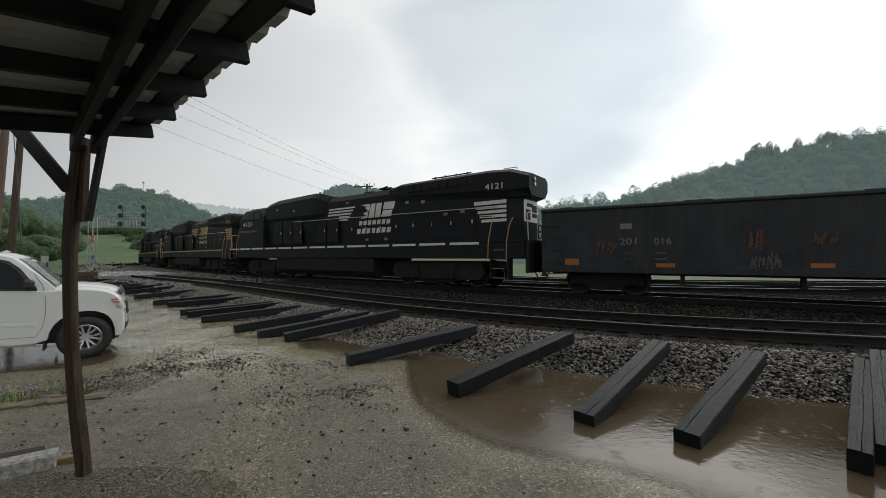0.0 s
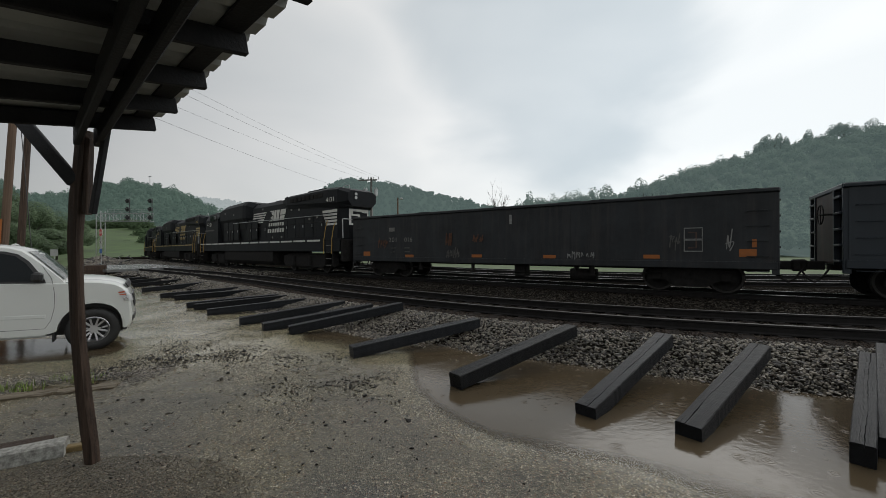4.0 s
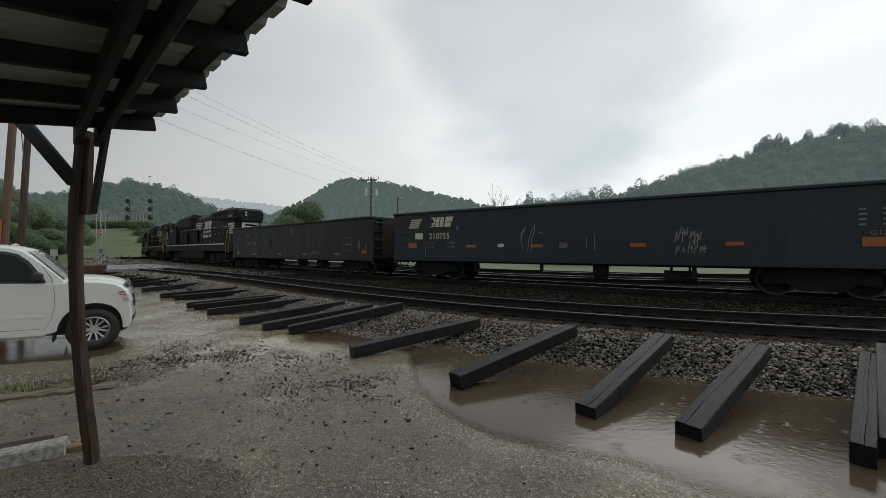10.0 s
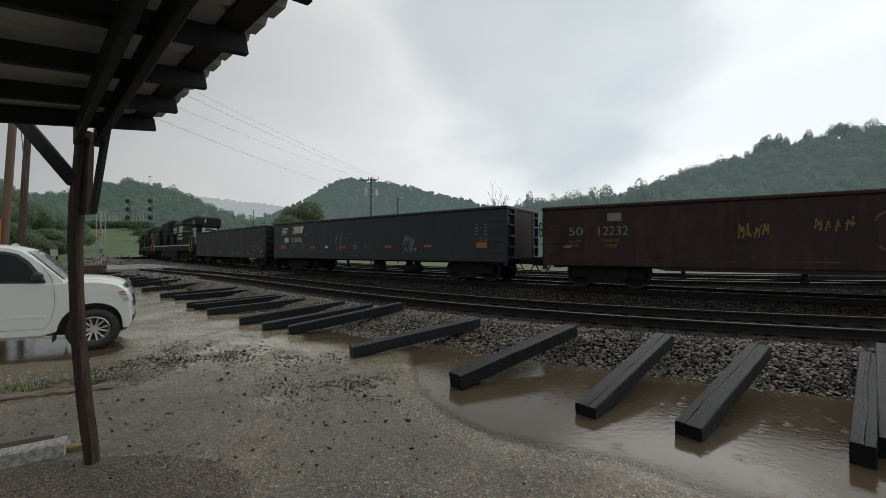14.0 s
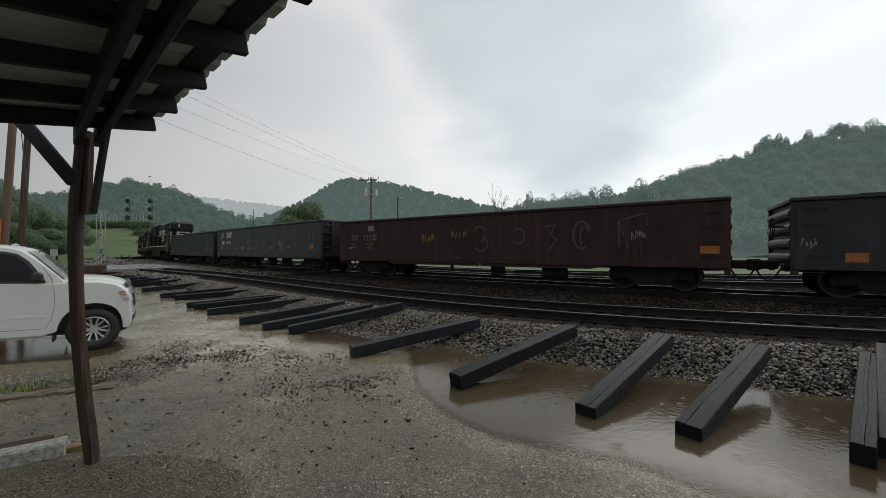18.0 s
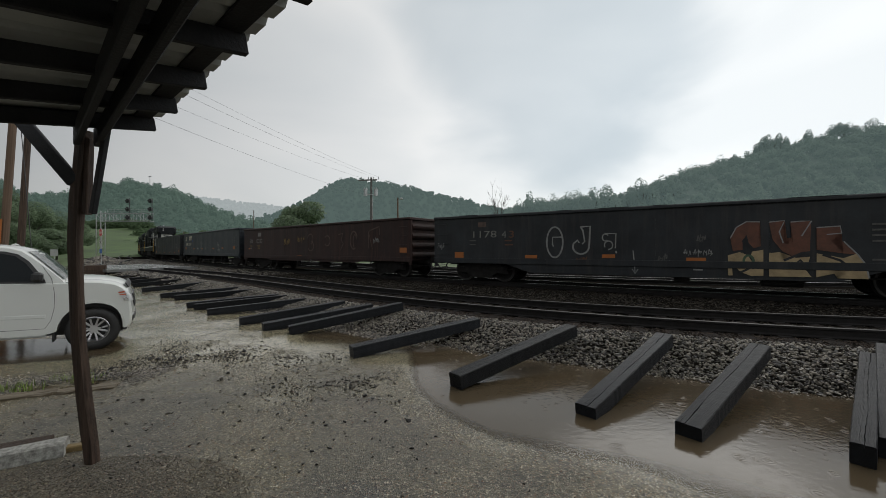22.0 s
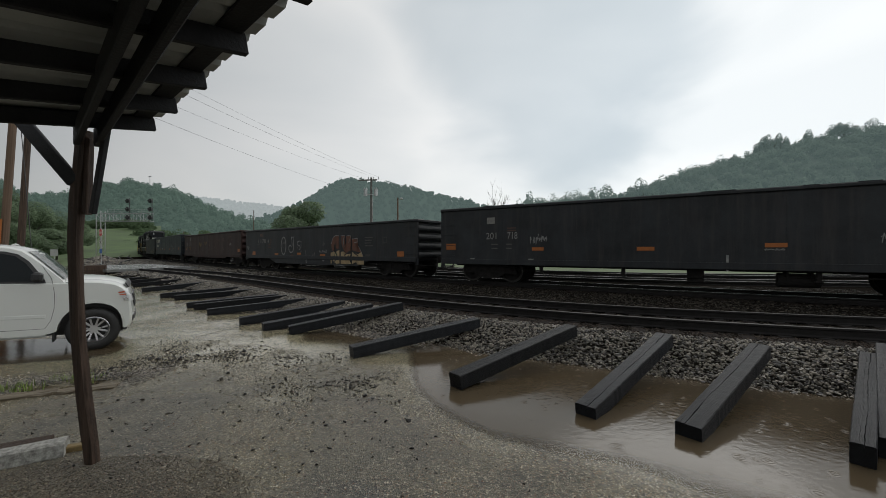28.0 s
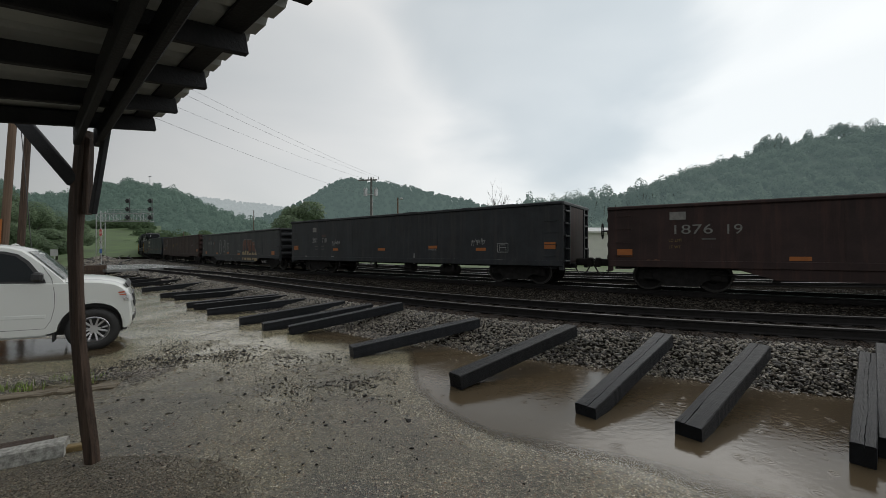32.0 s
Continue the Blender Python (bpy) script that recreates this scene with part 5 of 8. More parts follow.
    outline(c3, oval(12.06, 1.82, 0.29, 0.46, 0.4, 5.2), YS, 0.07, "chalk_rust")
    outline(c3, oval(12.15, 1.75, 0.14, 0.36, 0.4, 4.2), YS, 0.05, "chalk_rust")
    outline(c3, ((13.22, 1.4), (13.2, 2.22), (13.35, 2.30), (14.0, 2.46), (14.03, 2.05)), YS, 0.045, "chalk_rust")
    outline(c3, ((13.22, 2.20), (13.5, 1.35)), YS, 0.03, "chalk_rust")
    scribble(c3, 13.56, 14.0, 1.62, 1.98, YS, 43, "pale_spray", 4, 0.022)
    reflectors(c3, ((7.0, 0.92, 0.48, 0.12), (15.6, 1.30, 0.46, 0.23)))
    outline(c3, ((8.05, 0.95), (8.08, 0.72), (8.16, 0.60), (8.2, 0.78)), YS, 0.04, "pale_spray")
    scribble(c3, 7.75, 8.0, 0.78, 0.92, YS, 44, "pale_spray", 3, 0.02)
    # fourth car, with the large painted lettering
    plates(c4, ((2.26, 2.32, 0.35, 0.2),), "chalk_rust")
    words(c4, "1178", 1.76, 1.80, 0.38, YS, "grey_letter", wide=1.01)
    words(c4, "4", 3.1, 1.78, 0.38, YS, "grey_letter", wide=0.18)
    words(c4, "3", 3.36, 1.78, 0.38, YS, "rust_orange", wide=0.2)
    small_print(c4, 1.71, 1.66, 0.34, 2, 0.16, "dim_spray")
    small_print(c4, 3.22, 1.64, 0.38, 2, 0.16, "rust_orange")
    scribble(c4, 0.18, 0.53, 1.27, 1.67, YS, 54, "pale_spray", 4, 0.02)
    reflectors(c4, ((1.23, 1.10, 0.42, 0.24), (4.25, 1.05, 0.46, 0.12), (6.64, 1.09, 0.4, 0.12), (8.95, 1.0, 0.5, 0.13), (11.86, 1.03, 0.48, 0.12), (15.05, 1.12, 0.45, 0.24)))
    outline(c4, oval(5.06, 1.58, 0.29, 0.55, 0.5, 6.9), YS, 0.06, "pale_spray", "white graffiti ring")
    outline(c4, ((5.34, 1.76), (4.98, 1.76), (4.98, 1.5), (5.02, 1.42)), YS, 0.05, "pale_spray")
    outline(c4, [(5.84, 2.10), (6.17, 2.12), (6.14, 1.5)] + oval(5.86, 1.42, 0.27, 0.26, 0.2, -3.6, 14) + [(5.75, 1.64), (5.80, 1.55)], YS, 0.06, "pale_spray", "white graffiti hook")
    outline(c4, ((5.84, 2.10), (5.92, 1.98), (5.98, 1.6), (5.9, 1.5)), YS, 0.05, "pale_spray")
    outline(c4, oval(6.56, 1.72, 0.10, 0.12, 0.6, 5.4, 14), YS, 0.04, "pale_spray")
    outline(c4, oval(6.64, 1.46, 0.13, 0.14, -1.6, 3.6, 14), YS, 0.04, "pale_spray")
    outline(c4, ((6.5, 1.86), (6.86, 1.84), (6.84, 1.36)), YS, 0.04, "pale_spray")
    outline(c4, ((6.84, 1.27), (6.86, 1.19)), YS, 0.05, "pale_spray")
    scribble(c4, 5.70, 6.07, 0.79, 1.10, YS, 57, "rust_orange", 4, 0.03)
    outline(c4, ((7.3, 1.28), (7.34, 0.9), (7.36, 0.55)), YS, 0.03, "pale_spray")
    outline(c4, ((7.27, 0.68), (7.36, 0.53), (7.44, 0.68)), YS, 0.03, "pale_spray")
    scribble(c4, 7.95, 8.25, 0.8, 1.25, YS, 53, "dim_spray", 2, 0.03)
    scribble(c4, 8.62, 9.35, 1.08, 1.36, YS, 52, "pale_spray", 6, 0.02)
    scribble(c4, 8.95, 9.2, 1.5, 1.8, YS, 58, "dim_spray", 2, 0.025)
    words(c4, "DO NOT", 8.8, 0.82, 0.12, YS, "pale_spray", wide=0.38)
    small_print(c4, 8.88, 0.68, 0.28, 1, 0.1, "pale_spray")

    # three broad painted letters, rust above and cream below
    def blot(rows, off, mat, label):
        bm = bmesh.new()
        bm.faces.new([bm.verts.new((9.70 + p * 2.8, YS - off, 0.56 + q * 1.54)) for p, q in rows])
        bmesh.ops.triangulate(bm, faces=bm.faces)
        part("graffiti", bm, M[mat], c4, label)

    top, low = "rust brown upper half of a painted letter", "cream lower half of a painted letter"
    blot(((0.04, 0.46), (0.02, 0.70), (0.07, 0.90), (0.15, 1.0), (0.26, 0.99), (0.245, 0.80), (0.265, 0.55), (0.20, 0.50), (0.16, 0.60), (0.15, 0.74), (0.12, 0.62), (0.12, 0.48)), 0, "mural_rust", top)
    blot(((0.32, 0.98), (0.44, 1.0), (0.40, 0.80), (0.42, 0.62), (0.46, 0.58), (0.50, 0.70), (0.48, 0.97), (0.63, 0.98), (0.62, 0.44), (0.56, 0.42), (0.50, 0.36), (0.42, 0.46), (0.35, 0.66)), 0, "mural_rust", top)
    blot(((0.66, 0.86), (0.82, 0.88), (0.83, 0.76), (0.73, 0.74), (0.76, 0.64), (0.84, 0.62), (0.93, 0.40), (0.84, 0.42), (0.66, 0.48)), 0, "mural_rust", top)
    blot(((0, 0.38), (0.10, 0.44), (0.18, 0.36), (0.20, 0.45), (0.285, 0.48), (0.285, 0.01), (0.19, 0.0), (0.11, 0.06), (0.03, 0.22), (0.04, 0.0), (0, 0)), 0.002, "mural_cream", low)
    blot(((0.32, 0.42), (0.40, 0.44), (0.43, 0.29), (0.52, 0.34), (0.62, 0.36), (0.60, 0.17), (0.55, 0.24), (0.63, 0.01), (0.32, 0)), 0.002, "mural_cream", low)
    blot(((0.66, 0.42), (0.84, 0.34), (0.93, 0.42), (0.98, 0.24), (1, 0), (0.80, 0), (0.90, 0.18), (0.74, 0.22), (0.80, 0.09), (0.655, 0.01)), 0.002, "mural_cream", low)
    for a in ((0.02, 0.70, 0.07, 0.90, 0.15, 1.0, 0.26, 0.99), (0.32, 0.98, 0.44, 1.0, 0.40, 0.80, 0.43, 0.60), (0.48, 0.97, 0.56, 0.98, 0.63, 0.98, 0.56, 0.72), (0.66, 0.86, 0.82, 0.88, 0.83, 0.76, 0.73, 0.74), (0.84, 0.62, 0.93, 0.40, 0.98, 0.24, 1.0, 0.02)):
        outline(c4, [(9.70 + a[k] * 2.8, 0.56 + a[k + 1] * 1.54) for k in (0, 2, 4, 6)], YS - 0.006, 0.03, "pale_spray")
    for a in ((0.12, 0.62, 0.15, 0.74, 0.16, 0.60, 0.20, 0.50), (0.18, 0.36, 0.22, 0.20, 0.14, 0.10, 0.10, 0.06), (0.43, 0.29, 0.50, 0.36, 0.56, 0.42, 0.62, 0.44), (0.545, 0.23, 0.60, 0.17, 0.55, 0.30, 0.50, 0.20), (0.74, 0.22, 0.90, 0.18, 0.82, 0.30, 0.70, 0.40)):
        outline(c4, [(9.70 + a[k] * 2.8, 0.56 + a[k + 1] * 1.54) for k in (0, 2, 4, 6)], YS - 0.005, 0.06, "black_paint", "black shading in a painted letter")
    outline(c4, oval(10.17, 0.98, 0.11, 0.16), YS - 0.006, 0.06, "mural_green", "green ring in the painted letters")
    small_print(c4, 12.55, 1.92, 0.6, 4, 0.14, "dim_spray")
    small_print(c4, 12.55, 1.03, 0.42, 3, 0.12, "dim_spray")
    outline(c4, ((13.87, 1.65), (14.14, 1.65), (14.14, 1.93), (13.87, 1.93), (13.87, 1.65)), YS, 0.03, "dim_spray")
    # fifth car
    plates(c5, ((2.30, 2.46, 0.34, 0.25),))
    words(c5, "201", 2.09, 1.73, 0.37, YS, "pale_spray", wide=0.43)
    words(c5, "718", 2.97, 1.73, 0.37, YS, "pale_spray", wide=0.40)
    small_print(c5, 2.32, 1.50, 0.28, 2, 0.16, "dim_spray")
    small_print(c5, 2.93, 1.50, 0.25, 2, 0.16, "dim_spray")
    small_print(c5, 2.97, 2.12, 0.40, 2, 0.09, "rust_spray")
    scribble(c5, 3.85, 4.5, 1.50, 1.9, YS, 71, "pale_spray", 6, 0.028)
    reflectors(c5, ((0.5, 1.44, 0.45, 0.25), (4.15, 1.34, 0.44, 0.12), (7.3, 1.34, 0.5, 0.12), (10.4, 1.43, 0.48, 0.12), (12.8, 1.33, 0.46, 0.12), (15.6, 1.46, 0.42, 0.24)))
    scribble(c5, 10.15, 10.6, 1.26, 1.36, YS, 73, "pale_spray", 4, 0.02)
    scribble(c5, 12.34, 13.02, 1.46, 1.83, YS, 72, "pale_spray", 6, 0.02)
    outline(c5, ((13.53, 1.22), (13.99, 1.22), (13.99, 1.56), (13.53, 1.56), (13.53, 1.22)), YS, 0.03, "pale_spray")
    outline(c5, ((13.62, 1.28), (13.62, 1.50), (13.88, 1.50)), YS, 0.025, "pale_spray")
    outline(c5, ((13.62, 1.40), (13.9, 1.40), (13.9, 1.28)), YS, 0.025, "pale_spray")
    plates(c5, ((13.64, 0.9, 0.24, 0.07), (14.3, 0.9, 0.3, 0.06), (3.9, 0.95, 0.2, 0.05), (1.5, 0.95, 0.2, 0.05)))
    outline(c5, ((9.34, 1.15), (9.34, 0.75)), YS, 0.06, "pale_spray", "white sprayed arrow")
    outline(c5, ((9.22, 0.86), (9.34, 0.70), (9.48, 0.86)), YS, 0.06, "pale_spray")
    # sixth car
    plates(c6, ((1.91, 2.33, 0.42, 0.24),))
    words(c6, "1876", 1.72, 1.78, 0.40, YS, "grey_letter", wide=0.94)
    words(c6, "19", 3.01, 1.76, 0.40, YS, "grey_letter", wide=0.34)
    words(c6, "LD LMT", 1.68, 1.55, 0.12, YS, "dull_yellow", wide=0.34)
    words(c6, "LT WT", 1.68, 1.35, 0.12, YS, "dull_yellow", wide=0.3)
    small_print(c6, 2.5, 1.6, 0.4, 1, 0.2, "dim_spray")
    reflectors(c6, ((0.49, 1.21, 0.44, 0.23), (4.62, 1.06, 0.45, 0.11), (6.9, 1.03, 0.46, 0.11), (9.8, 1.03, 0.48, 0.11), (12.5, 1.03, 0.48, 0.11)))
    scribble(c6, 1.08, 1.47, 0.86, 1.04, YS, 81, "rust_orange", 3, 0.04)


M["cream"] = material("cream_lettering", (0.60, 0.56, 0.44), 0.6, vary=0.15, scale=5, fine=60, bump=0)
M["pale_spray"] = material("pale_spray_paint", (0.235, 0.235, 0.23), 0.6, vary=0.4, scale=9, fine=50, bump=0)
M["dim_spray"] = material("dim_spray_paint", (0.095, 0.09, 0.085), 0.7, vary=0.5, scale=9, fine=50, bump=0)
M["rust_spray"] = material("rusty_spray_paint", (0.085, 0.045, 0.035), 0.7, vary=0.5, scale=9, fine=50, bump=0)
M["dull_yellow"] = material("dull_yellow_paint", (0.20, 0.13, 0.04), 0.7, vary=0.5, scale=9, fine=50, bump=0)
M["rust_orange"] = material("faded_rust_orange_paint", (0.115, 0.050, 0.026), 0.7, vary=0.5, scale=9, fine=50, bump=0)
M["chalk_rust"] = material("chalky_rust_paint", (0.10, 0.065, 0.052), 0.7, vary=0.6, scale=9, fine=50, bump=0)
M["mural_rust"] = material("mural_rust_brown", (0.12, 0.045, 0.025), 0.6, vary=0.5, scale=4, fine=40, bump=0)
M["mural_cream"] = material("mural_cream", (0.36, 0.27, 0.15), 0.6, vary=0.4, scale=4, fine=40, bump=0)
M["mural_green"] = material("mural_green", (0.05, 0.09, 0.05), 0.6, vary=0.4, scale=4, fine=40, bump=0)


def place_gondolas():
    labels = ("soot black gondola car with faded lettering and graffiti", "clean black gondola car with cream emblem and lettering", "rusty brown gondola car with faded chalky graffiti",
              "black gondola car with large rust and cream graffiti", "tall black gondola car with white stencilled number", "dull red brown gondola car with pale number")
    made = []
    for (s0, h, paint, fl, belly, ribbed), lab in zip(CARS, labels):
        c = gondola(h, paint, fl, belly, ribbed, lab)
        MOVING.append((c, s0, 2.05, CAR_L - 2.05))
        made.append(c)
    return made


GONDOLAS = place_gondolas()
decorate()
# the marks past the middle of a side sit a little further back
for car in GONDOLAS:
    for mark in car.children:
        if mark.name.split(".")[0] in ("reflector", "stencil", "character", "graffiti", "emblem", "paint_mark"):
            mid = mark.location.x + sum(v.co.x for v in mark.data.vertices) / len(mark.data.vertices)
            mark.location.x += 0.023 * mid + 0.34 * float(smooth(np.array((mid - 4.0) / 4.0)))

LOCO_L = 23.5


def locomotive(label, trim, number, emblem_mat):
    """A six-axle road diesel, cab at x = 2, radiator wings at the tail."""
    c = thing("diesel_locomotive", label, "locomotive", group="locomotives of the train")
    bk = M["loco_black"]

    def solid(name, x0, x1, hw, z0, z1, mat=bk, bev=0.03, lab="", parent=c):
        bm = bmesh.new()
        box(bm, x0, x1, -hw, hw, z0, z1, bev)
        return part(name, bm, mat, parent, lab)

    def profile(name, x0, x1, pts, mat=bk, lab=""):
        bm = bmesh.new()
        prism(bm, pts, x0, x1, "x")
        return part(name, bm, mat, c, lab)

    solid("frame", 0.3, LOCO_L - 0.15, 1.48, 1.22, 1.86)
    solid("platform", -0.3, LOCO_L, 1.5, 1.86, 1.93, bev=0)
    profile("fuel_tank", 6.2, 15.2, ((-1.42, 0.55), (-1.2, 0.30), (1.2, 0.30), (1.42, 0.55), (1.42, 1.30), (-1.42, 1.30)), M["undergear"], "grimy fuel tank")
    solid("tank_rail", 6.1, 15.0, 1.46, 1.28, 1.34, M["undergear"], 0)
    profile("nose", 0.1, 1.4, ((-1.1, 1.93), (1.1, 1.93), (1.1, 3.05), (0.8, 3.4), (-0.8, 3.4), (-1.1, 3.05)))
    # cab
    profile("cab", 1.4, 4.6, ((-1.48, 1.93), (1.48, 1.93), (1.48, 3.95), (1.1, 4.55), (0.5, 4.72), (-0.5, 4.72), (-1.1, 4.55), (-1.48, 3.95)))
    for x0, x1 in ((2.75, 3.3), (3.45, 4.2)):
        bm = bmesh.new()
        box(bm, x0 - 0.05, x1 + 0.05, -1.498, -1.484, 3.80, 4.34, 0)
        w = part("cab_window", bm, M["undergear"], c)
        bm = bmesh.new()
        box(bm, x0, x1, -1.508, -1.50, 3.85, 4.29, 0)
        part("pane", bm, M["dark_glass"], w)
    for y in (-0.95, 0.25):
        bm = bmesh.new()
        box(bm, 1.38, 1.396, y, y + 0.7, 3.5, 4.1, 0)
        part("windscreen", bm, M["dark_glass"], c)
    solid("cab_roof", 1.2, 4.7, 0.62, 4.70, 4.77, M["galv"], lab="worn grey cab roof")
    # the cooler duct rises behind the cab to a wide blower housing
    bm = bmesh.new()
    rows = []
    for x, hw, z1 in ((4.6, 1.36, 4.80), (5.8, 1.40, 4.96), (9.9, 1.42, 5.04), (10.3, 1.34, 5.0), (10.85, 1.0, 4.82)):
        rows.append([bm.verts.new((x, y, z)) for y, z in ((-1.05, 1.93), (1.05, 1.93), (hw - 0.12, 3.5), (hw, 3.75), (hw, z1 - 0.32), (hw - 0.34, z1), (-hw + 0.34, z1), (-hw, z1 - 0.32), (-hw, 3.75), (-hw + 0.12, 3.5))])
    for p, q in zip(rows, rows[1:]):
        for k in range(10):
            bm.faces.new((p[k], p[(k + 1) % 10], q[(k + 1) % 10], q[k]))
    bm.faces.new(rows[0][::-1])
    bm.faces.new(rows[-1])
    bmesh.ops.recalc_face_normals(bm, faces=bm.faces)
    part("equipment_hood", bm, bk, c, "black hood with wide sloping blower housing")
    profile("engine_hood", 10.4, 17.2, ((-1.02, 1.93), (1.02, 1.93), (1.02, 4.40), (0.75, 4.70), (-0.75, 4.70), (-1.02, 4.40)))
    bm = bmesh.new()
    prism(bm, ((17.2, -1.02), (22.4, -1.02), (22.95, -0.66), (22.95, 0.66), (22.4, 1.02), (17.2, 1.02)), 1.93, 4.4, "z")
    part("radiator_hood", bm, bk, c)
    # radiator wings, which spread a little over the walkway and are cut back at the tail
    bm = bmesh.new()
    secs = ((15.9, 1.03, 1.05, 4.20, 4.70), (16.6, 1.03, 1.12, 3.95, 4.83), (21.6, 1.03, 1.18, 3.70, 4.83), (22.6, 1.03, 1.16, 3.62, 4.76), (23.3, 0.66, 0.92, 3.70, 4.55))
    rows = []
    for x, wl, wu, z0, z1 in secs:
        rows.append([bm.verts.new((x, y, z)) for y, z in ((-wl, z0), (wl, z0), (wu, z0 + 0.28), (wu, z1 - 0.14), (wu - 0.24, z1), (-wu + 0.24, z1), (-wu, z1 - 0.14), (-wu, z0 + 0.28))])
    for p, q in zip(rows, rows[1:]):
        for k in range(8):
            bm.faces.new((p[k], p[(k + 1) % 8], q[(k + 1) % 8], q[k]))
    bm.faces.new(rows[0][::-1])
    bm.faces.new(rows[-1])
    bmesh.ops.recalc_face_normals(bm, faces=bm.faces)
    part("radiator_wing", bm, bk, c, "flared radiator housing at the tail")
    for k in range(8):
        bm = bmesh.new()
        box(bm, 17.2 + k * 0.5, 17.6 + k * 0.5, -1.20, -1.165, 4.32, 4.56, 0.004)
        part("radiator_grille", bm, M["undergear"], c)
    bm = bmesh.new()
    rod(bm, (8.0, -1.44, 3.42), (22.0, -1.09, 3.30), 0.02, 6)
    part("cable_conduit", bm, M["galv"], c)
    # hood doors along the walkway
    for k in range(14):
        x = 5.6 + k * 1.1
        hw = 1.30 if x < 9.2 else (1.17 if x < 11.6 else 1.02)
        if x + 1.0 > 22 or 11.2 < x < 11.9 or 8.7 < x < 9.4:
            continue
        bm = bmesh.new()
        box(bm, x, x + 1.0, -hw - 0.016, -hw + 0.004, 2.1, 3.55 if hw > 1.1 else 3.4, 0.006)
        d = part("hood_door", bm, bk, c)
        bm = bmesh.new()
        box(bm, x + 0.86, x + 0.92, -hw - 0.04, -hw - 0.016, 2.7, 2.86, 0)
        part("latch", bm, M["galv"], d)
    for x, z in ((6.1, 4.3), (8.0, 4.1), (12.6, 4.25), (17.0, 3.9), (18.0, 3.85), (19.3, 3.2), (20.2, 3.25), (14.2, 2.2), (15.6, 2.2)):
        stripe(c, "notice_plate", x, x + 0.22, z - 0.08, z + 0.05, -1.44 if x < 9 else -1.065, "grey_letter")
    # roof gear
    solid("exhaust_stack", 13.2, 14.0, 0.35, 4.68, 4.86, M["undergear"])
    solid("roof_hatch", 15.4, 16.1, 0.5, 4.68, 4.84)
    bm = bmesh.new()
    for y in (-0.2, 0.0, 0.2):
        rod(bm, (14.4, y, 4.92), (15.0, y * 1.5, 4.94), 0.05, 8, 0.09)
    rod(bm, (14.6, 0, 4.68), (14.6, 0, 4.92), 0.04, 6)
    part("air_horn", bm, M["undergear"], c)
    bm = bmesh.new()
    rod(bm, (18.2, -0.5, 4.98), (20.4, -0.5, 4.98), 0.03, 6)
    for x in (18.4, 19.0, 19.6, 20.2):
        rod(bm, (x, -0.5, 4.78), (x, -0.5, 5.04), 0.025, 6)
    part("roof_aerial", bm, M["undergear"], c)
    bm = bmesh.new()
    for x in (21.9, 22.5):
        rod(bm, (x, -0.3, 4.7), (x, -0.3, 4.97), 0.02, 6)
    rod(bm, (21.9, -0.3, 4.97), (22.5, -0.3, 4.97), 0.02, 6)
    part("lifting_eye", bm, M["galv"], c)
    for z in (4.16, 4.36):
        bm = bmesh.new()
        rod(bm, (23.2, -0.45, z), (23.36, -0.45, z), 0.08, 12)
        part("headlight", bm, M["galv"], c)
    # walkway edge stripe
    for k in range(13):
        x = -0.2 + k * 1.68
        stripe(c, "edge_stripe", x, x + 1.45, 1.79, 1.89, -1.506, trim)
    # handrails
    for x in (5.6, 7.5, 9.4, 11.3, 13.2, 15.1, 17.0, 18.9, 20.8):
        bm = bmesh.new()
        rod(bm, (x, -1.46, 1.87), (x, -1.46, 2.89), 0.017, 6)
        part("rail_post", bm, M["undergear"], c)
    bm = bmesh.new()
    rod(bm, (5.6, -1.46, 2.89), (22.0, -1.46, 2.89), 0.017, 6)
    part("handrail", bm, M["undergear"], c)
    for x, dz in ((21.85, 0.0), (22.65, -0.15)):
        bm = bmesh.new()
        rod(bm, (x + 0.24, -1.44, 2.95 + dz), (x + 0.10, -1.48, 2.50), 0.019, 8)
        rod(bm, (x + 0.10, -1.48, 2.50), (x, -1.52, 1.90), 0.019, 8)
        rod(bm, (x, -1.52, 1.90), (x - 0.02, -1.52, 1.10), 0.019, 8)
        part("grab_rail", bm, M["yellow"], c, "yellow step grab rail")
    for x in (-0.1, 0.9):
        bm = bmesh.new()
        rod(bm, (x, -1.52, 1.1), (x, -1.52, 2.2), 0.019, 8)
        rod(bm, (x, -1.52, 2.2), (x + 0.25, -1.46, 2.9), 0.019, 8)
        part("grab_rail", bm, M["yellow"], c, "yellow step grab rail")
    # steps at both ends
    for xa in (-0.05, 21.95):
        for k in range(4):
            bm = bmesh.new()
            box(bm, xa, xa + 0.7, -1.5, -1.15, 0.46 + k * 0.36, 0.50 + k * 0.36, 0)
            part("step", bm, M["undergear"], c)
            stripe(c, "step_edge", xa + 0.1, xa + 0.6, 0.465 + k * 0.36, 0.495 + k * 0.36, -1.506, "grey_letter")
        for x in (xa - 0.04, xa + 0.71):
            bm = bmesh.new()
            box(bm, x, x + 0.04, -1.5, -1.1, 0.42, 1.86, 0)
            part("step_side", bm, M["undergear"], c)
    # tail platform: railing, coupler, snow plate
    for y in (-1.35, 0.45):
        bm = bmesh.new()
        rod(bm, (23.47, y, 1.9), (23.42, y, 2.95), 0.025, 6)
        rod(bm, (23.47, y + 0.9, 1.9), (23.47, y + 0.9, 2.95), 0.025, 6)
        rod(bm, (23.47, y, 2.95), (23.47, y + 0.9, 2.95), 0.025, 6)
        part("end_railing", bm, M["galv"], c)
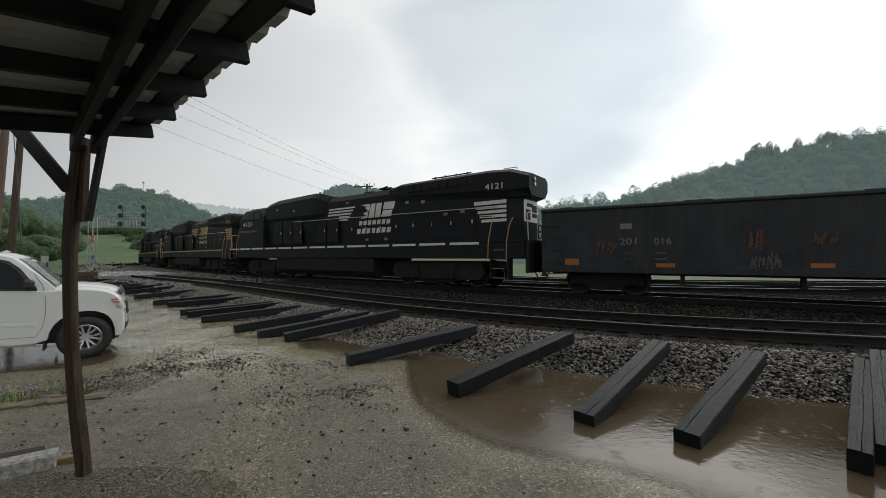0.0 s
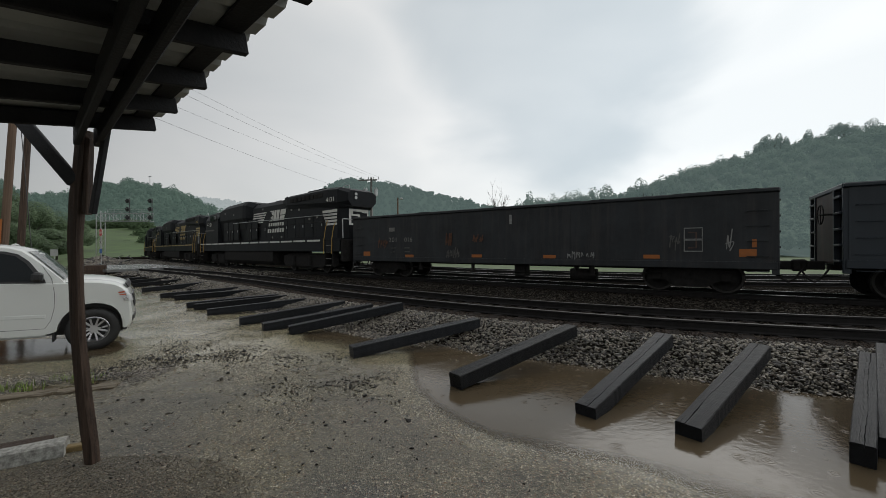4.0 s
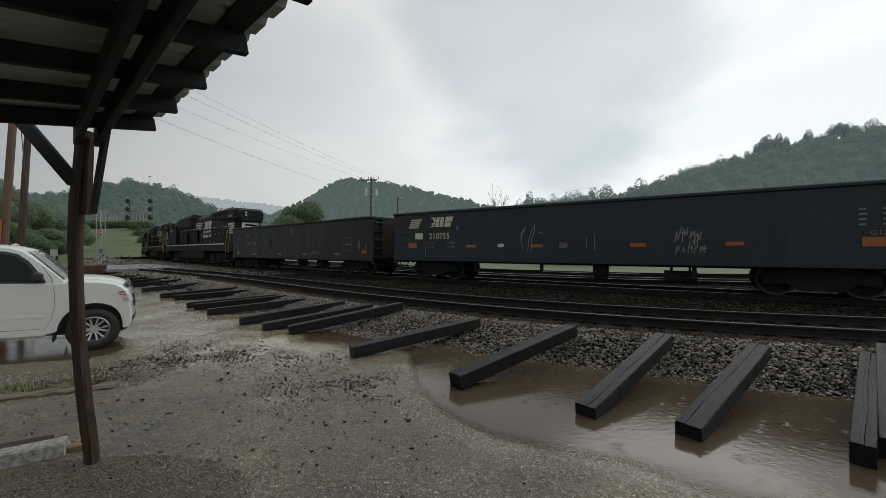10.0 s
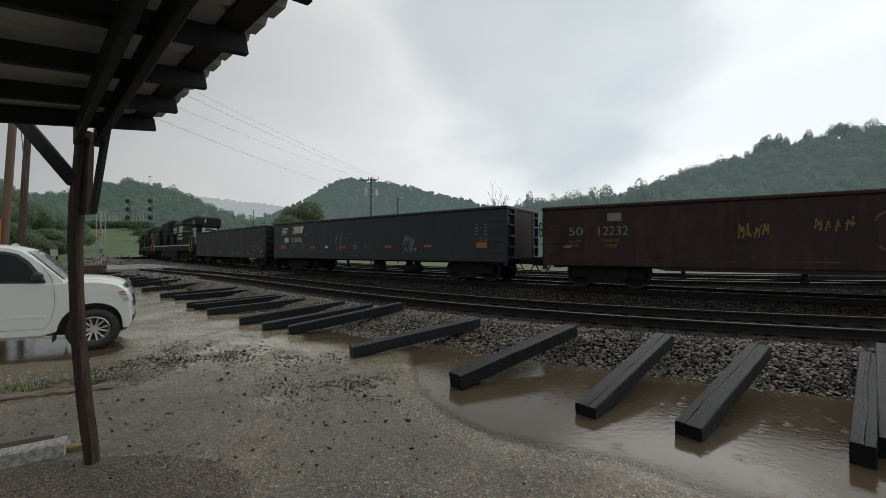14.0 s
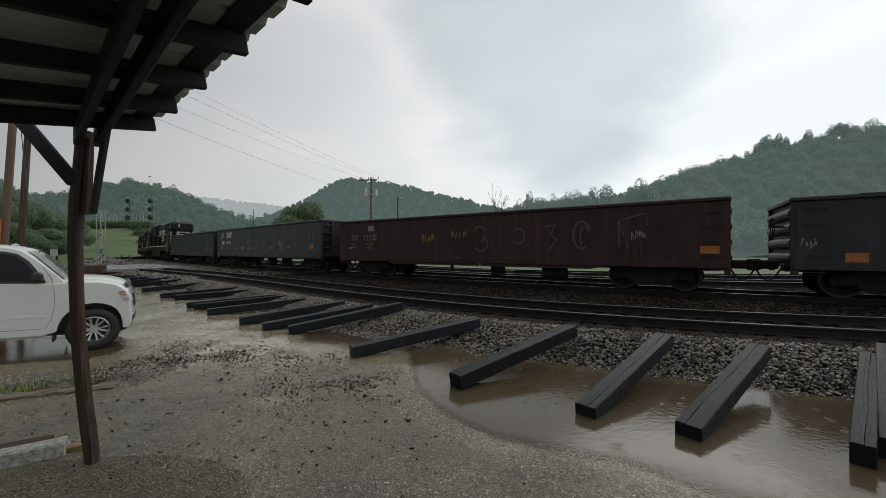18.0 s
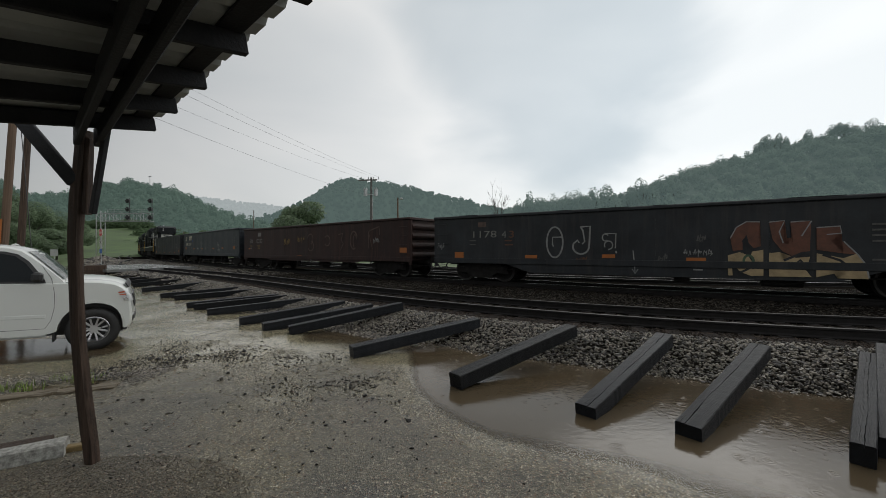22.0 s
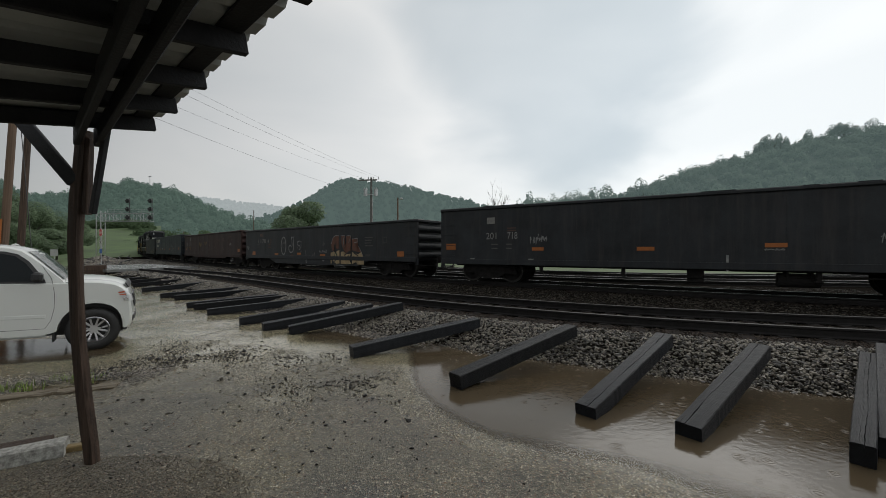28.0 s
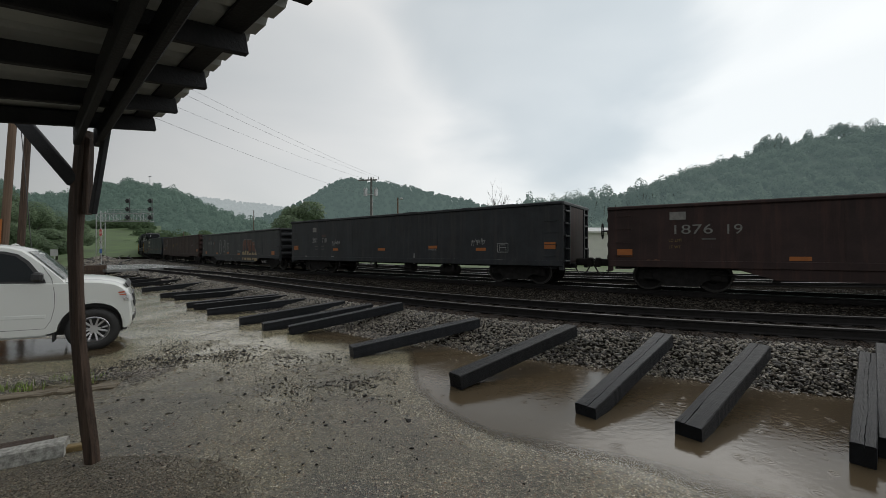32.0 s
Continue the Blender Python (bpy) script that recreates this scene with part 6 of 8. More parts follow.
    solid("end_plate", LOCO_L - 0.12, LOCO_L + 0.02, 1.45, 0.7, 1.88, M["undergear"])
    solid("coupler", LOCO_L, LOCO_L + 0.3, 0.15, 0.70, 1.0, M["undergear"])
    solid("coupler", -0.75, 0.1, 0.15, 0.70, 1.0, M["undergear"])
    solid("pilot", -0.25, -0.05, 1.45, 0.25, 1.88, M["undergear"])
    # striped panels at the tail, side and end
    for k in range(5):
        z = 2.70 + k * 0.18
        stripe(c, "tail_stripe", 21.25 - 0.09 * k, 22.4, z, z + (0.115 if k < 4 else 0.15), -1.045, trim)
    bm = bmesh.new()
    box(bm, 22.955, 22.962, -0.64, 0.64, 2.70, 3.58)
    part("tail_panel", bm, M[trim], c, "painted panel on the tail")
    for k, (y0, y1, z0, z1) in enumerate(((-0.5, -0.06, 2.78, 3.2), (0.08, 0.56, 2.9, 3.4), (-0.4, 0.2, 3.3, 3.45))):
        bm = bmesh.new()
        box(bm, 22.965, 22.972, y0, y1, z0, z1)
        part("tail_mark", bm, bk, c, "black block on the tail panel")
    if number:
        words(c, number, 21.5, 4.0, 0.34, -1.19, trim, wide=0.80)
        words(c, number, 1.85, 3.40, 0.42, -1.515, trim, wide=1.3)
        stripe(c, "notice_plate", 1.3, 3.7, 2.98, 3.10, -1.49, "dim_spray")
    if emblem_mat:
        slats(c, 10.85, 13.3, 3.28, 4.08, -1.05, emblem_mat, 5, 0.12)
        emblem(c, 13.75, 16.35, 3.30, 4.05, -1.05, emblem_mat)
        for x0, x1, z in ((13.65, 16.05, 2.92), (13.5, 16.1, 2.52)):
            for k in range(7):
                w = (x1 - x0) / 7
                stripe(c, "name_bar", x0 + k * w, x0 + k * w + w * 0.72, z, z + 0.26, -1.05, emblem_mat, "bar of painted lettering", skew=0.05)
    for x in (4.6, 18.9):
        truck_parts(c, x, 4.3, (-2.0, 0, 2.0), True)
    return c


for s0, lab, trim, number, em in ((-20.33, "black diesel locomotive with white stripes and emblem", "white", "4121", "white"), (-45.03, "black diesel locomotive with gold stripes and emblem", "gold", "4542", "gold"),
                                  (-69.73, "leading black diesel locomotive with gold striped tail", "gold", "", "")):
    MOVING.append((locomotive(lab, trim, number, em), s0, 4.6, LOCO_L - 4.6))


# ---- the valley round the yard ----
F0, HOR = 680.0, 443.7


def leaf_mesh(name, base, height, width, leaves, size, mat, seed, low=0.15, lobes=7):
    """Crowns of many small bent leaf sprays, joined: base (n, 3), height (n,), width (n,)."""
    rng = np.random.default_rng(seed)
    n = len(base)
    lc = rng.normal(0, 1, (n, lobes, 3))
    lc /= np.linalg.norm(lc, axis=2, keepdims=True)
    lc *= rng.uniform(0.30, 0.66, (n, lobes, 1))
    lr = rng.uniform(0.28, 0.52, (n, lobes))
    pick = rng.integers(0, lobes, (n, leaves))
    k = np.arange(n)[:, None]
    d = rng.normal(0, 1, (n, leaves, 3))
    d /= np.linalg.norm(d, axis=2, keepdims=True)
    c = lc[k, pick] + d * (lr[k, pick] * rng.uniform(0.78, 1.03, (n, leaves)))[..., None]
    hh = height[:, None]
    px = base[:, 0, None] + c[..., 0] * width[:, None] / 2
    py = base[:, 1, None] + c[..., 1] * width[:, None] / 2
    pz = base[:, 2, None] + hh * (low + (1 - low) * (0.5 + 0.5 * c[..., 2]))
    pos = np.stack([px, py, pz], -1).reshape(-1, 3)
    m = len(pos)
    face = d.reshape(-1, 3) * 0.75 + rng.normal(0, 0.25, (m, 3)) + np.array([0, -0.75, 0.5])
    face /= np.linalg.norm(face, axis=1, keepdims=True)
    a = np.cross(face, rng.normal(0, 1, (m, 3)))
    a /= np.linalg.norm(a, axis=1, keepdims=True)
    b = np.cross(face, a)
    s = (rng.uniform(0.6, 1.3, m) * size)[:, None]
    up = np.cross(a, b)
    s = s * 1.2
    v = np.stack([pos - a * s, pos + b * s * 0.9 + up * s * 0.25, pos + a * s * 0.8 - b * s * 0.5], 1)
    me = bpy.data.meshes.new(name)
    me.vertices.add(m * 3)
    me.vertices.foreach_set("co", v.reshape(-1).astype(np.float32))
    me.loops.add(m * 3)
    me.loops.foreach_set("vertex_index", np.arange(m * 3, dtype=np.int32))
    me.polygons.add(m)
    me.polygons.foreach_set("loop_start", np.arange(0, m * 3, 3, dtype=np.int32))
    me.update(calc_edges=True)
    me.materials.append(mat)
    return me


def hill(name, label, skyline, near_d, far_d, tree_h, spacing, leaves, size, mats, seed, foot=0.0):
    """A wooded slope that rises from near_d to its crest at far_d; skyline: bearings as (across, up) of the lens at the crest."""
    rng = np.random.default_rng(seed)
    ax = np.array([(p[0] - 784) / F0 for p in skyline])
    up = np.array([(HOR - p[1]) / F0 for p in skyline])

    def top(u):
        return np.interp(u, ax, up) * far_d + EYE_Z - tree_h * 0.85

    us = np.linspace(ax[0], ax[-1], 90)
    vs = np.linspace(0, 1.25, 26)
    co, fs = [], []
    for j, v in enumerate(vs):
        d = near_d + (far_d - near_d) * v
        for i, u in enumerate(us):
            prof = smooth(np.array(v)) if v <= 1 else 1 - (v - 1) * 0.9
            z = foot + (top(u) - foot) * float(prof) + 1.5 * float(wave(np.array(u * far_d), np.array(d), 0.05, seed))
            co.append((u * d, d, z + tree_h * 0.30 * min(1.0, v * 4)))
            if i and j:
                k = j * len(us) + i
                fs.append((k - len(us) - 1, k - len(us), k, k - 1))
    me = bpy.data.meshes.new(name)
    me.from_pydata(co, [], fs)
    me.materials.append(mats[0])
    tagged(new(name, me), label, "hill", kind="structure")
    pts = []
    wid = (ax[-1] - ax[0]) * far_d
    rows = int((far_d - near_d) / spacing)
    for r in range(rows + 1):
        v = r / rows
        d = near_d + (far_d - near_d) * v
        n = int(wid * d / far_d / spacing)
        for i in range(n):
            u = ax[0] + (ax[-1] - ax[0]) * (i + rng.uniform(-0.5, 0.5) + 0.5) / n
            dd = d + rng.uniform(-0.5, 0.5) * spacing
            vv = np.clip((dd - near_d) / (far_d - near_d), 0, 1)
            pts.append((u * dd, dd, foot + (top(u) - foot) * float(smooth(np.array(vv)))))
    pts = np.array(pts)
    h = tree_h * np.where(rng.uniform(0, 1, len(pts)) < 0.10, rng.uniform(1.1, 1.35, len(pts)), rng.uniform(0.7, 1.1, len(pts)))
    w = h * rng.uniform(0.55, 0.9, len(pts))
    me = leaf_mesh("woods", pts, h, w, leaves, size, mats[1], seed)
    tagged(new("woods", me), "dense summer woods covering the " + name.replace("_", " "), "woods", kind="stuff")


# rain haze before the backdrop woods, put into leaves and floor as emission
M["ridge_floor_haze"] = material("ridge_floor_haze", (0.060, 0.082, 0.060), 0.9, vary=0.3, scale=0.05, fine=0.6, bump=0, spec=0.05, glow=(0.050, 0.068, 0.071))
M["ridge_leaf_haze"] = material("ridge_woods_haze_glow", (0.112, 0.150, 0.108), 0.9, vary=0.28, scale=0.035, fine=0.3, bump=0, island=0.06, spec=0.05, glow=(0.050, 0.068, 0.071))
# the left hill's haze is likewise painted in as a greenish glow
M["hill_floor_haze"] = material("hill_floor_haze", (0.060, 0.085, 0.065), 0.9, vary=0.3, scale=0.05, fine=0.6, bump=0, spec=0.05, glow=(0.037, 0.054, 0.050))
M["hill_leaf_haze"] = material("hill_woods_haze_glow", (0.088, 0.128, 0.095), 0.9, vary=0.35, scale=0.025, fine=0.3, bump=0, island=0.08, spec=0.05, glow=(0.037, 0.054, 0.050))
# pale haze on the farthest hills: emission added over dull leaf colours
M["far_leaf_haze"] = material("far_woods_haze_glow", (0.035, 0.055, 0.038), 0.95, vary=0.2, scale=0.01, fine=0.2, bump=0, island=0.08, spec=0.05, glow=(0.070, 0.096, 0.094))
M["farther_leaf_haze"] = material("distant_woods_haze_glow", (0.06, 0.07, 0.07), 0.95, vary=0.08, scale=0.005, fine=0.1, bump=0, island=0.06, spec=0.05, glow=(0.31, 0.34, 0.345))
M["mid_leaf"] = material("valley_woods", (0.076, 0.114, 0.058), 0.85, vary=0.25, scale=0.03, fine=0.4, bump=0, island=0.12, spec=0.1)

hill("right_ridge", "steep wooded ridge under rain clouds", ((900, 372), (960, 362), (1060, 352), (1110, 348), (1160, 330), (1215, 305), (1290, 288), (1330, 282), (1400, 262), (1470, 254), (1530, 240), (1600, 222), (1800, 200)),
     95, 255, 10, 6.2, 420, 0.36, (M["ridge_floor_haze"], M["ridge_leaf_haze"]), 11)
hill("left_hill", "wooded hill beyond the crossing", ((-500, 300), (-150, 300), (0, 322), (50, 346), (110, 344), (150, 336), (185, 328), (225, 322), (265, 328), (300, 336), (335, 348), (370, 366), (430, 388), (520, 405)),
     190, 380, 11, 7.2, 260, 0.60, (M["hill_floor_haze"], M["hill_leaf_haze"]), 12)
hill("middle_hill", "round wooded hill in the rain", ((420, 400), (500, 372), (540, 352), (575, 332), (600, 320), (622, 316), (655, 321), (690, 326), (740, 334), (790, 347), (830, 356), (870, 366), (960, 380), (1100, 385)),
     420, 640, 11, 9, 130, 1.1, (M["far_leaf_haze"], M["far_leaf_haze"]), 13)
hill("distant_ridge", "ridge far down the valley, pale with painted haze", ((180, 365), (300, 345), (360, 350), (420, 357), (480, 363), (530, 372), (620, 380)),
     900, 1300, 10, 16, 60, 2.6, (M["farther_leaf_haze"], M["farther_leaf_haze"]), 14)


def bearing(px, d):
    return (px - 784) / F0 * d


def tree(x, y, z, h, w, leaves, size, seed, label, mat="leaf", name="tree"):
    r = random.Random(seed)
    t = thing(name, label, "tree", pose(x, y, z))
    bm = bmesh.new()
    rod(bm, (0, 0, -0.2), (0.05 * h, 0, h * 0.5), h * 0.028, 8, h * 0.016)
    for k in range(6):
        a = k * 1.05 + r.uniform(0, 0.5)
        b = h * r.uniform(0.25, 0.45)
        rod(bm, (0.05 * b, 0, b), (w * 0.3 * math.cos(a), w * 0.3 * math.sin(a), b + h * 0.3), h * 0.010, 6, h * 0.004)
    part("trunk", bm, M["trunk"], t)
    me = leaf_mesh("crown", np.array([[0, 0, 0.0]]), np.array([h]), np.array([w]), leaves, size, M[mat], seed, 0.12, 14)
    part("crown", me, None, t)
    return t


tree(bearing(531, 110), 110, 0, 16.4, 17.5, 10500, 0.30, 31, "broad green tree behind the tracks")
tree(bearing(375, 150), 150, 0, 10, 11, 2200, 0.5, 32, "green tree at the foot of the hill", "mid_leaf")
tree(bearing(405, 150), 152, 0, 9, 10, 2000, 0.5, 33, "green tree at the foot of the hill", "mid_leaf")
for k, (px, top_y, d, w) in enumerate(((1045, 338, 150, 10), (1068, 336, 152, 10), (1010, 350, 155, 14), (960, 348, 160, 12), (935, 352, 165, 10), (985, 352, 158, 11), (1135, 317, 170, 12), (1178, 306, 180, 13),
                                         (1355, 240, 240, 11), (1381, 238, 242, 10), (1432, 232, 245, 10), (1459, 230, 243, 10), (1493, 215, 246, 14), (1522, 231, 244, 9), (1546, 209, 250, 17), (1232, 296, 205, 12), (1300, 277, 225, 11))):
    hgt = 13 + (k % 4) * 1.5
    wide = w * (0.9 if k < 6 else 0.72)
    for dx, dy, low in ((0.0, 0.0, 0.0), (-0.42 * wide, 1.5, 0.16 + 0.05 * (k % 3)), (0.46 * wide, -1.0, 0.14 + 0.06 * (k % 2))):
        top_z = EYE_Z + (HOR - top_y + (16 if k < 6 else 3)) / F0 * d - low * hgt
        base = max(0.0, top_z - hgt - 3) if k > 5 else 0.0
        # these crowns share the ridge's painted haze glow
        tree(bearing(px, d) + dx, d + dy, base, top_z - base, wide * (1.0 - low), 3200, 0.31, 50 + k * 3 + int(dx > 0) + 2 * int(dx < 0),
             "rounded tree standing out above the wooded ridge" if k > 5 else "green tree beyond the tracks", "ridge_leaf_haze")
# young growth at the yard's edge to the left
for k, (px, top_y, d, w) in enumerate(((10, 330, 75, 11), (45, 352, 85, 12), (85, 362, 100, 14), (-40, 320, 70, 12), (60, 400, 60, 9), (100, 405, 70, 8), (20, 392, 55, 8), (125, 380, 120, 15))):
    tree(bearing(px, d), d, 0, EYE_Z + (HOR - top_y) / F0 * d, w, 15000, 0.135, 90 + k, "leafy green tree behind the parking yard")
for k, (px, d, h, w) in enumerate(((200, 150, 5, 9), (222, 152, 6, 8), (185, 148, 4, 7))):
    tree(bearing(px, d), d, 0, h, w, 2500, 0.2, 120 + k, "low round bush on the meadow", "mid_leaf", "bush")


for k, (px, d, z, h, w) in enumerate(((250, 172, 4, 9, 10), (264, 150, 0, 10, 10), (280, 148, 0, 9, 9), (296, 150, 0, 11, 11), (318, 155, 0, 10, 12), (342, 158, 0, 10, 12),
                                        (140, 205, 12, 7, 10), (158, 212, 13, 6, 9), (172, 203, 12, 7, 11), (190, 214, 13, 6, 10), (206, 206, 12, 7, 10), (222, 210, 13, 7, 11), (238, 200, 11, 8, 11), (252, 195, 9, 9, 12))):
    tree(bearing(px, d), d, z - 1, h + 1, w, 2200, 0.34, 150 + k, "leafy green tree at the edge of the meadow", "mid_leaf")
tree(bearing(1212, 41), 41, 0, 1.75, 3.6, 1800, 0.1, 170, "bright green bush beyond the tracks", "leaf", "bush")


def bare_tree():
    r = random.Random(5)
    d = 85
    t = thing("bare_tree", "leafless dead tree with thin upright branches", "tree", pose(bearing(887, d), d, 0))
    bm = bmesh.new()

    def grow(p, v, ln, rad, depth):
        q = p + v * ln
        rod(bm, p, q, rad, 5, rad * 0.6)
        if depth:
            for _ in range(3):
                w = (v + Vector((r.uniform(-0.42, 0.42), r.uniform(-0.4, 0.4), r.uniform(-0.05, 0.2)))).normalized()
                grow(p + v * ln * r.uniform(0.55, 1), w, ln * r.uniform(0.35, 0.6), rad * 0.55, depth - 1)
    for k in range(3):
        grow(Vector((k * 0.4 - 0.4, 0, -0.1)), Vector((r.uniform(-0.1, 0.1), 0, 1)).normalized(), 9.2, 0.085, 4)
    part("branches", bm, M["trunk"], t)


bare_tree()


def meadow():
    """The bright green field that rises behind the crossing."""
    co, fs = [], []
    us = np.linspace((60 - 784) / F0, (285 - 784) / F0, 30)
    ds = np.linspace(82, 235, 20)
    for j, d in enumerate(ds):
        for i, u in enumerate(us):
            z = 0.05 + 17.0 * float(smooth(np.array((d - 90) / 160.0))) + 0.4 * float(wave(np.array(u * d), np.array(d), 0.08, 3))
            co.append((u * d, d, z))
            if i and j:
                k = j * len(us) + i
                fs.append((k - len(us) - 1, k - len(us), k, k - 1))
    me = bpy.data.meshes.new("meadow")
    me.from_pydata(co, [], fs)
    me.materials.append(M["field"])
    for p in me.polygons:
        p.use_smooth = True
    tagged(new("meadow", me), "bright green meadow slope below the woods", "meadow", kind="structure")


M["field"] = material("rain_fresh_grass", (0.080, 0.130, 0.042), 0.8, vary=0.6, scale=0.12, fine=1.6, bump=0.6)
meadow()


# ---- signals, signs, poles and wires ----
def signal_head(parent, x, y, z, n):
    bm = bmesh.new()
    for k in range(n):
        zz = z + k * 1.45
        k0 = len(bm.verts)
        rod(bm, (x, y - 0.04, zz), (x, y + 0.02, zz), 0.31, 16)
        bm.verts.ensure_lookup_table()
        for v in bm.verts[k0:]:
            v.co.z = zz + (v.co.z - zz) * 1.35
        box(bm, x - 0.2, x + 0.2, y + 0.02, y + 0.45, zz - 0.3, zz + 0.3, 0.04)
        rod(bm, (x, y - 0.05, zz), (x, y - 0.4, zz + 0.02), 0.14, 10)
    rod(bm, (x, y + 0.5, z - 0.6), (x, y + 0.5, z + n * 1.45 - 0.9), 0.06, 8)
    part("signal_head", bm, M["black_plastic"], parent, "black round target signal head")


def gantry():
    d = 68
    g = thing("signal_gantry", "galvanised lattice cantilever signal bridge over the tracks", "signal bridge", pose(bearing(178, d), d, 0))
    bm = bmesh.new()
    hw = 0.42
    for sx in (-hw, hw):
        for sy in (-hw, hw):
            rod(bm, (sx, sy, 0), (sx, sy, 8.8), 0.06, 6)
    for k in range(9):
        for sy in (-hw, hw):
            rod(bm, (-hw, sy, k * 0.97), (hw, sy, k * 0.97 + 0.97), 0.03, 5)
    part("mast", bm, M["galv"], g)
    bm = bmesh.new()
    x1 = 9.1
    for z in (6.97, 8.37):
        for sy in (-hw, hw):
            rod(bm, (-0.5, sy, z), (x1, sy, z), 0.055, 6)
    for k in range(8):
        a, b = -0.5 + k * 1.2, 0.7 + k * 1.2
        for sy in (-hw, hw):
            rod(bm, (a, sy, 6.97 if k % 2 else 8.37), (b, sy, 8.37 if k % 2 else 6.97), 0.035, 5)
            rod(bm, (b, sy, 6.97), (b, sy, 8.37), 0.03, 5)
    part("boom", bm, M["galv"], g)
    bm = bmesh.new()
    for z in (8.7, 9.05):
        rod(bm, (1.5, -0.4, z), (8.9, -0.4, z), 0.025, 5)
    for k in range(7):
        rod(bm, (1.5 + k * 1.22, -0.4, 8.37), (1.5 + k * 1.22, -0.4, 9.05), 0.025, 5)
    part("railing", bm, M["galv"], g)
    signal_head(g, 5.44, -0.9, 7.57, 3)
    signal_head(g, 9.39, -0.9, 7.57, 3)


gantry()


def octagon(bm, r, y0, y1, z):
    prism(bm, [(r * math.cos(math.pi / 8 + k * math.pi / 4), z + r * math.sin(math.pi / 8 + k * math.pi / 4)) for k in range(8)], y0, y1)


def signs():
    d = 36.0
    s = thing("stop_sign", "red octagonal stop sign on a thin steel post at the crossing", "road sign", pose(bearing(178.5, d), d, 0, 0, 0, -30))
    bm = bmesh.new()
    rod(bm, (0, 0.05, 0), (0, 0.05, 3.9), 0.035, 8)
    part("post", bm, M["galv"], s)
    bm = bmesh.new()
    octagon(bm, 0.41, -0.02, 0.0, 3.48)
    part("panel", bm, M["white"], s)
    bm = bmesh.new()
    octagon(bm, 0.38, -0.026, -0.021, 3.48)
    part("panel", bm, M["sign_red"], s, "red sign face")
    words(s, "STOP", -0.29, 3.38, 0.27, -0.03)
    bm = bmesh.new()
    box(bm, -0.28, 0.28, -0.02, 0.0, 2.35, 2.78)
    part("panel", bm, M["white"], s)
    bm = bmesh.new()
    for a in (-1, 1):
        beam(bm, (-0.2 * a, -0.03, 2.42), (0.2 * a, -0.03, 2.72), 0.012, 0.07, 0)
    part("cross_mark", bm, M["black_plastic"], s)
    bm = bmesh.new()
    box(bm, -0.25, 0.25, -0.02, 0.0, 1.55, 1.95)
    part("panel", bm, M["sign_blue"], s, "blue emergency notice plate")
    d = 42.0
    s = thing("square_sign", "plain grey square sign on a post", "road sign", pose(bearing(96, d), d, 0))
    bm = bmesh.new()
    rod(bm, (0, 0.04, 0), (0, 0.04, 1.9), 0.03, 8)
    part("post", bm, M["galv"], s)
    bm = bmesh.new()
    box(bm, -0.42, 0.42, -0.02, 0, 1.2, 1.92, 0.005)
    part("panel", bm, M["galv"], s)


signs()


def wire(name, a, b, sag, r=0.006, label="thin black overhead wire"):
    cu = bpy.data.curves.new(name, "CURVE")
    cu.dimensions, cu.bevel_depth, cu.bevel_resolution = "3D", r, 1
    sp = cu.splines.new("POLY")
    n = 24
    sp.points.add(n)
    a, b = Vector(a), Vector(b)
    for i in range(n + 1):
        t = i / n
        p = a.lerp(b, t)
        sp.points[i].co = (p.x, p.y, p.z - sag * 4 * t * (1 - t), 1)
    tmp = bpy.data.objects.new("tmp", cu)
    scene.collection.objects.link(tmp)
    me = bpy.data.meshes.new_from_object(tmp.evaluated_get(bpy.context.evaluated_depsgraph_get()))
    bpy.data.objects.remove(tmp)
    me.materials.clear()
    me.materials.append(M["black_plastic"])
    return tagged(part(name, me, None), label, "cable", "overhead wires")


M["grey_wood"] = material("weathered_grey_pole", (0.13, 0.125, 0.115), 0.7, vary=0.4, scale=3, fine=40, bump=0.4, stretch=(4, 4, 0.3))


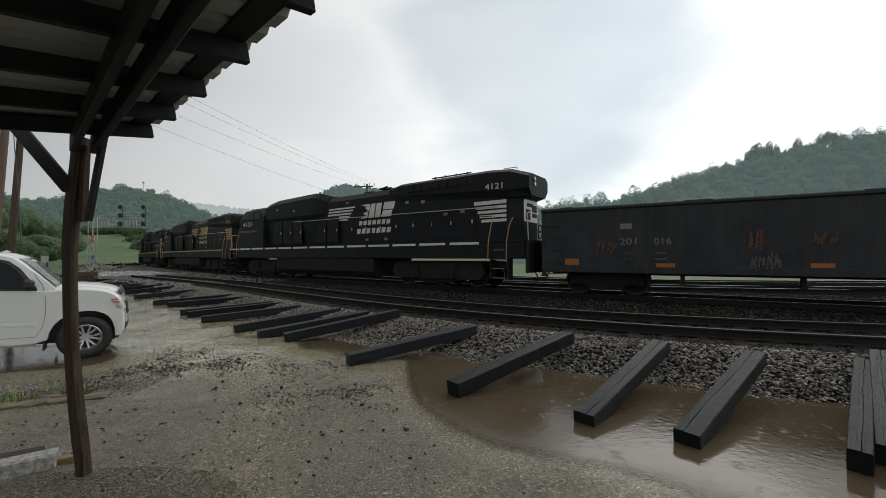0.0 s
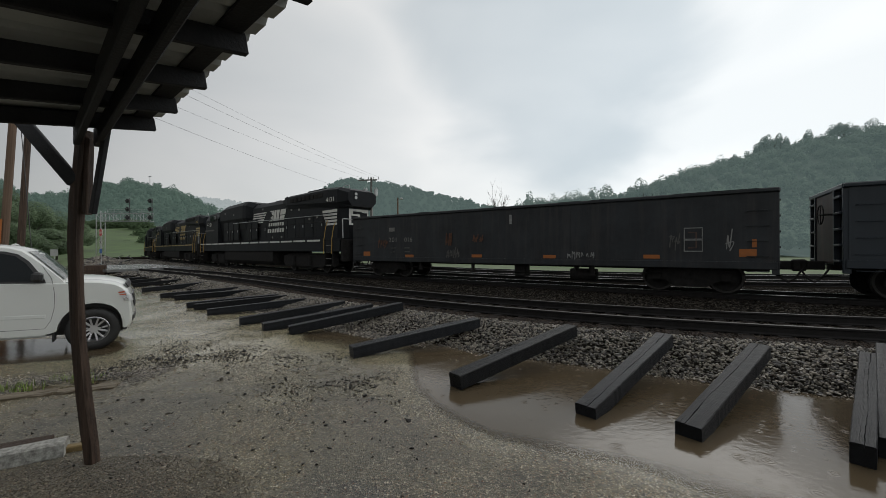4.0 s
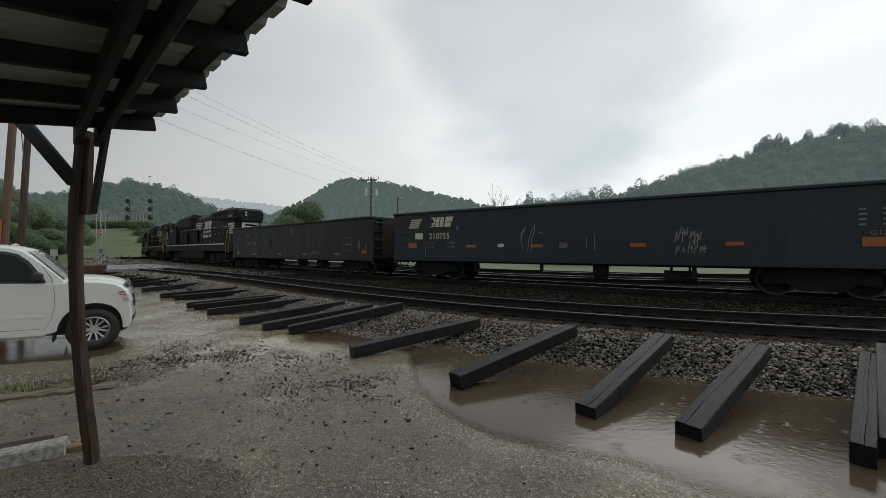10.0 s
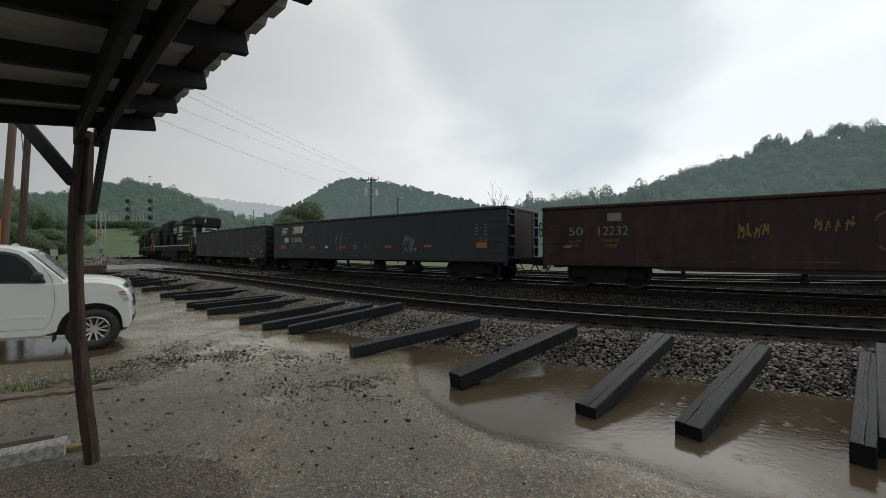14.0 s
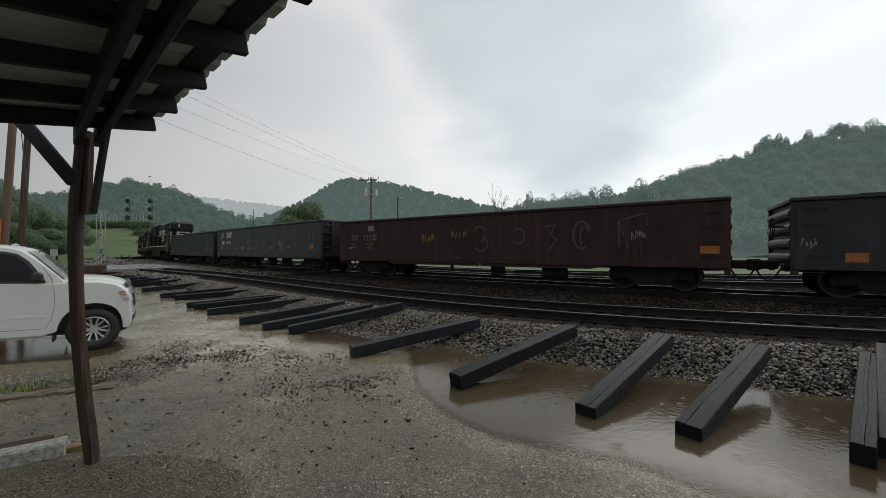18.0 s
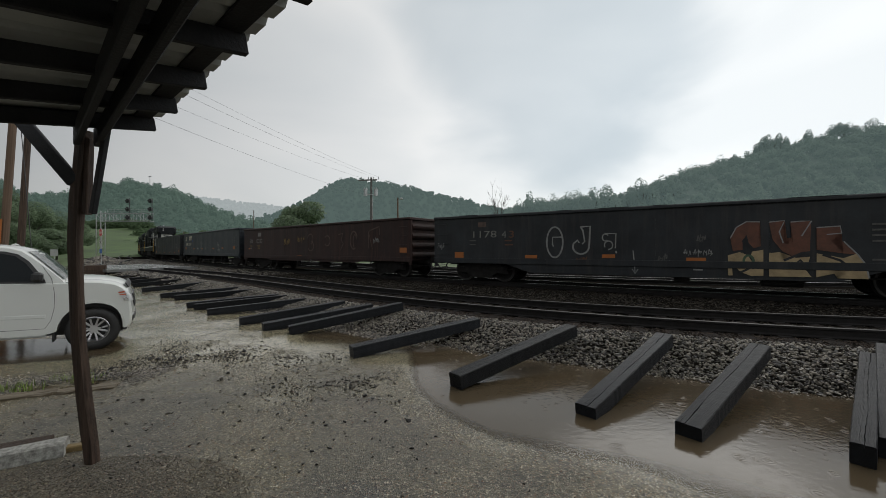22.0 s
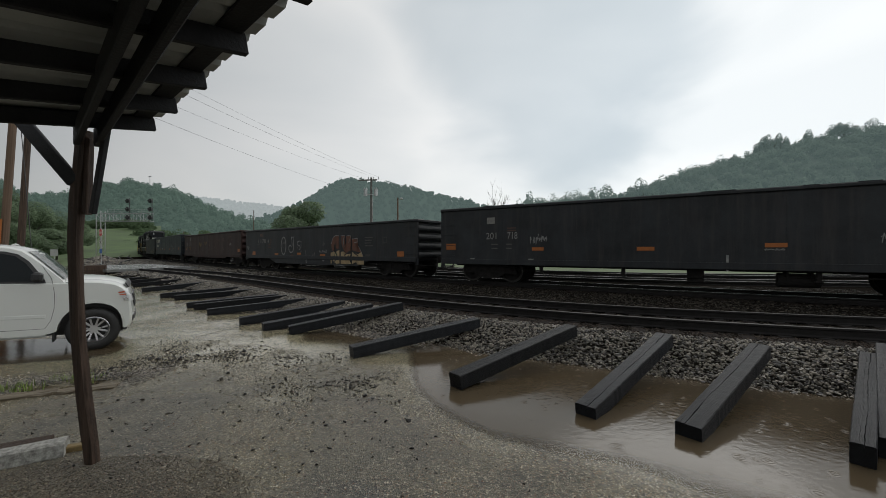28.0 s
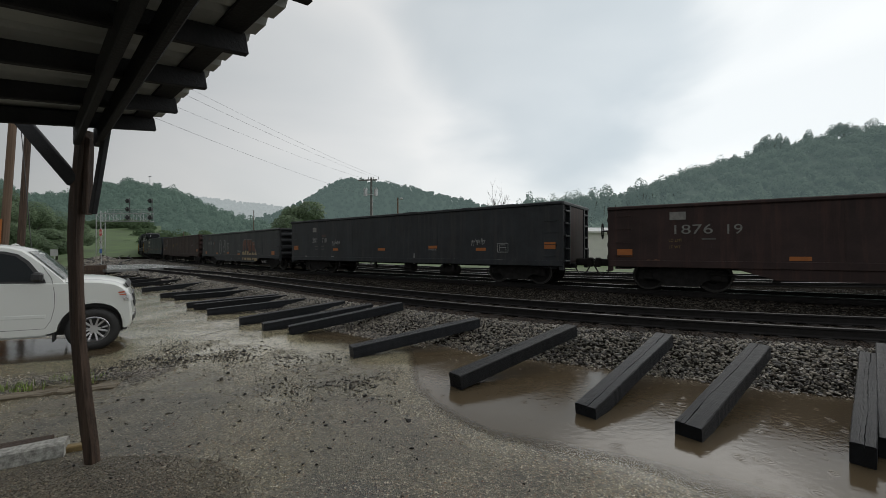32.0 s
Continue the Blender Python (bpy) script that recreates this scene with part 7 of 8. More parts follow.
def poles():
    d = 43.6
    p = thing("utility_pole", "grey wooden utility pole with crossarm and transformers", "utility pole", pose(bearing(657, d), d, 0))
    bm = bmesh.new()
    rod(bm, (0, 0, 0), (0, 0, 10.1), 0.16, 10, 0.11)
    part("pole", bm, M["grey_wood"], p)
    bm = bmesh.new()
    box(bm, -1.2, 0.95, -0.16, -0.06, 9.72, 9.86, 0.01, pose(0, 0, 0, 0, -1.5, 0))
    part("crossarm", bm, M["grey_wood"], p)
    for x in (-1.1, -0.3, 0.3, 0.85):
        bm = bmesh.new()
        rod(bm, (x, -0.11, 9.85), (x, -0.11, 10.15), 0.045, 8)
        part("insulator", bm, M["galv"], p)
    for x in (-0.62, 0.55):
        bm = bmesh.new()
        rod(bm, (x, -0.2, 7.95), (x, -0.2, 8.65), 0.2, 14)
        rod(bm, (x, -0.2, 8.65), (x, -0.2, 8.75), 0.24, 14)
        for k in (-0.1, 0.1):
            rod(bm, (x + k, -0.2, 8.75), (x + k, -0.2, 8.95), 0.03, 6)
        box(bm, min(0, x), max(0, x), -0.22, -0.12, 8.1, 8.18)
        part("transformer", bm, M["galv"], p)
    bm = bmesh.new()
    rod(bm, (0.18, -0.1, 0), (0.18, -0.1, 7.8), 0.03, 6)
    part("conduit", bm, M["galv"], p)
    # brown pole near the yard, leaning a little
    q = thing("utility_pole", "brown wooden utility pole with an orange conduit beside the yard", "utility pole", pose(-15.45, 13.4, 0, 0, 3.9, 0))
    bm = bmesh.new()
    rod(bm, (0, 0, 0), (0, 0, 10.4), 0.125, 12, 0.095)
    part("pole", bm, M["pole_wood"], q)
    bm = bmesh.new()
    rod(bm, (0.01, -0.155, 0), (0.01, -0.155, 2.9), 0.03, 8)
    part("conduit", bm, M["orange"], q, "orange plastic conduit")
    q = thing("utility_pole", "dark wooden pole behind the parked pickup", "utility pole", pose(-18.80, 17, 0, 0, 3.4, 0))
    bm = bmesh.new()
    rod(bm, (0, 0, 0), (0, 0, 8.5), 0.135, 12, 0.115)
    part("pole", bm, M["old_timber"], q)
    # slim poles beyond the tracks
    for px, ty, dd, lab in ((704, 350, 50, "slim pole with a small floodlight"), (449, 372, 90, "slim wooden pole beyond the tracks"), (325, 410, 95, "short signal post beside the track")):
        q = thing("slim_pole", lab, "pole", pose(bearing(px, dd), dd, 0))
        h = EYE_Z + (HOR - ty) / F0 * dd
        bm = bmesh.new()
        rod(bm, (0, 0, 0), (0, 0, h), 0.11, 8, 0.09)
        part("pole", bm, M["pole_wood"], q)
        if dd == 50:
            bm = bmesh.new()
            rod(bm, (0, 0, h - 0.3), (0.5, 0, h - 0.1), 0.03, 6)
            box(bm, 0.3, 0.65, -0.15, 0.15, h - 0.25, h - 0.02, 0.03)
            part("floodlight", bm, M["galv"], q)
    # wires between them
    x0 = bearing(657, 43.6)
    for dx, z0, z1, ox in ((0.85, 10.12, 10.9, 0.0), (0.3, 10.1, 10.4, 0.0), (-1.1, 10.05, 9.5, 0.0), (0.0, 7.9, 8.65, 0.0)):
        wire("overhead_wire", (x0 + dx, 43.5, z0), (-15.45 + ox, 13.4, z1), 0.35, 0.006)
    wire("overhead_wire", (-15.1, 13.4, 8.6), (-18.5, 17, 8.2), 0.05)
    wire("guy_wire", (-15.0, 13.4, 9.0), (-12.9, 12.2, 0.0), 0.0, 0.012, "steel guy wire staying the brown pole")
    t = thing("radio_mast", "thin radio mast on the wooded hilltop", "mast", pose(bearing(265, 375), 375, 58))
    bm = bmesh.new()
    rod(bm, (0, 0, 0), (0, 0, 17), 0.35, 6, 0.2)
    box(bm, -1.2, 1.2, -0.2, 0.2, 15.5, 16.5)
    part("mast", bm, M["galv"], t)


poles()


def buildings():
    d = 45.0
    b = thing("metal_shed", "long cream metal shed with a low grey roof beyond the tracks", "building", pose(bearing(988, d), d, 0.1))
    L, D, H = 10.9, 7.0, 4.35
    bm = bmesh.new()
    box(bm, 0, L, 0, 0.2, 0, 3.85)
    box(bm, 0, 0.2, 0.2, D, 0, 3.85)
    box(bm, L - 0.2, L, 0.2, D, 0, 3.85)
    box(bm, 0.2, L - 0.2, D - 0.2, D, 0, 3.85)
    part("wall", bm, M["house_white"], b)
    bm = bmesh.new()
    prism(bm, ((-0.3, 3.85), (D / 2, H + 0.25), (D + 0.3, 3.85)), -0.25, L + 0.25, "x")
    part("roof", bm, M["roof_sheet"], b, "grey sheet metal roof")
    bm = bmesh.new()
    box(bm, -0.26, L + 0.26, -0.40, -0.31, 3.76, 3.96)
    part("gutter", bm, M["white"], b)
    for x, w, z0, z1, nm in ((2.6, 0.95, 0, 2.05, "door"), (6.3, 1.1, 1.6, 2.8, "window"), (9.2, 1.0, 1.6, 2.8, "window")):
        bm = bmesh.new()
        box(bm, x - 0.07, x + w + 0.07, -0.04, -0.004, z0, z1 + 0.07)
        o = part(nm, bm, M["white"], b)
        bm = bmesh.new()
        box(bm, x, x + w, -0.055, -0.044, z0 + 0.03, z1)
        part("pane", bm, M["dark_glass"], o)
    bm = bmesh.new()
    for k in range(30):
        x = 0.18 + k * 0.36
        box(bm, x, x + 0.03, -0.015, 0, 0.05, 3.75)
    part("siding_ribs", bm, M["house_white"], b)["kind"] = "stuff"
    # low shed further along
    d2 = 60.0
    b = thing("white_trailer", "small white trailer building behind the shed", "building", pose(bearing(1152, d2), d2, 0.1))
    bm = bmesh.new()
    box(bm, 0, 2.5, 0, 4, 0.4, 3.0, 0.03)
    part("wall", bm, M["house_white"], b)
    bm = bmesh.new()
    box(bm, -0.15, 2.65, -0.15, 4.15, 3.0, 3.15, 0.03)
    part("roof", bm, M["roof_sheet"], b)
    bm = bmesh.new()
    box(bm, 0.1, 2.4, 0.1, 3.9, 0.0, 0.4)
    part("skirting", bm, M["galv"], b)


buildings()


M["crossing"] = material("wet_crossing_concrete", (0.20, 0.205, 0.20), 0.25, vary=0.35, scale=2, fine=30, bump=0.2)


def left_yard():
    """Gravel heap, timber block, crossing and road at the end of the yard."""
    rng = np.random.default_rng(6)
    n = 1600
    a, r = rng.uniform(0, 6.283, n), np.sqrt(rng.uniform(0, 1, n))
    d = 45.0
    cx = bearing(180, d)
    x, y = cx + r * np.cos(a) * 2.7, d + r * np.sin(a) * 1.8
    z = 0.25 + 1.0 * (1 - r) ** 0.85
    stones("gravel_heap", np.column_stack([x, y, z - 0.05]), rng.uniform(0.09, 0.2, n), M["stone"], "heap of grey gravel beside the crossing")
    bm = bmesh.new()
    r0 = random.Random(3)
    rings = []
    for k in range(6):
        rad = 1 - k / 5
        rings.append([bm.verts.new((cx + math.cos(j * 0.524) * 2.7 * rad, d + math.sin(j * 0.524) * 1.8 * rad, 0.0 + 1.1 * (1 - rad) ** 0.85 + r0.uniform(0, 0.05))) for j in range(12)])
    for p, q in zip(rings, rings[1:]):
        for j in range(12):
            bm.faces.new((p[j], p[(j + 1) % 12], q[(j + 1) % 12], q[j]))
    tagged(part("gravel_heap_core", bm, M["ballast_bed"]), "packed gravel inside the heap", "gravel", kind="structure")
    d = 26.0
    b = thing("timber_block", "stacked brown timber block at the end of the yard", "timber block", pose(bearing(149, d), d, 0.0, 0, 0, 34))
    for k in range(2):
        for j in range(2):
            bm = bmesh.new()
            box(bm, 0, 1.1, j * 0.27, j * 0.27 + 0.25, k * 0.40, k * 0.40 + 0.385, 0.02)
            part("timber", bm, M["old_timber"], b)
    # crossing panels between and beside the rails
    for line, s0 in ((NEAR, -38.0),):
        t = thing("grade_crossing", "wet grey road crossing panels level with the rails", "road crossing", kind="structure")
        for u0, u1 in ((-2.6, -0.84), (-0.66, 0.66), (0.84, 2.9)):
            bm = bmesh.new()
            n = 8
            top, bot = [], []
            for k in range(n + 1):
                s = s0 + 10.5 * k / n
                for u in (u0, u1):
                    x, y, _ = line.at(s, u)
                    top.append(bm.verts.new((x, y, RAIL - 0.006)))
                    bot.append(bm.verts.new((x, y, RAIL - 0.2)))
            for k in range(n):
                i = 2 * k
                bm.faces.new((top[i], top[i + 1], top[i + 3], top[i + 2]))
                bm.faces.new((bot[i], bot[i + 2], top[i + 2], top[i]))
                bm.faces.new((bot[i + 1], top[i + 1], top[i + 3], bot[i + 3]))
            bm.faces.new((top[0], bot[0], bot[1], top[1]))
            bm.faces.new((top[-2], top[-1], bot[-1], bot[-2]))
            bmesh.ops.recalc_face_normals(bm, faces=bm.faces)
            part("panel", bm, M["crossing"], t)


left_yard()


# ---- the white pickup: x forward, y to its left, from the front axle ----
def loft(outline, stations, place):
    """Skins one outline carried over several stations; place(x, z, f) gives a point for station f."""
    bm = bmesh.new()
    rows = [[bm.verts.new(place(x, z, f)) for x, z in outline] for f in stations]
    n = len(outline)
    for a, b in zip(rows, rows[1:]):
        for i in range(n):
            bm.faces.new((a[i], a[(i + 1) % n], b[(i + 1) % n], b[i]))
    bm.faces.new(rows[0])
    bm.faces.new(rows[-1][::-1])
    bmesh.ops.recalc_face_normals(bm, faces=bm.faces)
    return bm


def soft(ob, degrees=38):
    for p in ob.data.polygons:
        p.use_smooth = True
    ob.data.set_sharp_from_angle(angle=radians(degrees))
    return ob


def pickup():
    W = 0.92
    # the near front wheel stands at (-6.36, 6.9); the nose dips a little towards the yard's low point
    t = thing("pickup_truck", "white crew cab pickup truck parked in a puddle", "pickup truck", pose(-6.36, 6.9, 0.0, 0, 0, 39) @ pose(0.05, W, 0.0, 0, 2.3, 0))
    wp, bp = M["truck_white"], M["black_plastic"]

    def arch(cx, r=0.475, n=13):
        return [(cx + r * math.cos(math.pi * k / (n - 1)), 0.38 + r * math.sin(math.pi * k / (n - 1))) for k in range(n)]

    def bow(f):
        return 0.06 * (1 - f * f)

    def body_place(x, z, f):
        e = max(0.0, (abs(f) - 0.94) / 0.06)
        hw = W
        if z > 0.95:
            z += 0.05 * (1 - f ** 4) - 0.022 * e
        if x > 0.3:
            x += bow(f) * (x - 0.3) / 0.3 - 0.05 * e * (x - 0.3) / 0.3
        return (x, f * hw, z)

    st = (-1, -0.985, -0.95, -0.85, -0.6, -0.25, 0.25, 0.6, 0.85, 0.95, 0.985, 1)
    low = [(-4.25, 0.58), (-4.27, 0.8), (-4.25, 1.16), (-4.1, 1.21), (-2.55, 1.21), (-1.2, 1.215), (-0.46, 1.22), (-0.2, 1.245), (0.05, 1.235), (0.25, 1.20), (0.40, 1.145), (0.485, 1.08), (0.535, 0.98), (0.57, 0.84),
           (0.60, 0.70), (0.61, 0.58), (0.60, 0.46), (0.54, 0.38)] + arch(0.0) + [(-0.56, 0.35), (-0.66, 0.33), (-2.55, 0.33), (-2.66, 0.36)] + arch(-3.2) + [(-3.9, 0.42), (-4.15, 0.48)]
    soft(part("body", loft(low, st, body_place), wp, t, "white painted lower body"), 30)
    # raised hood crown
    soft(part("hood", loft([(-0.48, 1.20), (-0.46, 1.265), (-0.2, 1.285), (0.08, 1.268), (0.30, 1.222), (0.47, 1.15), (0.50, 1.08)], (-1, -0.96, -0.88, -0.5, 0, 0.5, 0.88, 0.96, 1),
         lambda x, z, f: (x + (bow(f) * (x - 0.2) / 0.3 if x > 0.2 else 0), f * 0.74, z + 0.035 * (1 - f * f) - 0.03 * max(0, (abs(f) - 0.9) * 10))), wp, t))

    def half(z):
        return 0.905 * (1 - 0.22 * max(0.0, z - 1.18))

    cab = [(-2.56, 1.14), (-2.55, 1.3), (-2.50, 1.62), (-2.42, 1.74), (-2.25, 1.80), (-1.9, 1.835), (-1.4, 1.835), (-1.12, 1.815), (-0.97, 1.775), (-0.86, 1.69), (-0.62, 1.45), (-0.43, 1.25), (-0.40, 1.14)]
    soft(part("cab", loft(cab, (-1, -0.985, -0.95, -0.85, -0.5, 0, 0.5, 0.85, 0.95, 0.985, 1),
         lambda x, z, f: (x + (0.05 * (1 - f * f) if x > -0.9 else 0), f * half(z), z + (0.03 * (1 - f * f) - 0.025 * max(0.0, (abs(f) - 0.94) / 0.06) if z > 1.5 else 0))), wp, t), 34)
    for cx in (0.0, -3.2):
        well = bmesh.new()
        prism(well, arch(cx, 0.468) + [(cx - 0.468, 0.30), (cx + 0.468, 0.30)], -0.64, 0.64)
        part("wheel_well", well, bp, t)
    for s in (-1, 1):
        def skin(name, pts, mat, off, parent=t, label="", thick=0.02):
            """A thin panel that follows the cab's or body's side."""
            bm = bmesh.new()
            vs = [(x, s * ((half(z) if z > 1.16 else W) + off), z) for x, z in pts]
            a = [bm.verts.new(p) for p in vs]
            b = [bm.verts.new((p[0], p[1] - s * thick, p[2])) for p in vs]
            bm.faces.new(a)
            n = len(a)
            for i in range(n):
                bm.faces.new((a[i], b[i], b[(i + 1) % n], a[(i + 1) % n]))
            bmesh.ops.recalc_face_normals(bm, faces=bm.faces)
            return part(name, bm, mat, parent, label)

        skin("window_frame", [(-1.72, 1.215), (-1.72, 1.745), (-1.15, 1.74), (-1.0, 1.70), (-0.86, 1.58), (-0.655, 1.27), (-0.64, 1.215)], bp, 0.004, label="black window seal")
        skin("side_window", [(-1.68, 1.245), (-1.68, 1.705), (-1.17, 1.70), (-1.03, 1.665), (-0.90, 1.55), (-0.72, 1.27), (-0.72, 1.245)], M["dark_glass"], 0.010, label="dark tinted side window")
        skin("window_frame", [(-2.46, 1.215), (-2.42, 1.58), (-2.28, 1.72), (-1.80, 1.745), (-1.80, 1.215)], bp, 0.004)
        skin("side_window", [(-2.42, 1.245), (-2.38, 1.56), (-2.25, 1.68), (-1.84, 1.705), (-1.84, 1.245)], M["dark_glass"], 0.010, label="dark tinted side window")

        def seam(pts, w=0.006):
            for (x0, z0), (x1, z1) in zip(pts, pts[1:]):
                d = math.hypot(x1 - x0, z1 - z0)
                nx, nz = -(z1 - z0) / d * w / 2, (x1 - x0) / d * w / 2
                skin("door_seam", [(x0 + nx, z0 + nz), (x1 + nx, z1 + nz), (x1 - nx, z1 - nz), (x0 - nx, z0 - nz)], bp, 0.0015, thick=0.006)

        seam([(-0.70, 1.50), (-0.58, 1.30), (-0.545, 1.16)])
        seam([(-0.545, 1.15), (-0.525, 1.02), (-0.52, 0.78), (-0.55, 0.58), (-0.62, 0.44)])
        seam([(-0.62, 0.44), (-1.75, 0.44)])
        seam([(-1.76, 0.44), (-1.76, 1.15)])
        seam([(-1.76, 0.44), (-2.5, 0.5)])
        seam([(-2.52, 0.52), (-2.52, 1.15)])
        seam([(-0.40, 1.225), (0.30, 1.165)], 0.008)
        # pressed moulding along the door
        bm = bmesh.new()
        y0, y1 = sorted((s * (W - 0.01), s * (W + 0.007)))
        box(bm, -1.72, -0.62, y0, y1, 0.62, 0.68, 0.006)
        part("door_moulding", bm, wp, t)
        for x in (-1.66, -2.44):
            bm = bmesh.new()
            y0, y1 = sorted((s * (W - 0.04), s * (W + 0.015)))
            box(bm, x, x + 0.2, y0, y1, 1.07, 1.105, 0.008)
            part("door_handle", bm, bp, t)
        bm = bmesh.new()
        y0, y1 = sorted((s * (W + 0.03), s * (W + 0.20)))
        box(bm, -0.80, -0.66, y0, y1, 1.255, 1.405, 0.035)
        rod(bm, (-0.70, s * 0.86, 1.25), (-0.72, s * (W + 0.06), 1.30), 0.03, 6)
        part("side_mirror", bm, bp, t, "black side mirror")
        # wrap-round headlight
        bm = bmesh.new()
        quad = [(0.30, 1.06), (0.45, 1.085), (0.535, 0.985), (0.575, 0.875), (0.44, 0.895)]
        rows = []
        for f, g in ((1.004, 0.012), (0.93, 0.02), (0.80, 0.02), (0.66, 0.015)):
            rows.append([bm.verts.new(Vector(body_place(x, min(z, 0.94), f * s)) + Vector((g, s * 0.005, max(0, z - 0.94)))) for x, z in quad])
        for a, b in zip(rows, rows[1:]):
            for i in range(5):
                bm.faces.new((a[i], a[(i + 1) % 5], b[(i + 1) % 5], b[i]))
        bm.faces.new(rows[0])
        bmesh.ops.recalc_face_normals(bm, faces=bm.faces)
        o = part("headlight", bm, M["lamp_glass"], t, "clear headlight with a red and amber corner")
        skin("indicator", [(0.325, 1.045), (0.44, 1.06), (0.455, 1.035), (0.345, 1.02)], M["amber"], 0.018, o)
        skin("indicator", [(0.345, 1.005), (0.47, 1.012), (0.475, 0.985), (0.365, 0.985)], M["amber"], 0.018, o)
        skin("reflector", [(0.41, 0.945), (0.475, 0.99), (0.52, 0.90), (0.45, 0.885)], M["alloy"], 0.018, o)
        bm = bmesh.new()
        y0, y1 = sorted((s * (W - 0.27), s * (W - 0.005)))
        box(bm, -0.525, -0.495, y0, y1, 0.20, 0.62, 0.008)
        part("mud_flap", bm, bp, t)
        bm = bmesh.new()
        for k in range(12):
            p, q = arch(0.0, 0.485)[k:k + 2]
            beam(bm, (p[0], s * (W - 0.015), p[1]), (q[0], s * (W - 0.015), q[1]), 0.05, 0.02, 0)
        part("arch_lip", bm, wp, t)
        bm = bmesh.new()
        y0, y1 = sorted((s * (W - 0.10), s * (W - 0.012)))
        box(bm, -2.55, -0.60, y0, y1, 0.295, 0.345, 0.01)
        part("sill", bm, M["galv"], t)
        for x in (0.0, -3.2):
            wheel(t, x, s)
    # windscreen, set into the cab's slope
    bm = bmesh.new()
    rows = []
    for f in (-1, -0.5, 0, 0.5, 1):
        b = 0.05 * (1 - (f * 0.86) ** 2)
        rows.append([bm.verts.new((x + b + 0.012, f * (half(z) - 0.10), z + 0.014)) for x, z in ((-0.45, 1.27), (-0.62, 1.45), (-0.86, 1.69), (-0.93, 1.745))])
    for a, b in zip(rows, rows[1:]):
        for i in range(3):
            bm.faces.new((a[i], a[i + 1], b[i + 1], b[i]))
    bmesh.ops.solidify(bm, geom=bm.faces[:], thickness=0.01)
    soft(part("windscreen", bm, M["screen_glass"], t, "sloping windscreen with grey green sky reflection painted in"))
    for y in (-0.35, 0.25):
        bm = bmesh.new()
        rod(bm, (-0.36, y, 1.285), (-0.50, y + 0.45, 1.37), 0.008, 6)
        part("wiper", bm, bp, t)
    bm = bmesh.new()
    pts = [(0.555, 0.98), (0.60, 0.74), (0.56, 0.74), (0.5, 0.98)]
    part("grille", loft(pts, (-0.6, -0.3, 0, 0.3, 0.6), lambda x, z, f: (x + bow(f) + 0.012, f * W, z)), bp, t)
    part("bumper_insert", loft([(0.615, 0.60), (0.615, 0.50), (0.56, 0.50), (0.56, 0.60)], (-0.93, -0.5, 0, 0.5, 0.93), lambda x, z, f: (x + bow(f) + 0.008, f * W, z)), bp, t)
    part("bug_shield", loft([(0.41, 1.20), (0.44, 1.185), (0.48, 1.135), (0.488, 1.11), (0.475, 1.11), (0.43, 1.17)], (-0.88, -0.86, -0.4, 0, 0.4, 0.86, 0.88), lambda x, z, f: (x + bow(f) + 0.012, f * W, z + 0.045 * (1 - f * f))), bp, t, "dark hood deflector strip")
    bm.free()
    bm = bmesh.new()
    box(bm, -4.2, 0.45, -0.62, 0.62, 0.27, 0.42)
    part("chassis", bm, bp, t)
    bm = bmesh.new()
    prism(bm, ((-1.22, 1.85), (-1.10, 1.85), (-1.16, 1.885)), -0.03, 0.03)
    part("roof_aerial", bm, wp, t)
    # the short front overhang
    for o in t.children_recursive:
        if o.data and not o.name.startswith(("wheel", "rim")):
            for v in o.data.vertices:
                if v.co.x > 0.25:
                    v.co.x = 0.25 + (v.co.x - 0.25) * 0.80


def wheel(t, x, s):
    w = part("wheel", tyre_mesh(), None, t, m=pose(x, s * 0.80, 0.375, 90 if s < 0 else -90, 0, 0))
    part("rim", rim_mesh(), None, w, "six spoke alloy rim")


def ring(bm, prof, seg=40):
    """Turns an outline of (radius, z) round z."""
    rows = [[bm.verts.new((r * math.cos(6.28319 * k / seg), r * math.sin(6.28319 * k / seg), z)) for k in range(seg)] for r, z in prof]
    for a, b in zip(rows, rows[1:]):
        for k in range(seg):
            bm.faces.new((a[k], a[(k + 1) % seg], b[(k + 1) % seg], b[k]))


CACHE = {}


def tyre_mesh():
    if "tyre" not in CACHE:
        bm = bmesh.new()
        ring(bm, ((0.215, -0.10), (0.30, -0.118), (0.355, -0.10), (0.375, -0.07), (0.378, 0.07), (0.355, 0.10), (0.30, 0.118), (0.225, 0.105), (0.215, 0.08), (0.215, -0.10)))
        CACHE["tyre"] = mesh_of(bm, "tyre", M["tyre"], True)
    return CACHE["tyre"]


def rim_mesh():
    if "rim" not in CACHE:
        bm = bmesh.new()
        ring(bm, ((0.205, 0.02), (0.228, 0.105), (0.218, 0.112), (0.19, 0.04), (0.19, -0.05)))
        rod(bm, (0, 0, 0.02), (0, 0, 0.085), 0.062, 16)
        for k in range(6):
            a = k * math.pi / 3
            for da in (-0.23, 0.23):
                p = Vector((0.05 * math.cos(a + da * 0.6), 0.05 * math.sin(a + da * 0.6), 0.065))
                q = Vector((0.205 * math.cos(a + da), 0.205 * math.sin(a + da), 0.085))
                beam(bm, p, q, 0.030, 0.03, 0.004)
        rod(bm, (0, 0, -0.03), (0, 0, 0.0), 0.19, 20, mi=1)
        CACHE["rim"] = mesh_of(bm, "rim", [M["alloy"], M["black_plastic"]])
    return CACHE["rim"]


M["amber"] = material("red_amber_lens", (0.50, 0.13, 0.07), 0.2, vary=0.1, bump=0)
pickup()


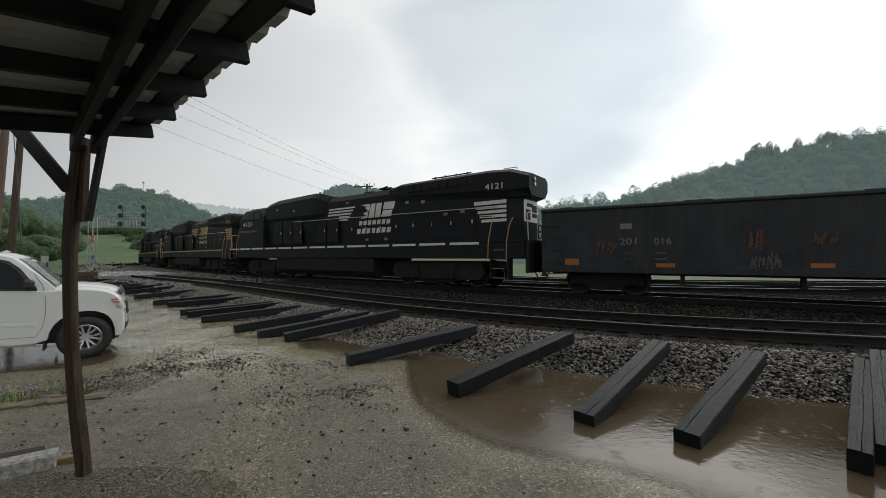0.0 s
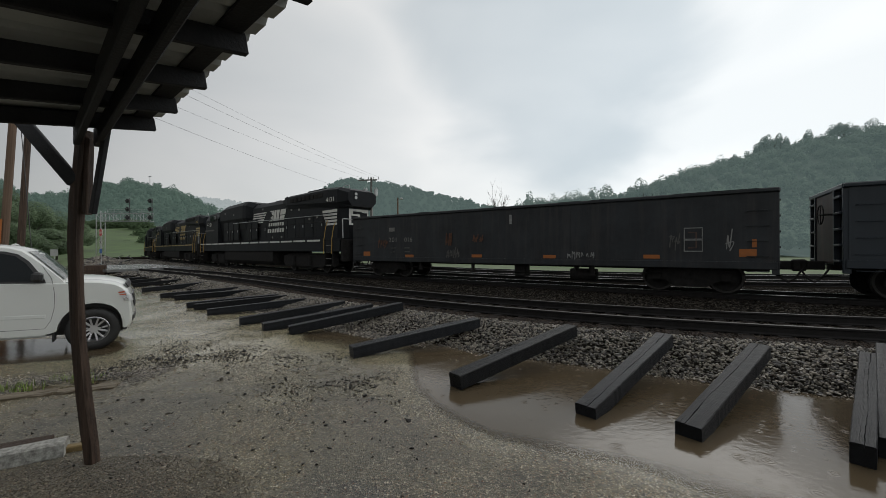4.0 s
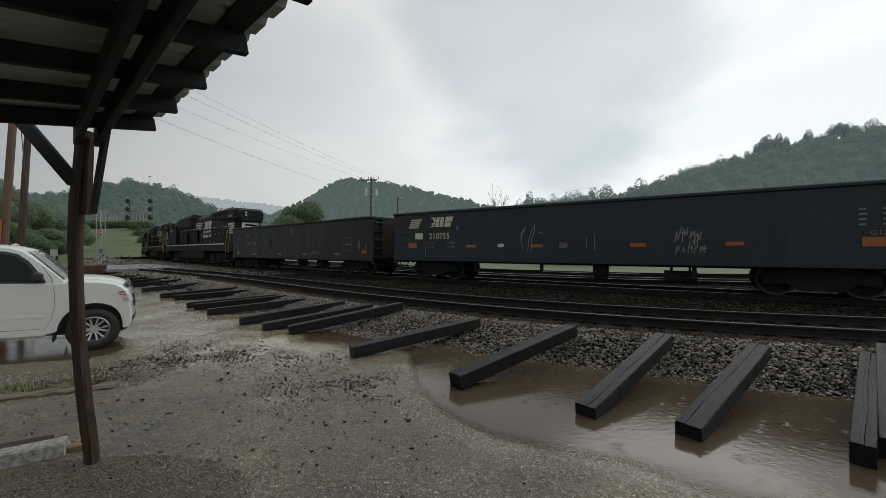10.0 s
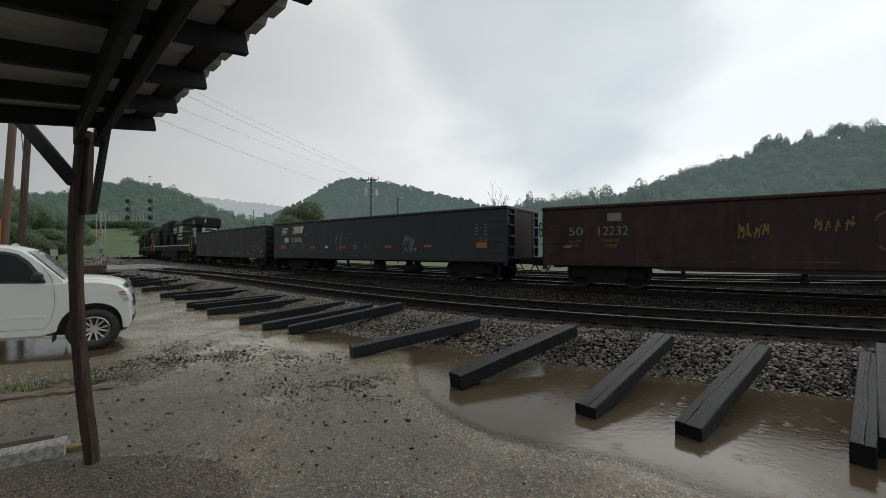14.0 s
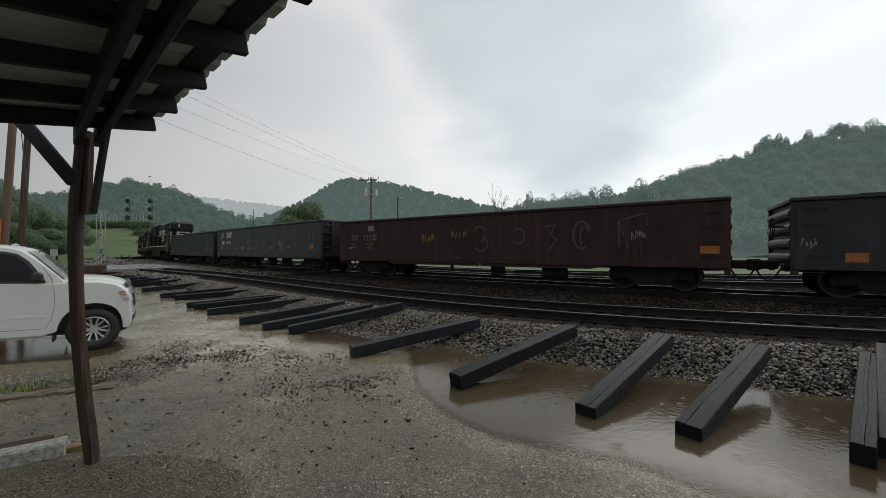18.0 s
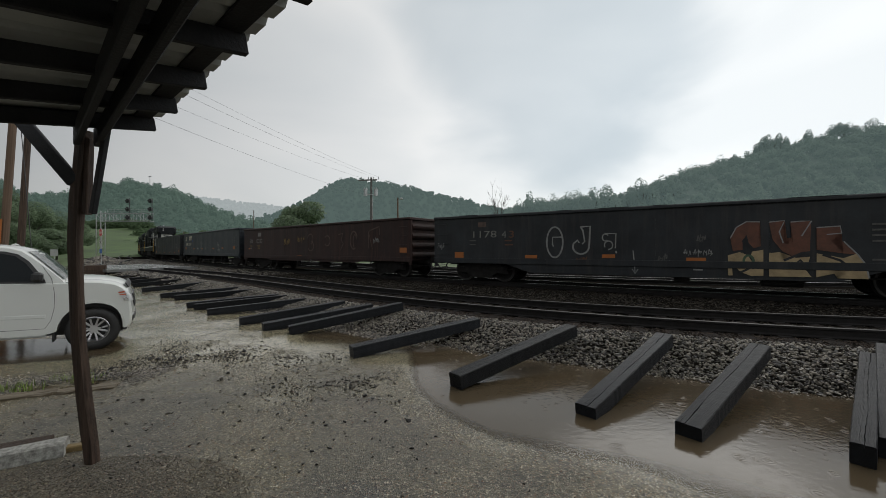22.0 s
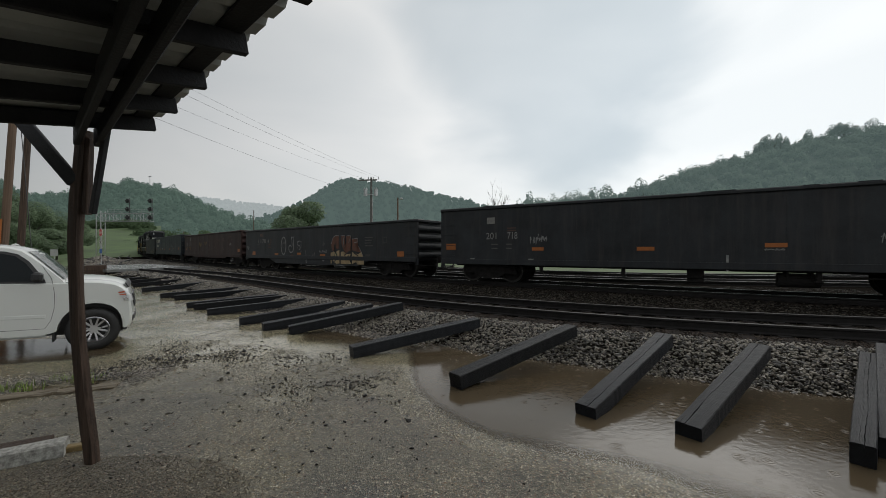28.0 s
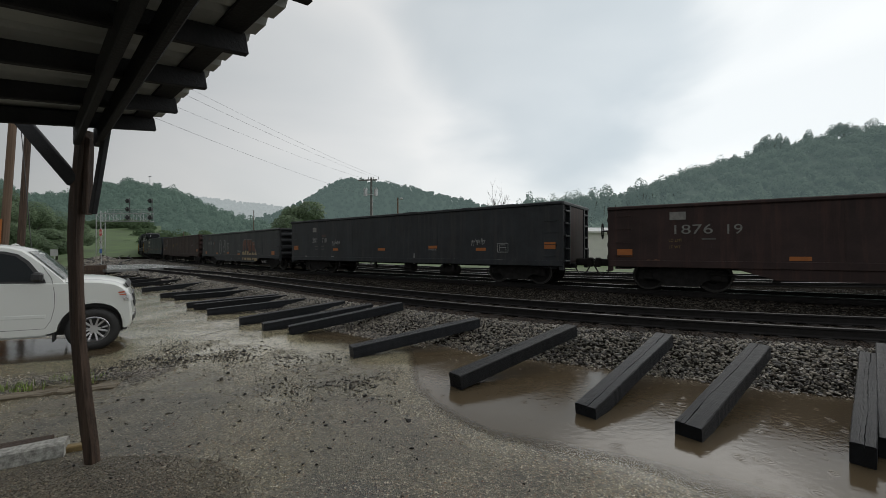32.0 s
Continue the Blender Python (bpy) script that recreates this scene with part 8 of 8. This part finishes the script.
# ---- small things in the yard under the canopy ----
def yard_details():
    # concrete wheel stop with a timber on it
    b = thing("parking_block", "worn white concrete parking block beside the post", "parking block", pose(-3.31, 3.39, 0.015, 0, 0, 212))
    bm = bmesh.new()
    prism(bm, ((-0.11, 0), (0.11, 0), (0.085, 0.115), (0.05, 0.132), (-0.05, 0.132), (-0.085, 0.115)), 0, 2.2, "x")
    bmesh.ops.subdivide_edges(bm, edges=list(bm.edges), cuts=3)
    r = random.Random(9)
    for v in bm.verts:
        v.co += Vector((r.uniform(-1, 1), r.uniform(-1, 1), r.uniform(-1, 1))) * 0.006
    part("block", bm, M["concrete"], b)
    t = thing("loose_board", "wet grey board lying behind the parking block", "board", pose(-3.555, 3.50, 0.02, 0, 0, 211))
    bm = bmesh.new()
    box(bm, 0, 2.4, -0.07, 0.07, 0, 0.085, 0.006)
    part("board", bm, M["old_timber"], t)
    s = thing("timber_stub", "short yellowish timber stub at the post", "timber", pose(-3.20, 3.46, 0.015, 0, 0, 25))
    bm = bmesh.new()
    box(bm, -0.16, 0.06, -0.04, 0.04, 0, 0.06, 0.01)
    part("block", bm, M["dry_wood"], s)
    # broken kerb edge of the old slab
    k = thing("kerb", "low broken concrete slab edge", "kerb", kind="structure")
    for i in range(9):
        x = -4.25 - i * 0.545
        bm = bmesh.new()
        box(bm, 0, 0.6, -0.09, 0.09, -0.05, 0.075 + r.uniform(-0.012, 0.008), 0.014)
        bmesh.ops.subdivide_edges(bm, edges=[e for e in bm.edges if e.calc_length() > 0.15], cuts=5, use_grid_fill=True)
        for v in bm.verts:
            v.co += Vector((r.uniform(-1, 1), r.uniform(-1.6, 1.6), r.uniform(-1, 0.7))) * 0.010
        part("slab_edge", bm, M["muddy_concrete"], k, m=pose(x, 5.04 - i * 0.262 + r.uniform(-0.015, 0.015), 0, 0, 0, 206 + r.uniform(-2, 2)))


def slab_joints():
    """Dark joints between the old concrete slabs."""
    for (xa, ya), (xb, yb) in (((-7.6, 9.25), (-4.2, 10.45)), ((-5.1, 7.9), (-4.2, 10.45)), ((-9.3, 11.9), (-6.6, 12.9))):
        u = np.linspace(0, 1, 22)
        x, y = xa + (xb - xa) * u + 0.02 * np.sin(u * 19), ya + (yb - ya) * u
        z, _ = ground_height(x, y)
        bm = bmesh.new()
        q = Vector((ya - yb, xb - xa, 0)).normalized() * 0.012
        rows = [(bm.verts.new(Vector((a, b, c + 0.007)) + q), bm.verts.new(Vector((a, b, c + 0.007)) - q)) for a, b, c in zip(x, y, z)]
        for p, r in zip(rows, rows[1:]):
            bm.faces.new((p[0], p[1], r[1], r[0]))
        tagged(part("slab_joint", bm, M["ballast_bed"]), "dark open joint between concrete slabs", "joint", kind="structure")


def gravel_patch():
    """Fine dry gravel round the foot of the post."""
    rng = np.random.default_rng(17)
    n = 15000
    a, q = rng.uniform(0, 6.283, n), rng.uniform(0, 1, n) ** 0.6
    x, y = -2.55 + q * np.cos(a) * 1.15, 2.72 + q * np.sin(a) * 0.62
    z, _ = ground_height(x, y)
    stones("gravel", np.column_stack([x, y, z + 0.002]), rng.uniform(0.0030, 0.0075, n), M["gravel"], "fine brown gravel round the post", coarse=True)
    n = 8500
    x = rng.uniform(-7.5, -4.0, n)
    y = 5.35 + (x + 4.6) * 0.3 + rng.normal(0, 0.22, n)
    z, _ = ground_height(x, y)
    keep = z > 0.0
    stones("gravel", np.column_stack([x, y, z + 0.002])[keep], rng.uniform(0.006, 0.018, n)[keep], M["stone"], "grey gravel along the broken slab", coarse=True)
    n = 22000
    x, y = rng.uniform(-5.5, 2.6, n), rng.uniform(1.7, 6.8, n)
    z, d = ground_height(x, y)
    keep = (z > 0.004) & (d > 3.1)
    stones("grit", np.column_stack([x, y, z + 0.001])[keep], (0.0028 + 0.005 * rng.uniform(0, 1, n) ** 2)[keep], M["grit"], "grit washed over the wet paving", coarse=True)


def grass_tufts():
    rng = np.random.default_rng(23)
    vs, fs = [], []
    for cx, cy, n, hgt in ((-5.45, 4.95, 70, 0.11), (-5.62, 4.86, 35, 0.08), (-5.15, 5.30, 80, 0.09), (-4.98, 5.40, 60, 0.07), (-4.72, 5.62, 30, 0.05)):
        for _ in range(n):
            x, y = cx + rng.normal(0, 0.14), cy + rng.normal(0, 0.07)
            h, a, lean = hgt * rng.uniform(0.5, 1.3), rng.uniform(0, 6.283), rng.uniform(0.1, 0.6)
            dx, dy = math.cos(a), math.sin(a)
            w = 0.006
            k = len(vs)
            vs += [(x - dy * w, y + dx * w, 0), (x + dy * w, y - dx * w, 0), (x + dx * h * lean * 0.5 + dy * w * 0.7, y + dy * h * lean * 0.5 - dx * w * 0.7, h * 0.6), (x + dx * h * lean * 0.5 - dy * w * 0.7, y + dy * h * lean * 0.5 + dx * w * 0.7, h * 0.6), (x + dx * h * lean, y + dy * h * lean, h)]
            fs += [(k, k + 1, k + 2, k + 3), (k + 3, k + 2, k + 4)]
    me = bpy.data.meshes.new("grass_tufts")
    me.from_pydata(vs, [], fs)
    me.materials.append(M["weed"])
    tagged(new("grass_tufts", me), "bright green weeds in the cracks of the yard", "weeds", kind="stuff")


M["dry_wood"] = material("yellowish_timber", (0.24, 0.17, 0.07), 0.6, vary=0.4, scale=6, fine=50)
M["muddy_concrete"] = material("muddy_concrete", (0.13, 0.105, 0.07), 0.5, vary=0.4, scale=5, fine=50, bump=0.5)
M["gravel"] = material("fine_brown_gravel", (0.120, 0.102, 0.076), 0.5, vary=0.35, scale=8, fine=60, island=0.75)
M["grit"] = stone_material("mixed_grit", ((0.30, 0.26, 0.19), (0.06, 0.055, 0.05), (0.16, 0.13, 0.09), (0.42, 0.40, 0.35), (0.10, 0.075, 0.05), (0.17, 0.085, 0.045), (0.045, 0.045, 0.045)), 0.45, 0.4)
M["weed"] = material("weed_green", (0.17, 0.24, 0.05), 0.6, vary=0.3, scale=3, fine=20, bump=0, island=0.3)
yard_details()
slab_joints()
gravel_patch()
grass_tufts()


# ---- everything that moves ----
def vehicle_pose(s0, b0, b1, t):
    g = gone(t)
    x0, y0, _ = MAIN.at(s0 + b0 - g)
    x1, y1, _ = MAIN.at(s0 + b1 - g)
    h = math.atan2(y1 - y0, x1 - x0)
    return pose(x0 - b0 * math.cos(h), y0 - b0 * math.sin(h), RAIL, 0, 0, math.degrees(h))


def motions():
    times = [0.0, 0.5, 1.0, 1.5] + [float(k) for k in range(2, 33)]
    for ob, s0, b0, b1 in MOVING:
        walk(ob, [(t, vehicle_pose(s0, b0, b1, t)) for t in times])
    spins, t = [], 0.0
    while t < 32.0:
        spins.append(t)
        t += 0.2
    spins.append(32.0)
    turn = [(t, -math.degrees(gone(t) / WHEEL_R)) for t in spins]
    for w, a in TURNING:
        ph = (a * 77) % 360
        walk(w, [(t, pose(a, 0, WHEEL_R, 0, d + ph, 0)) for t, d in turn])


motions()
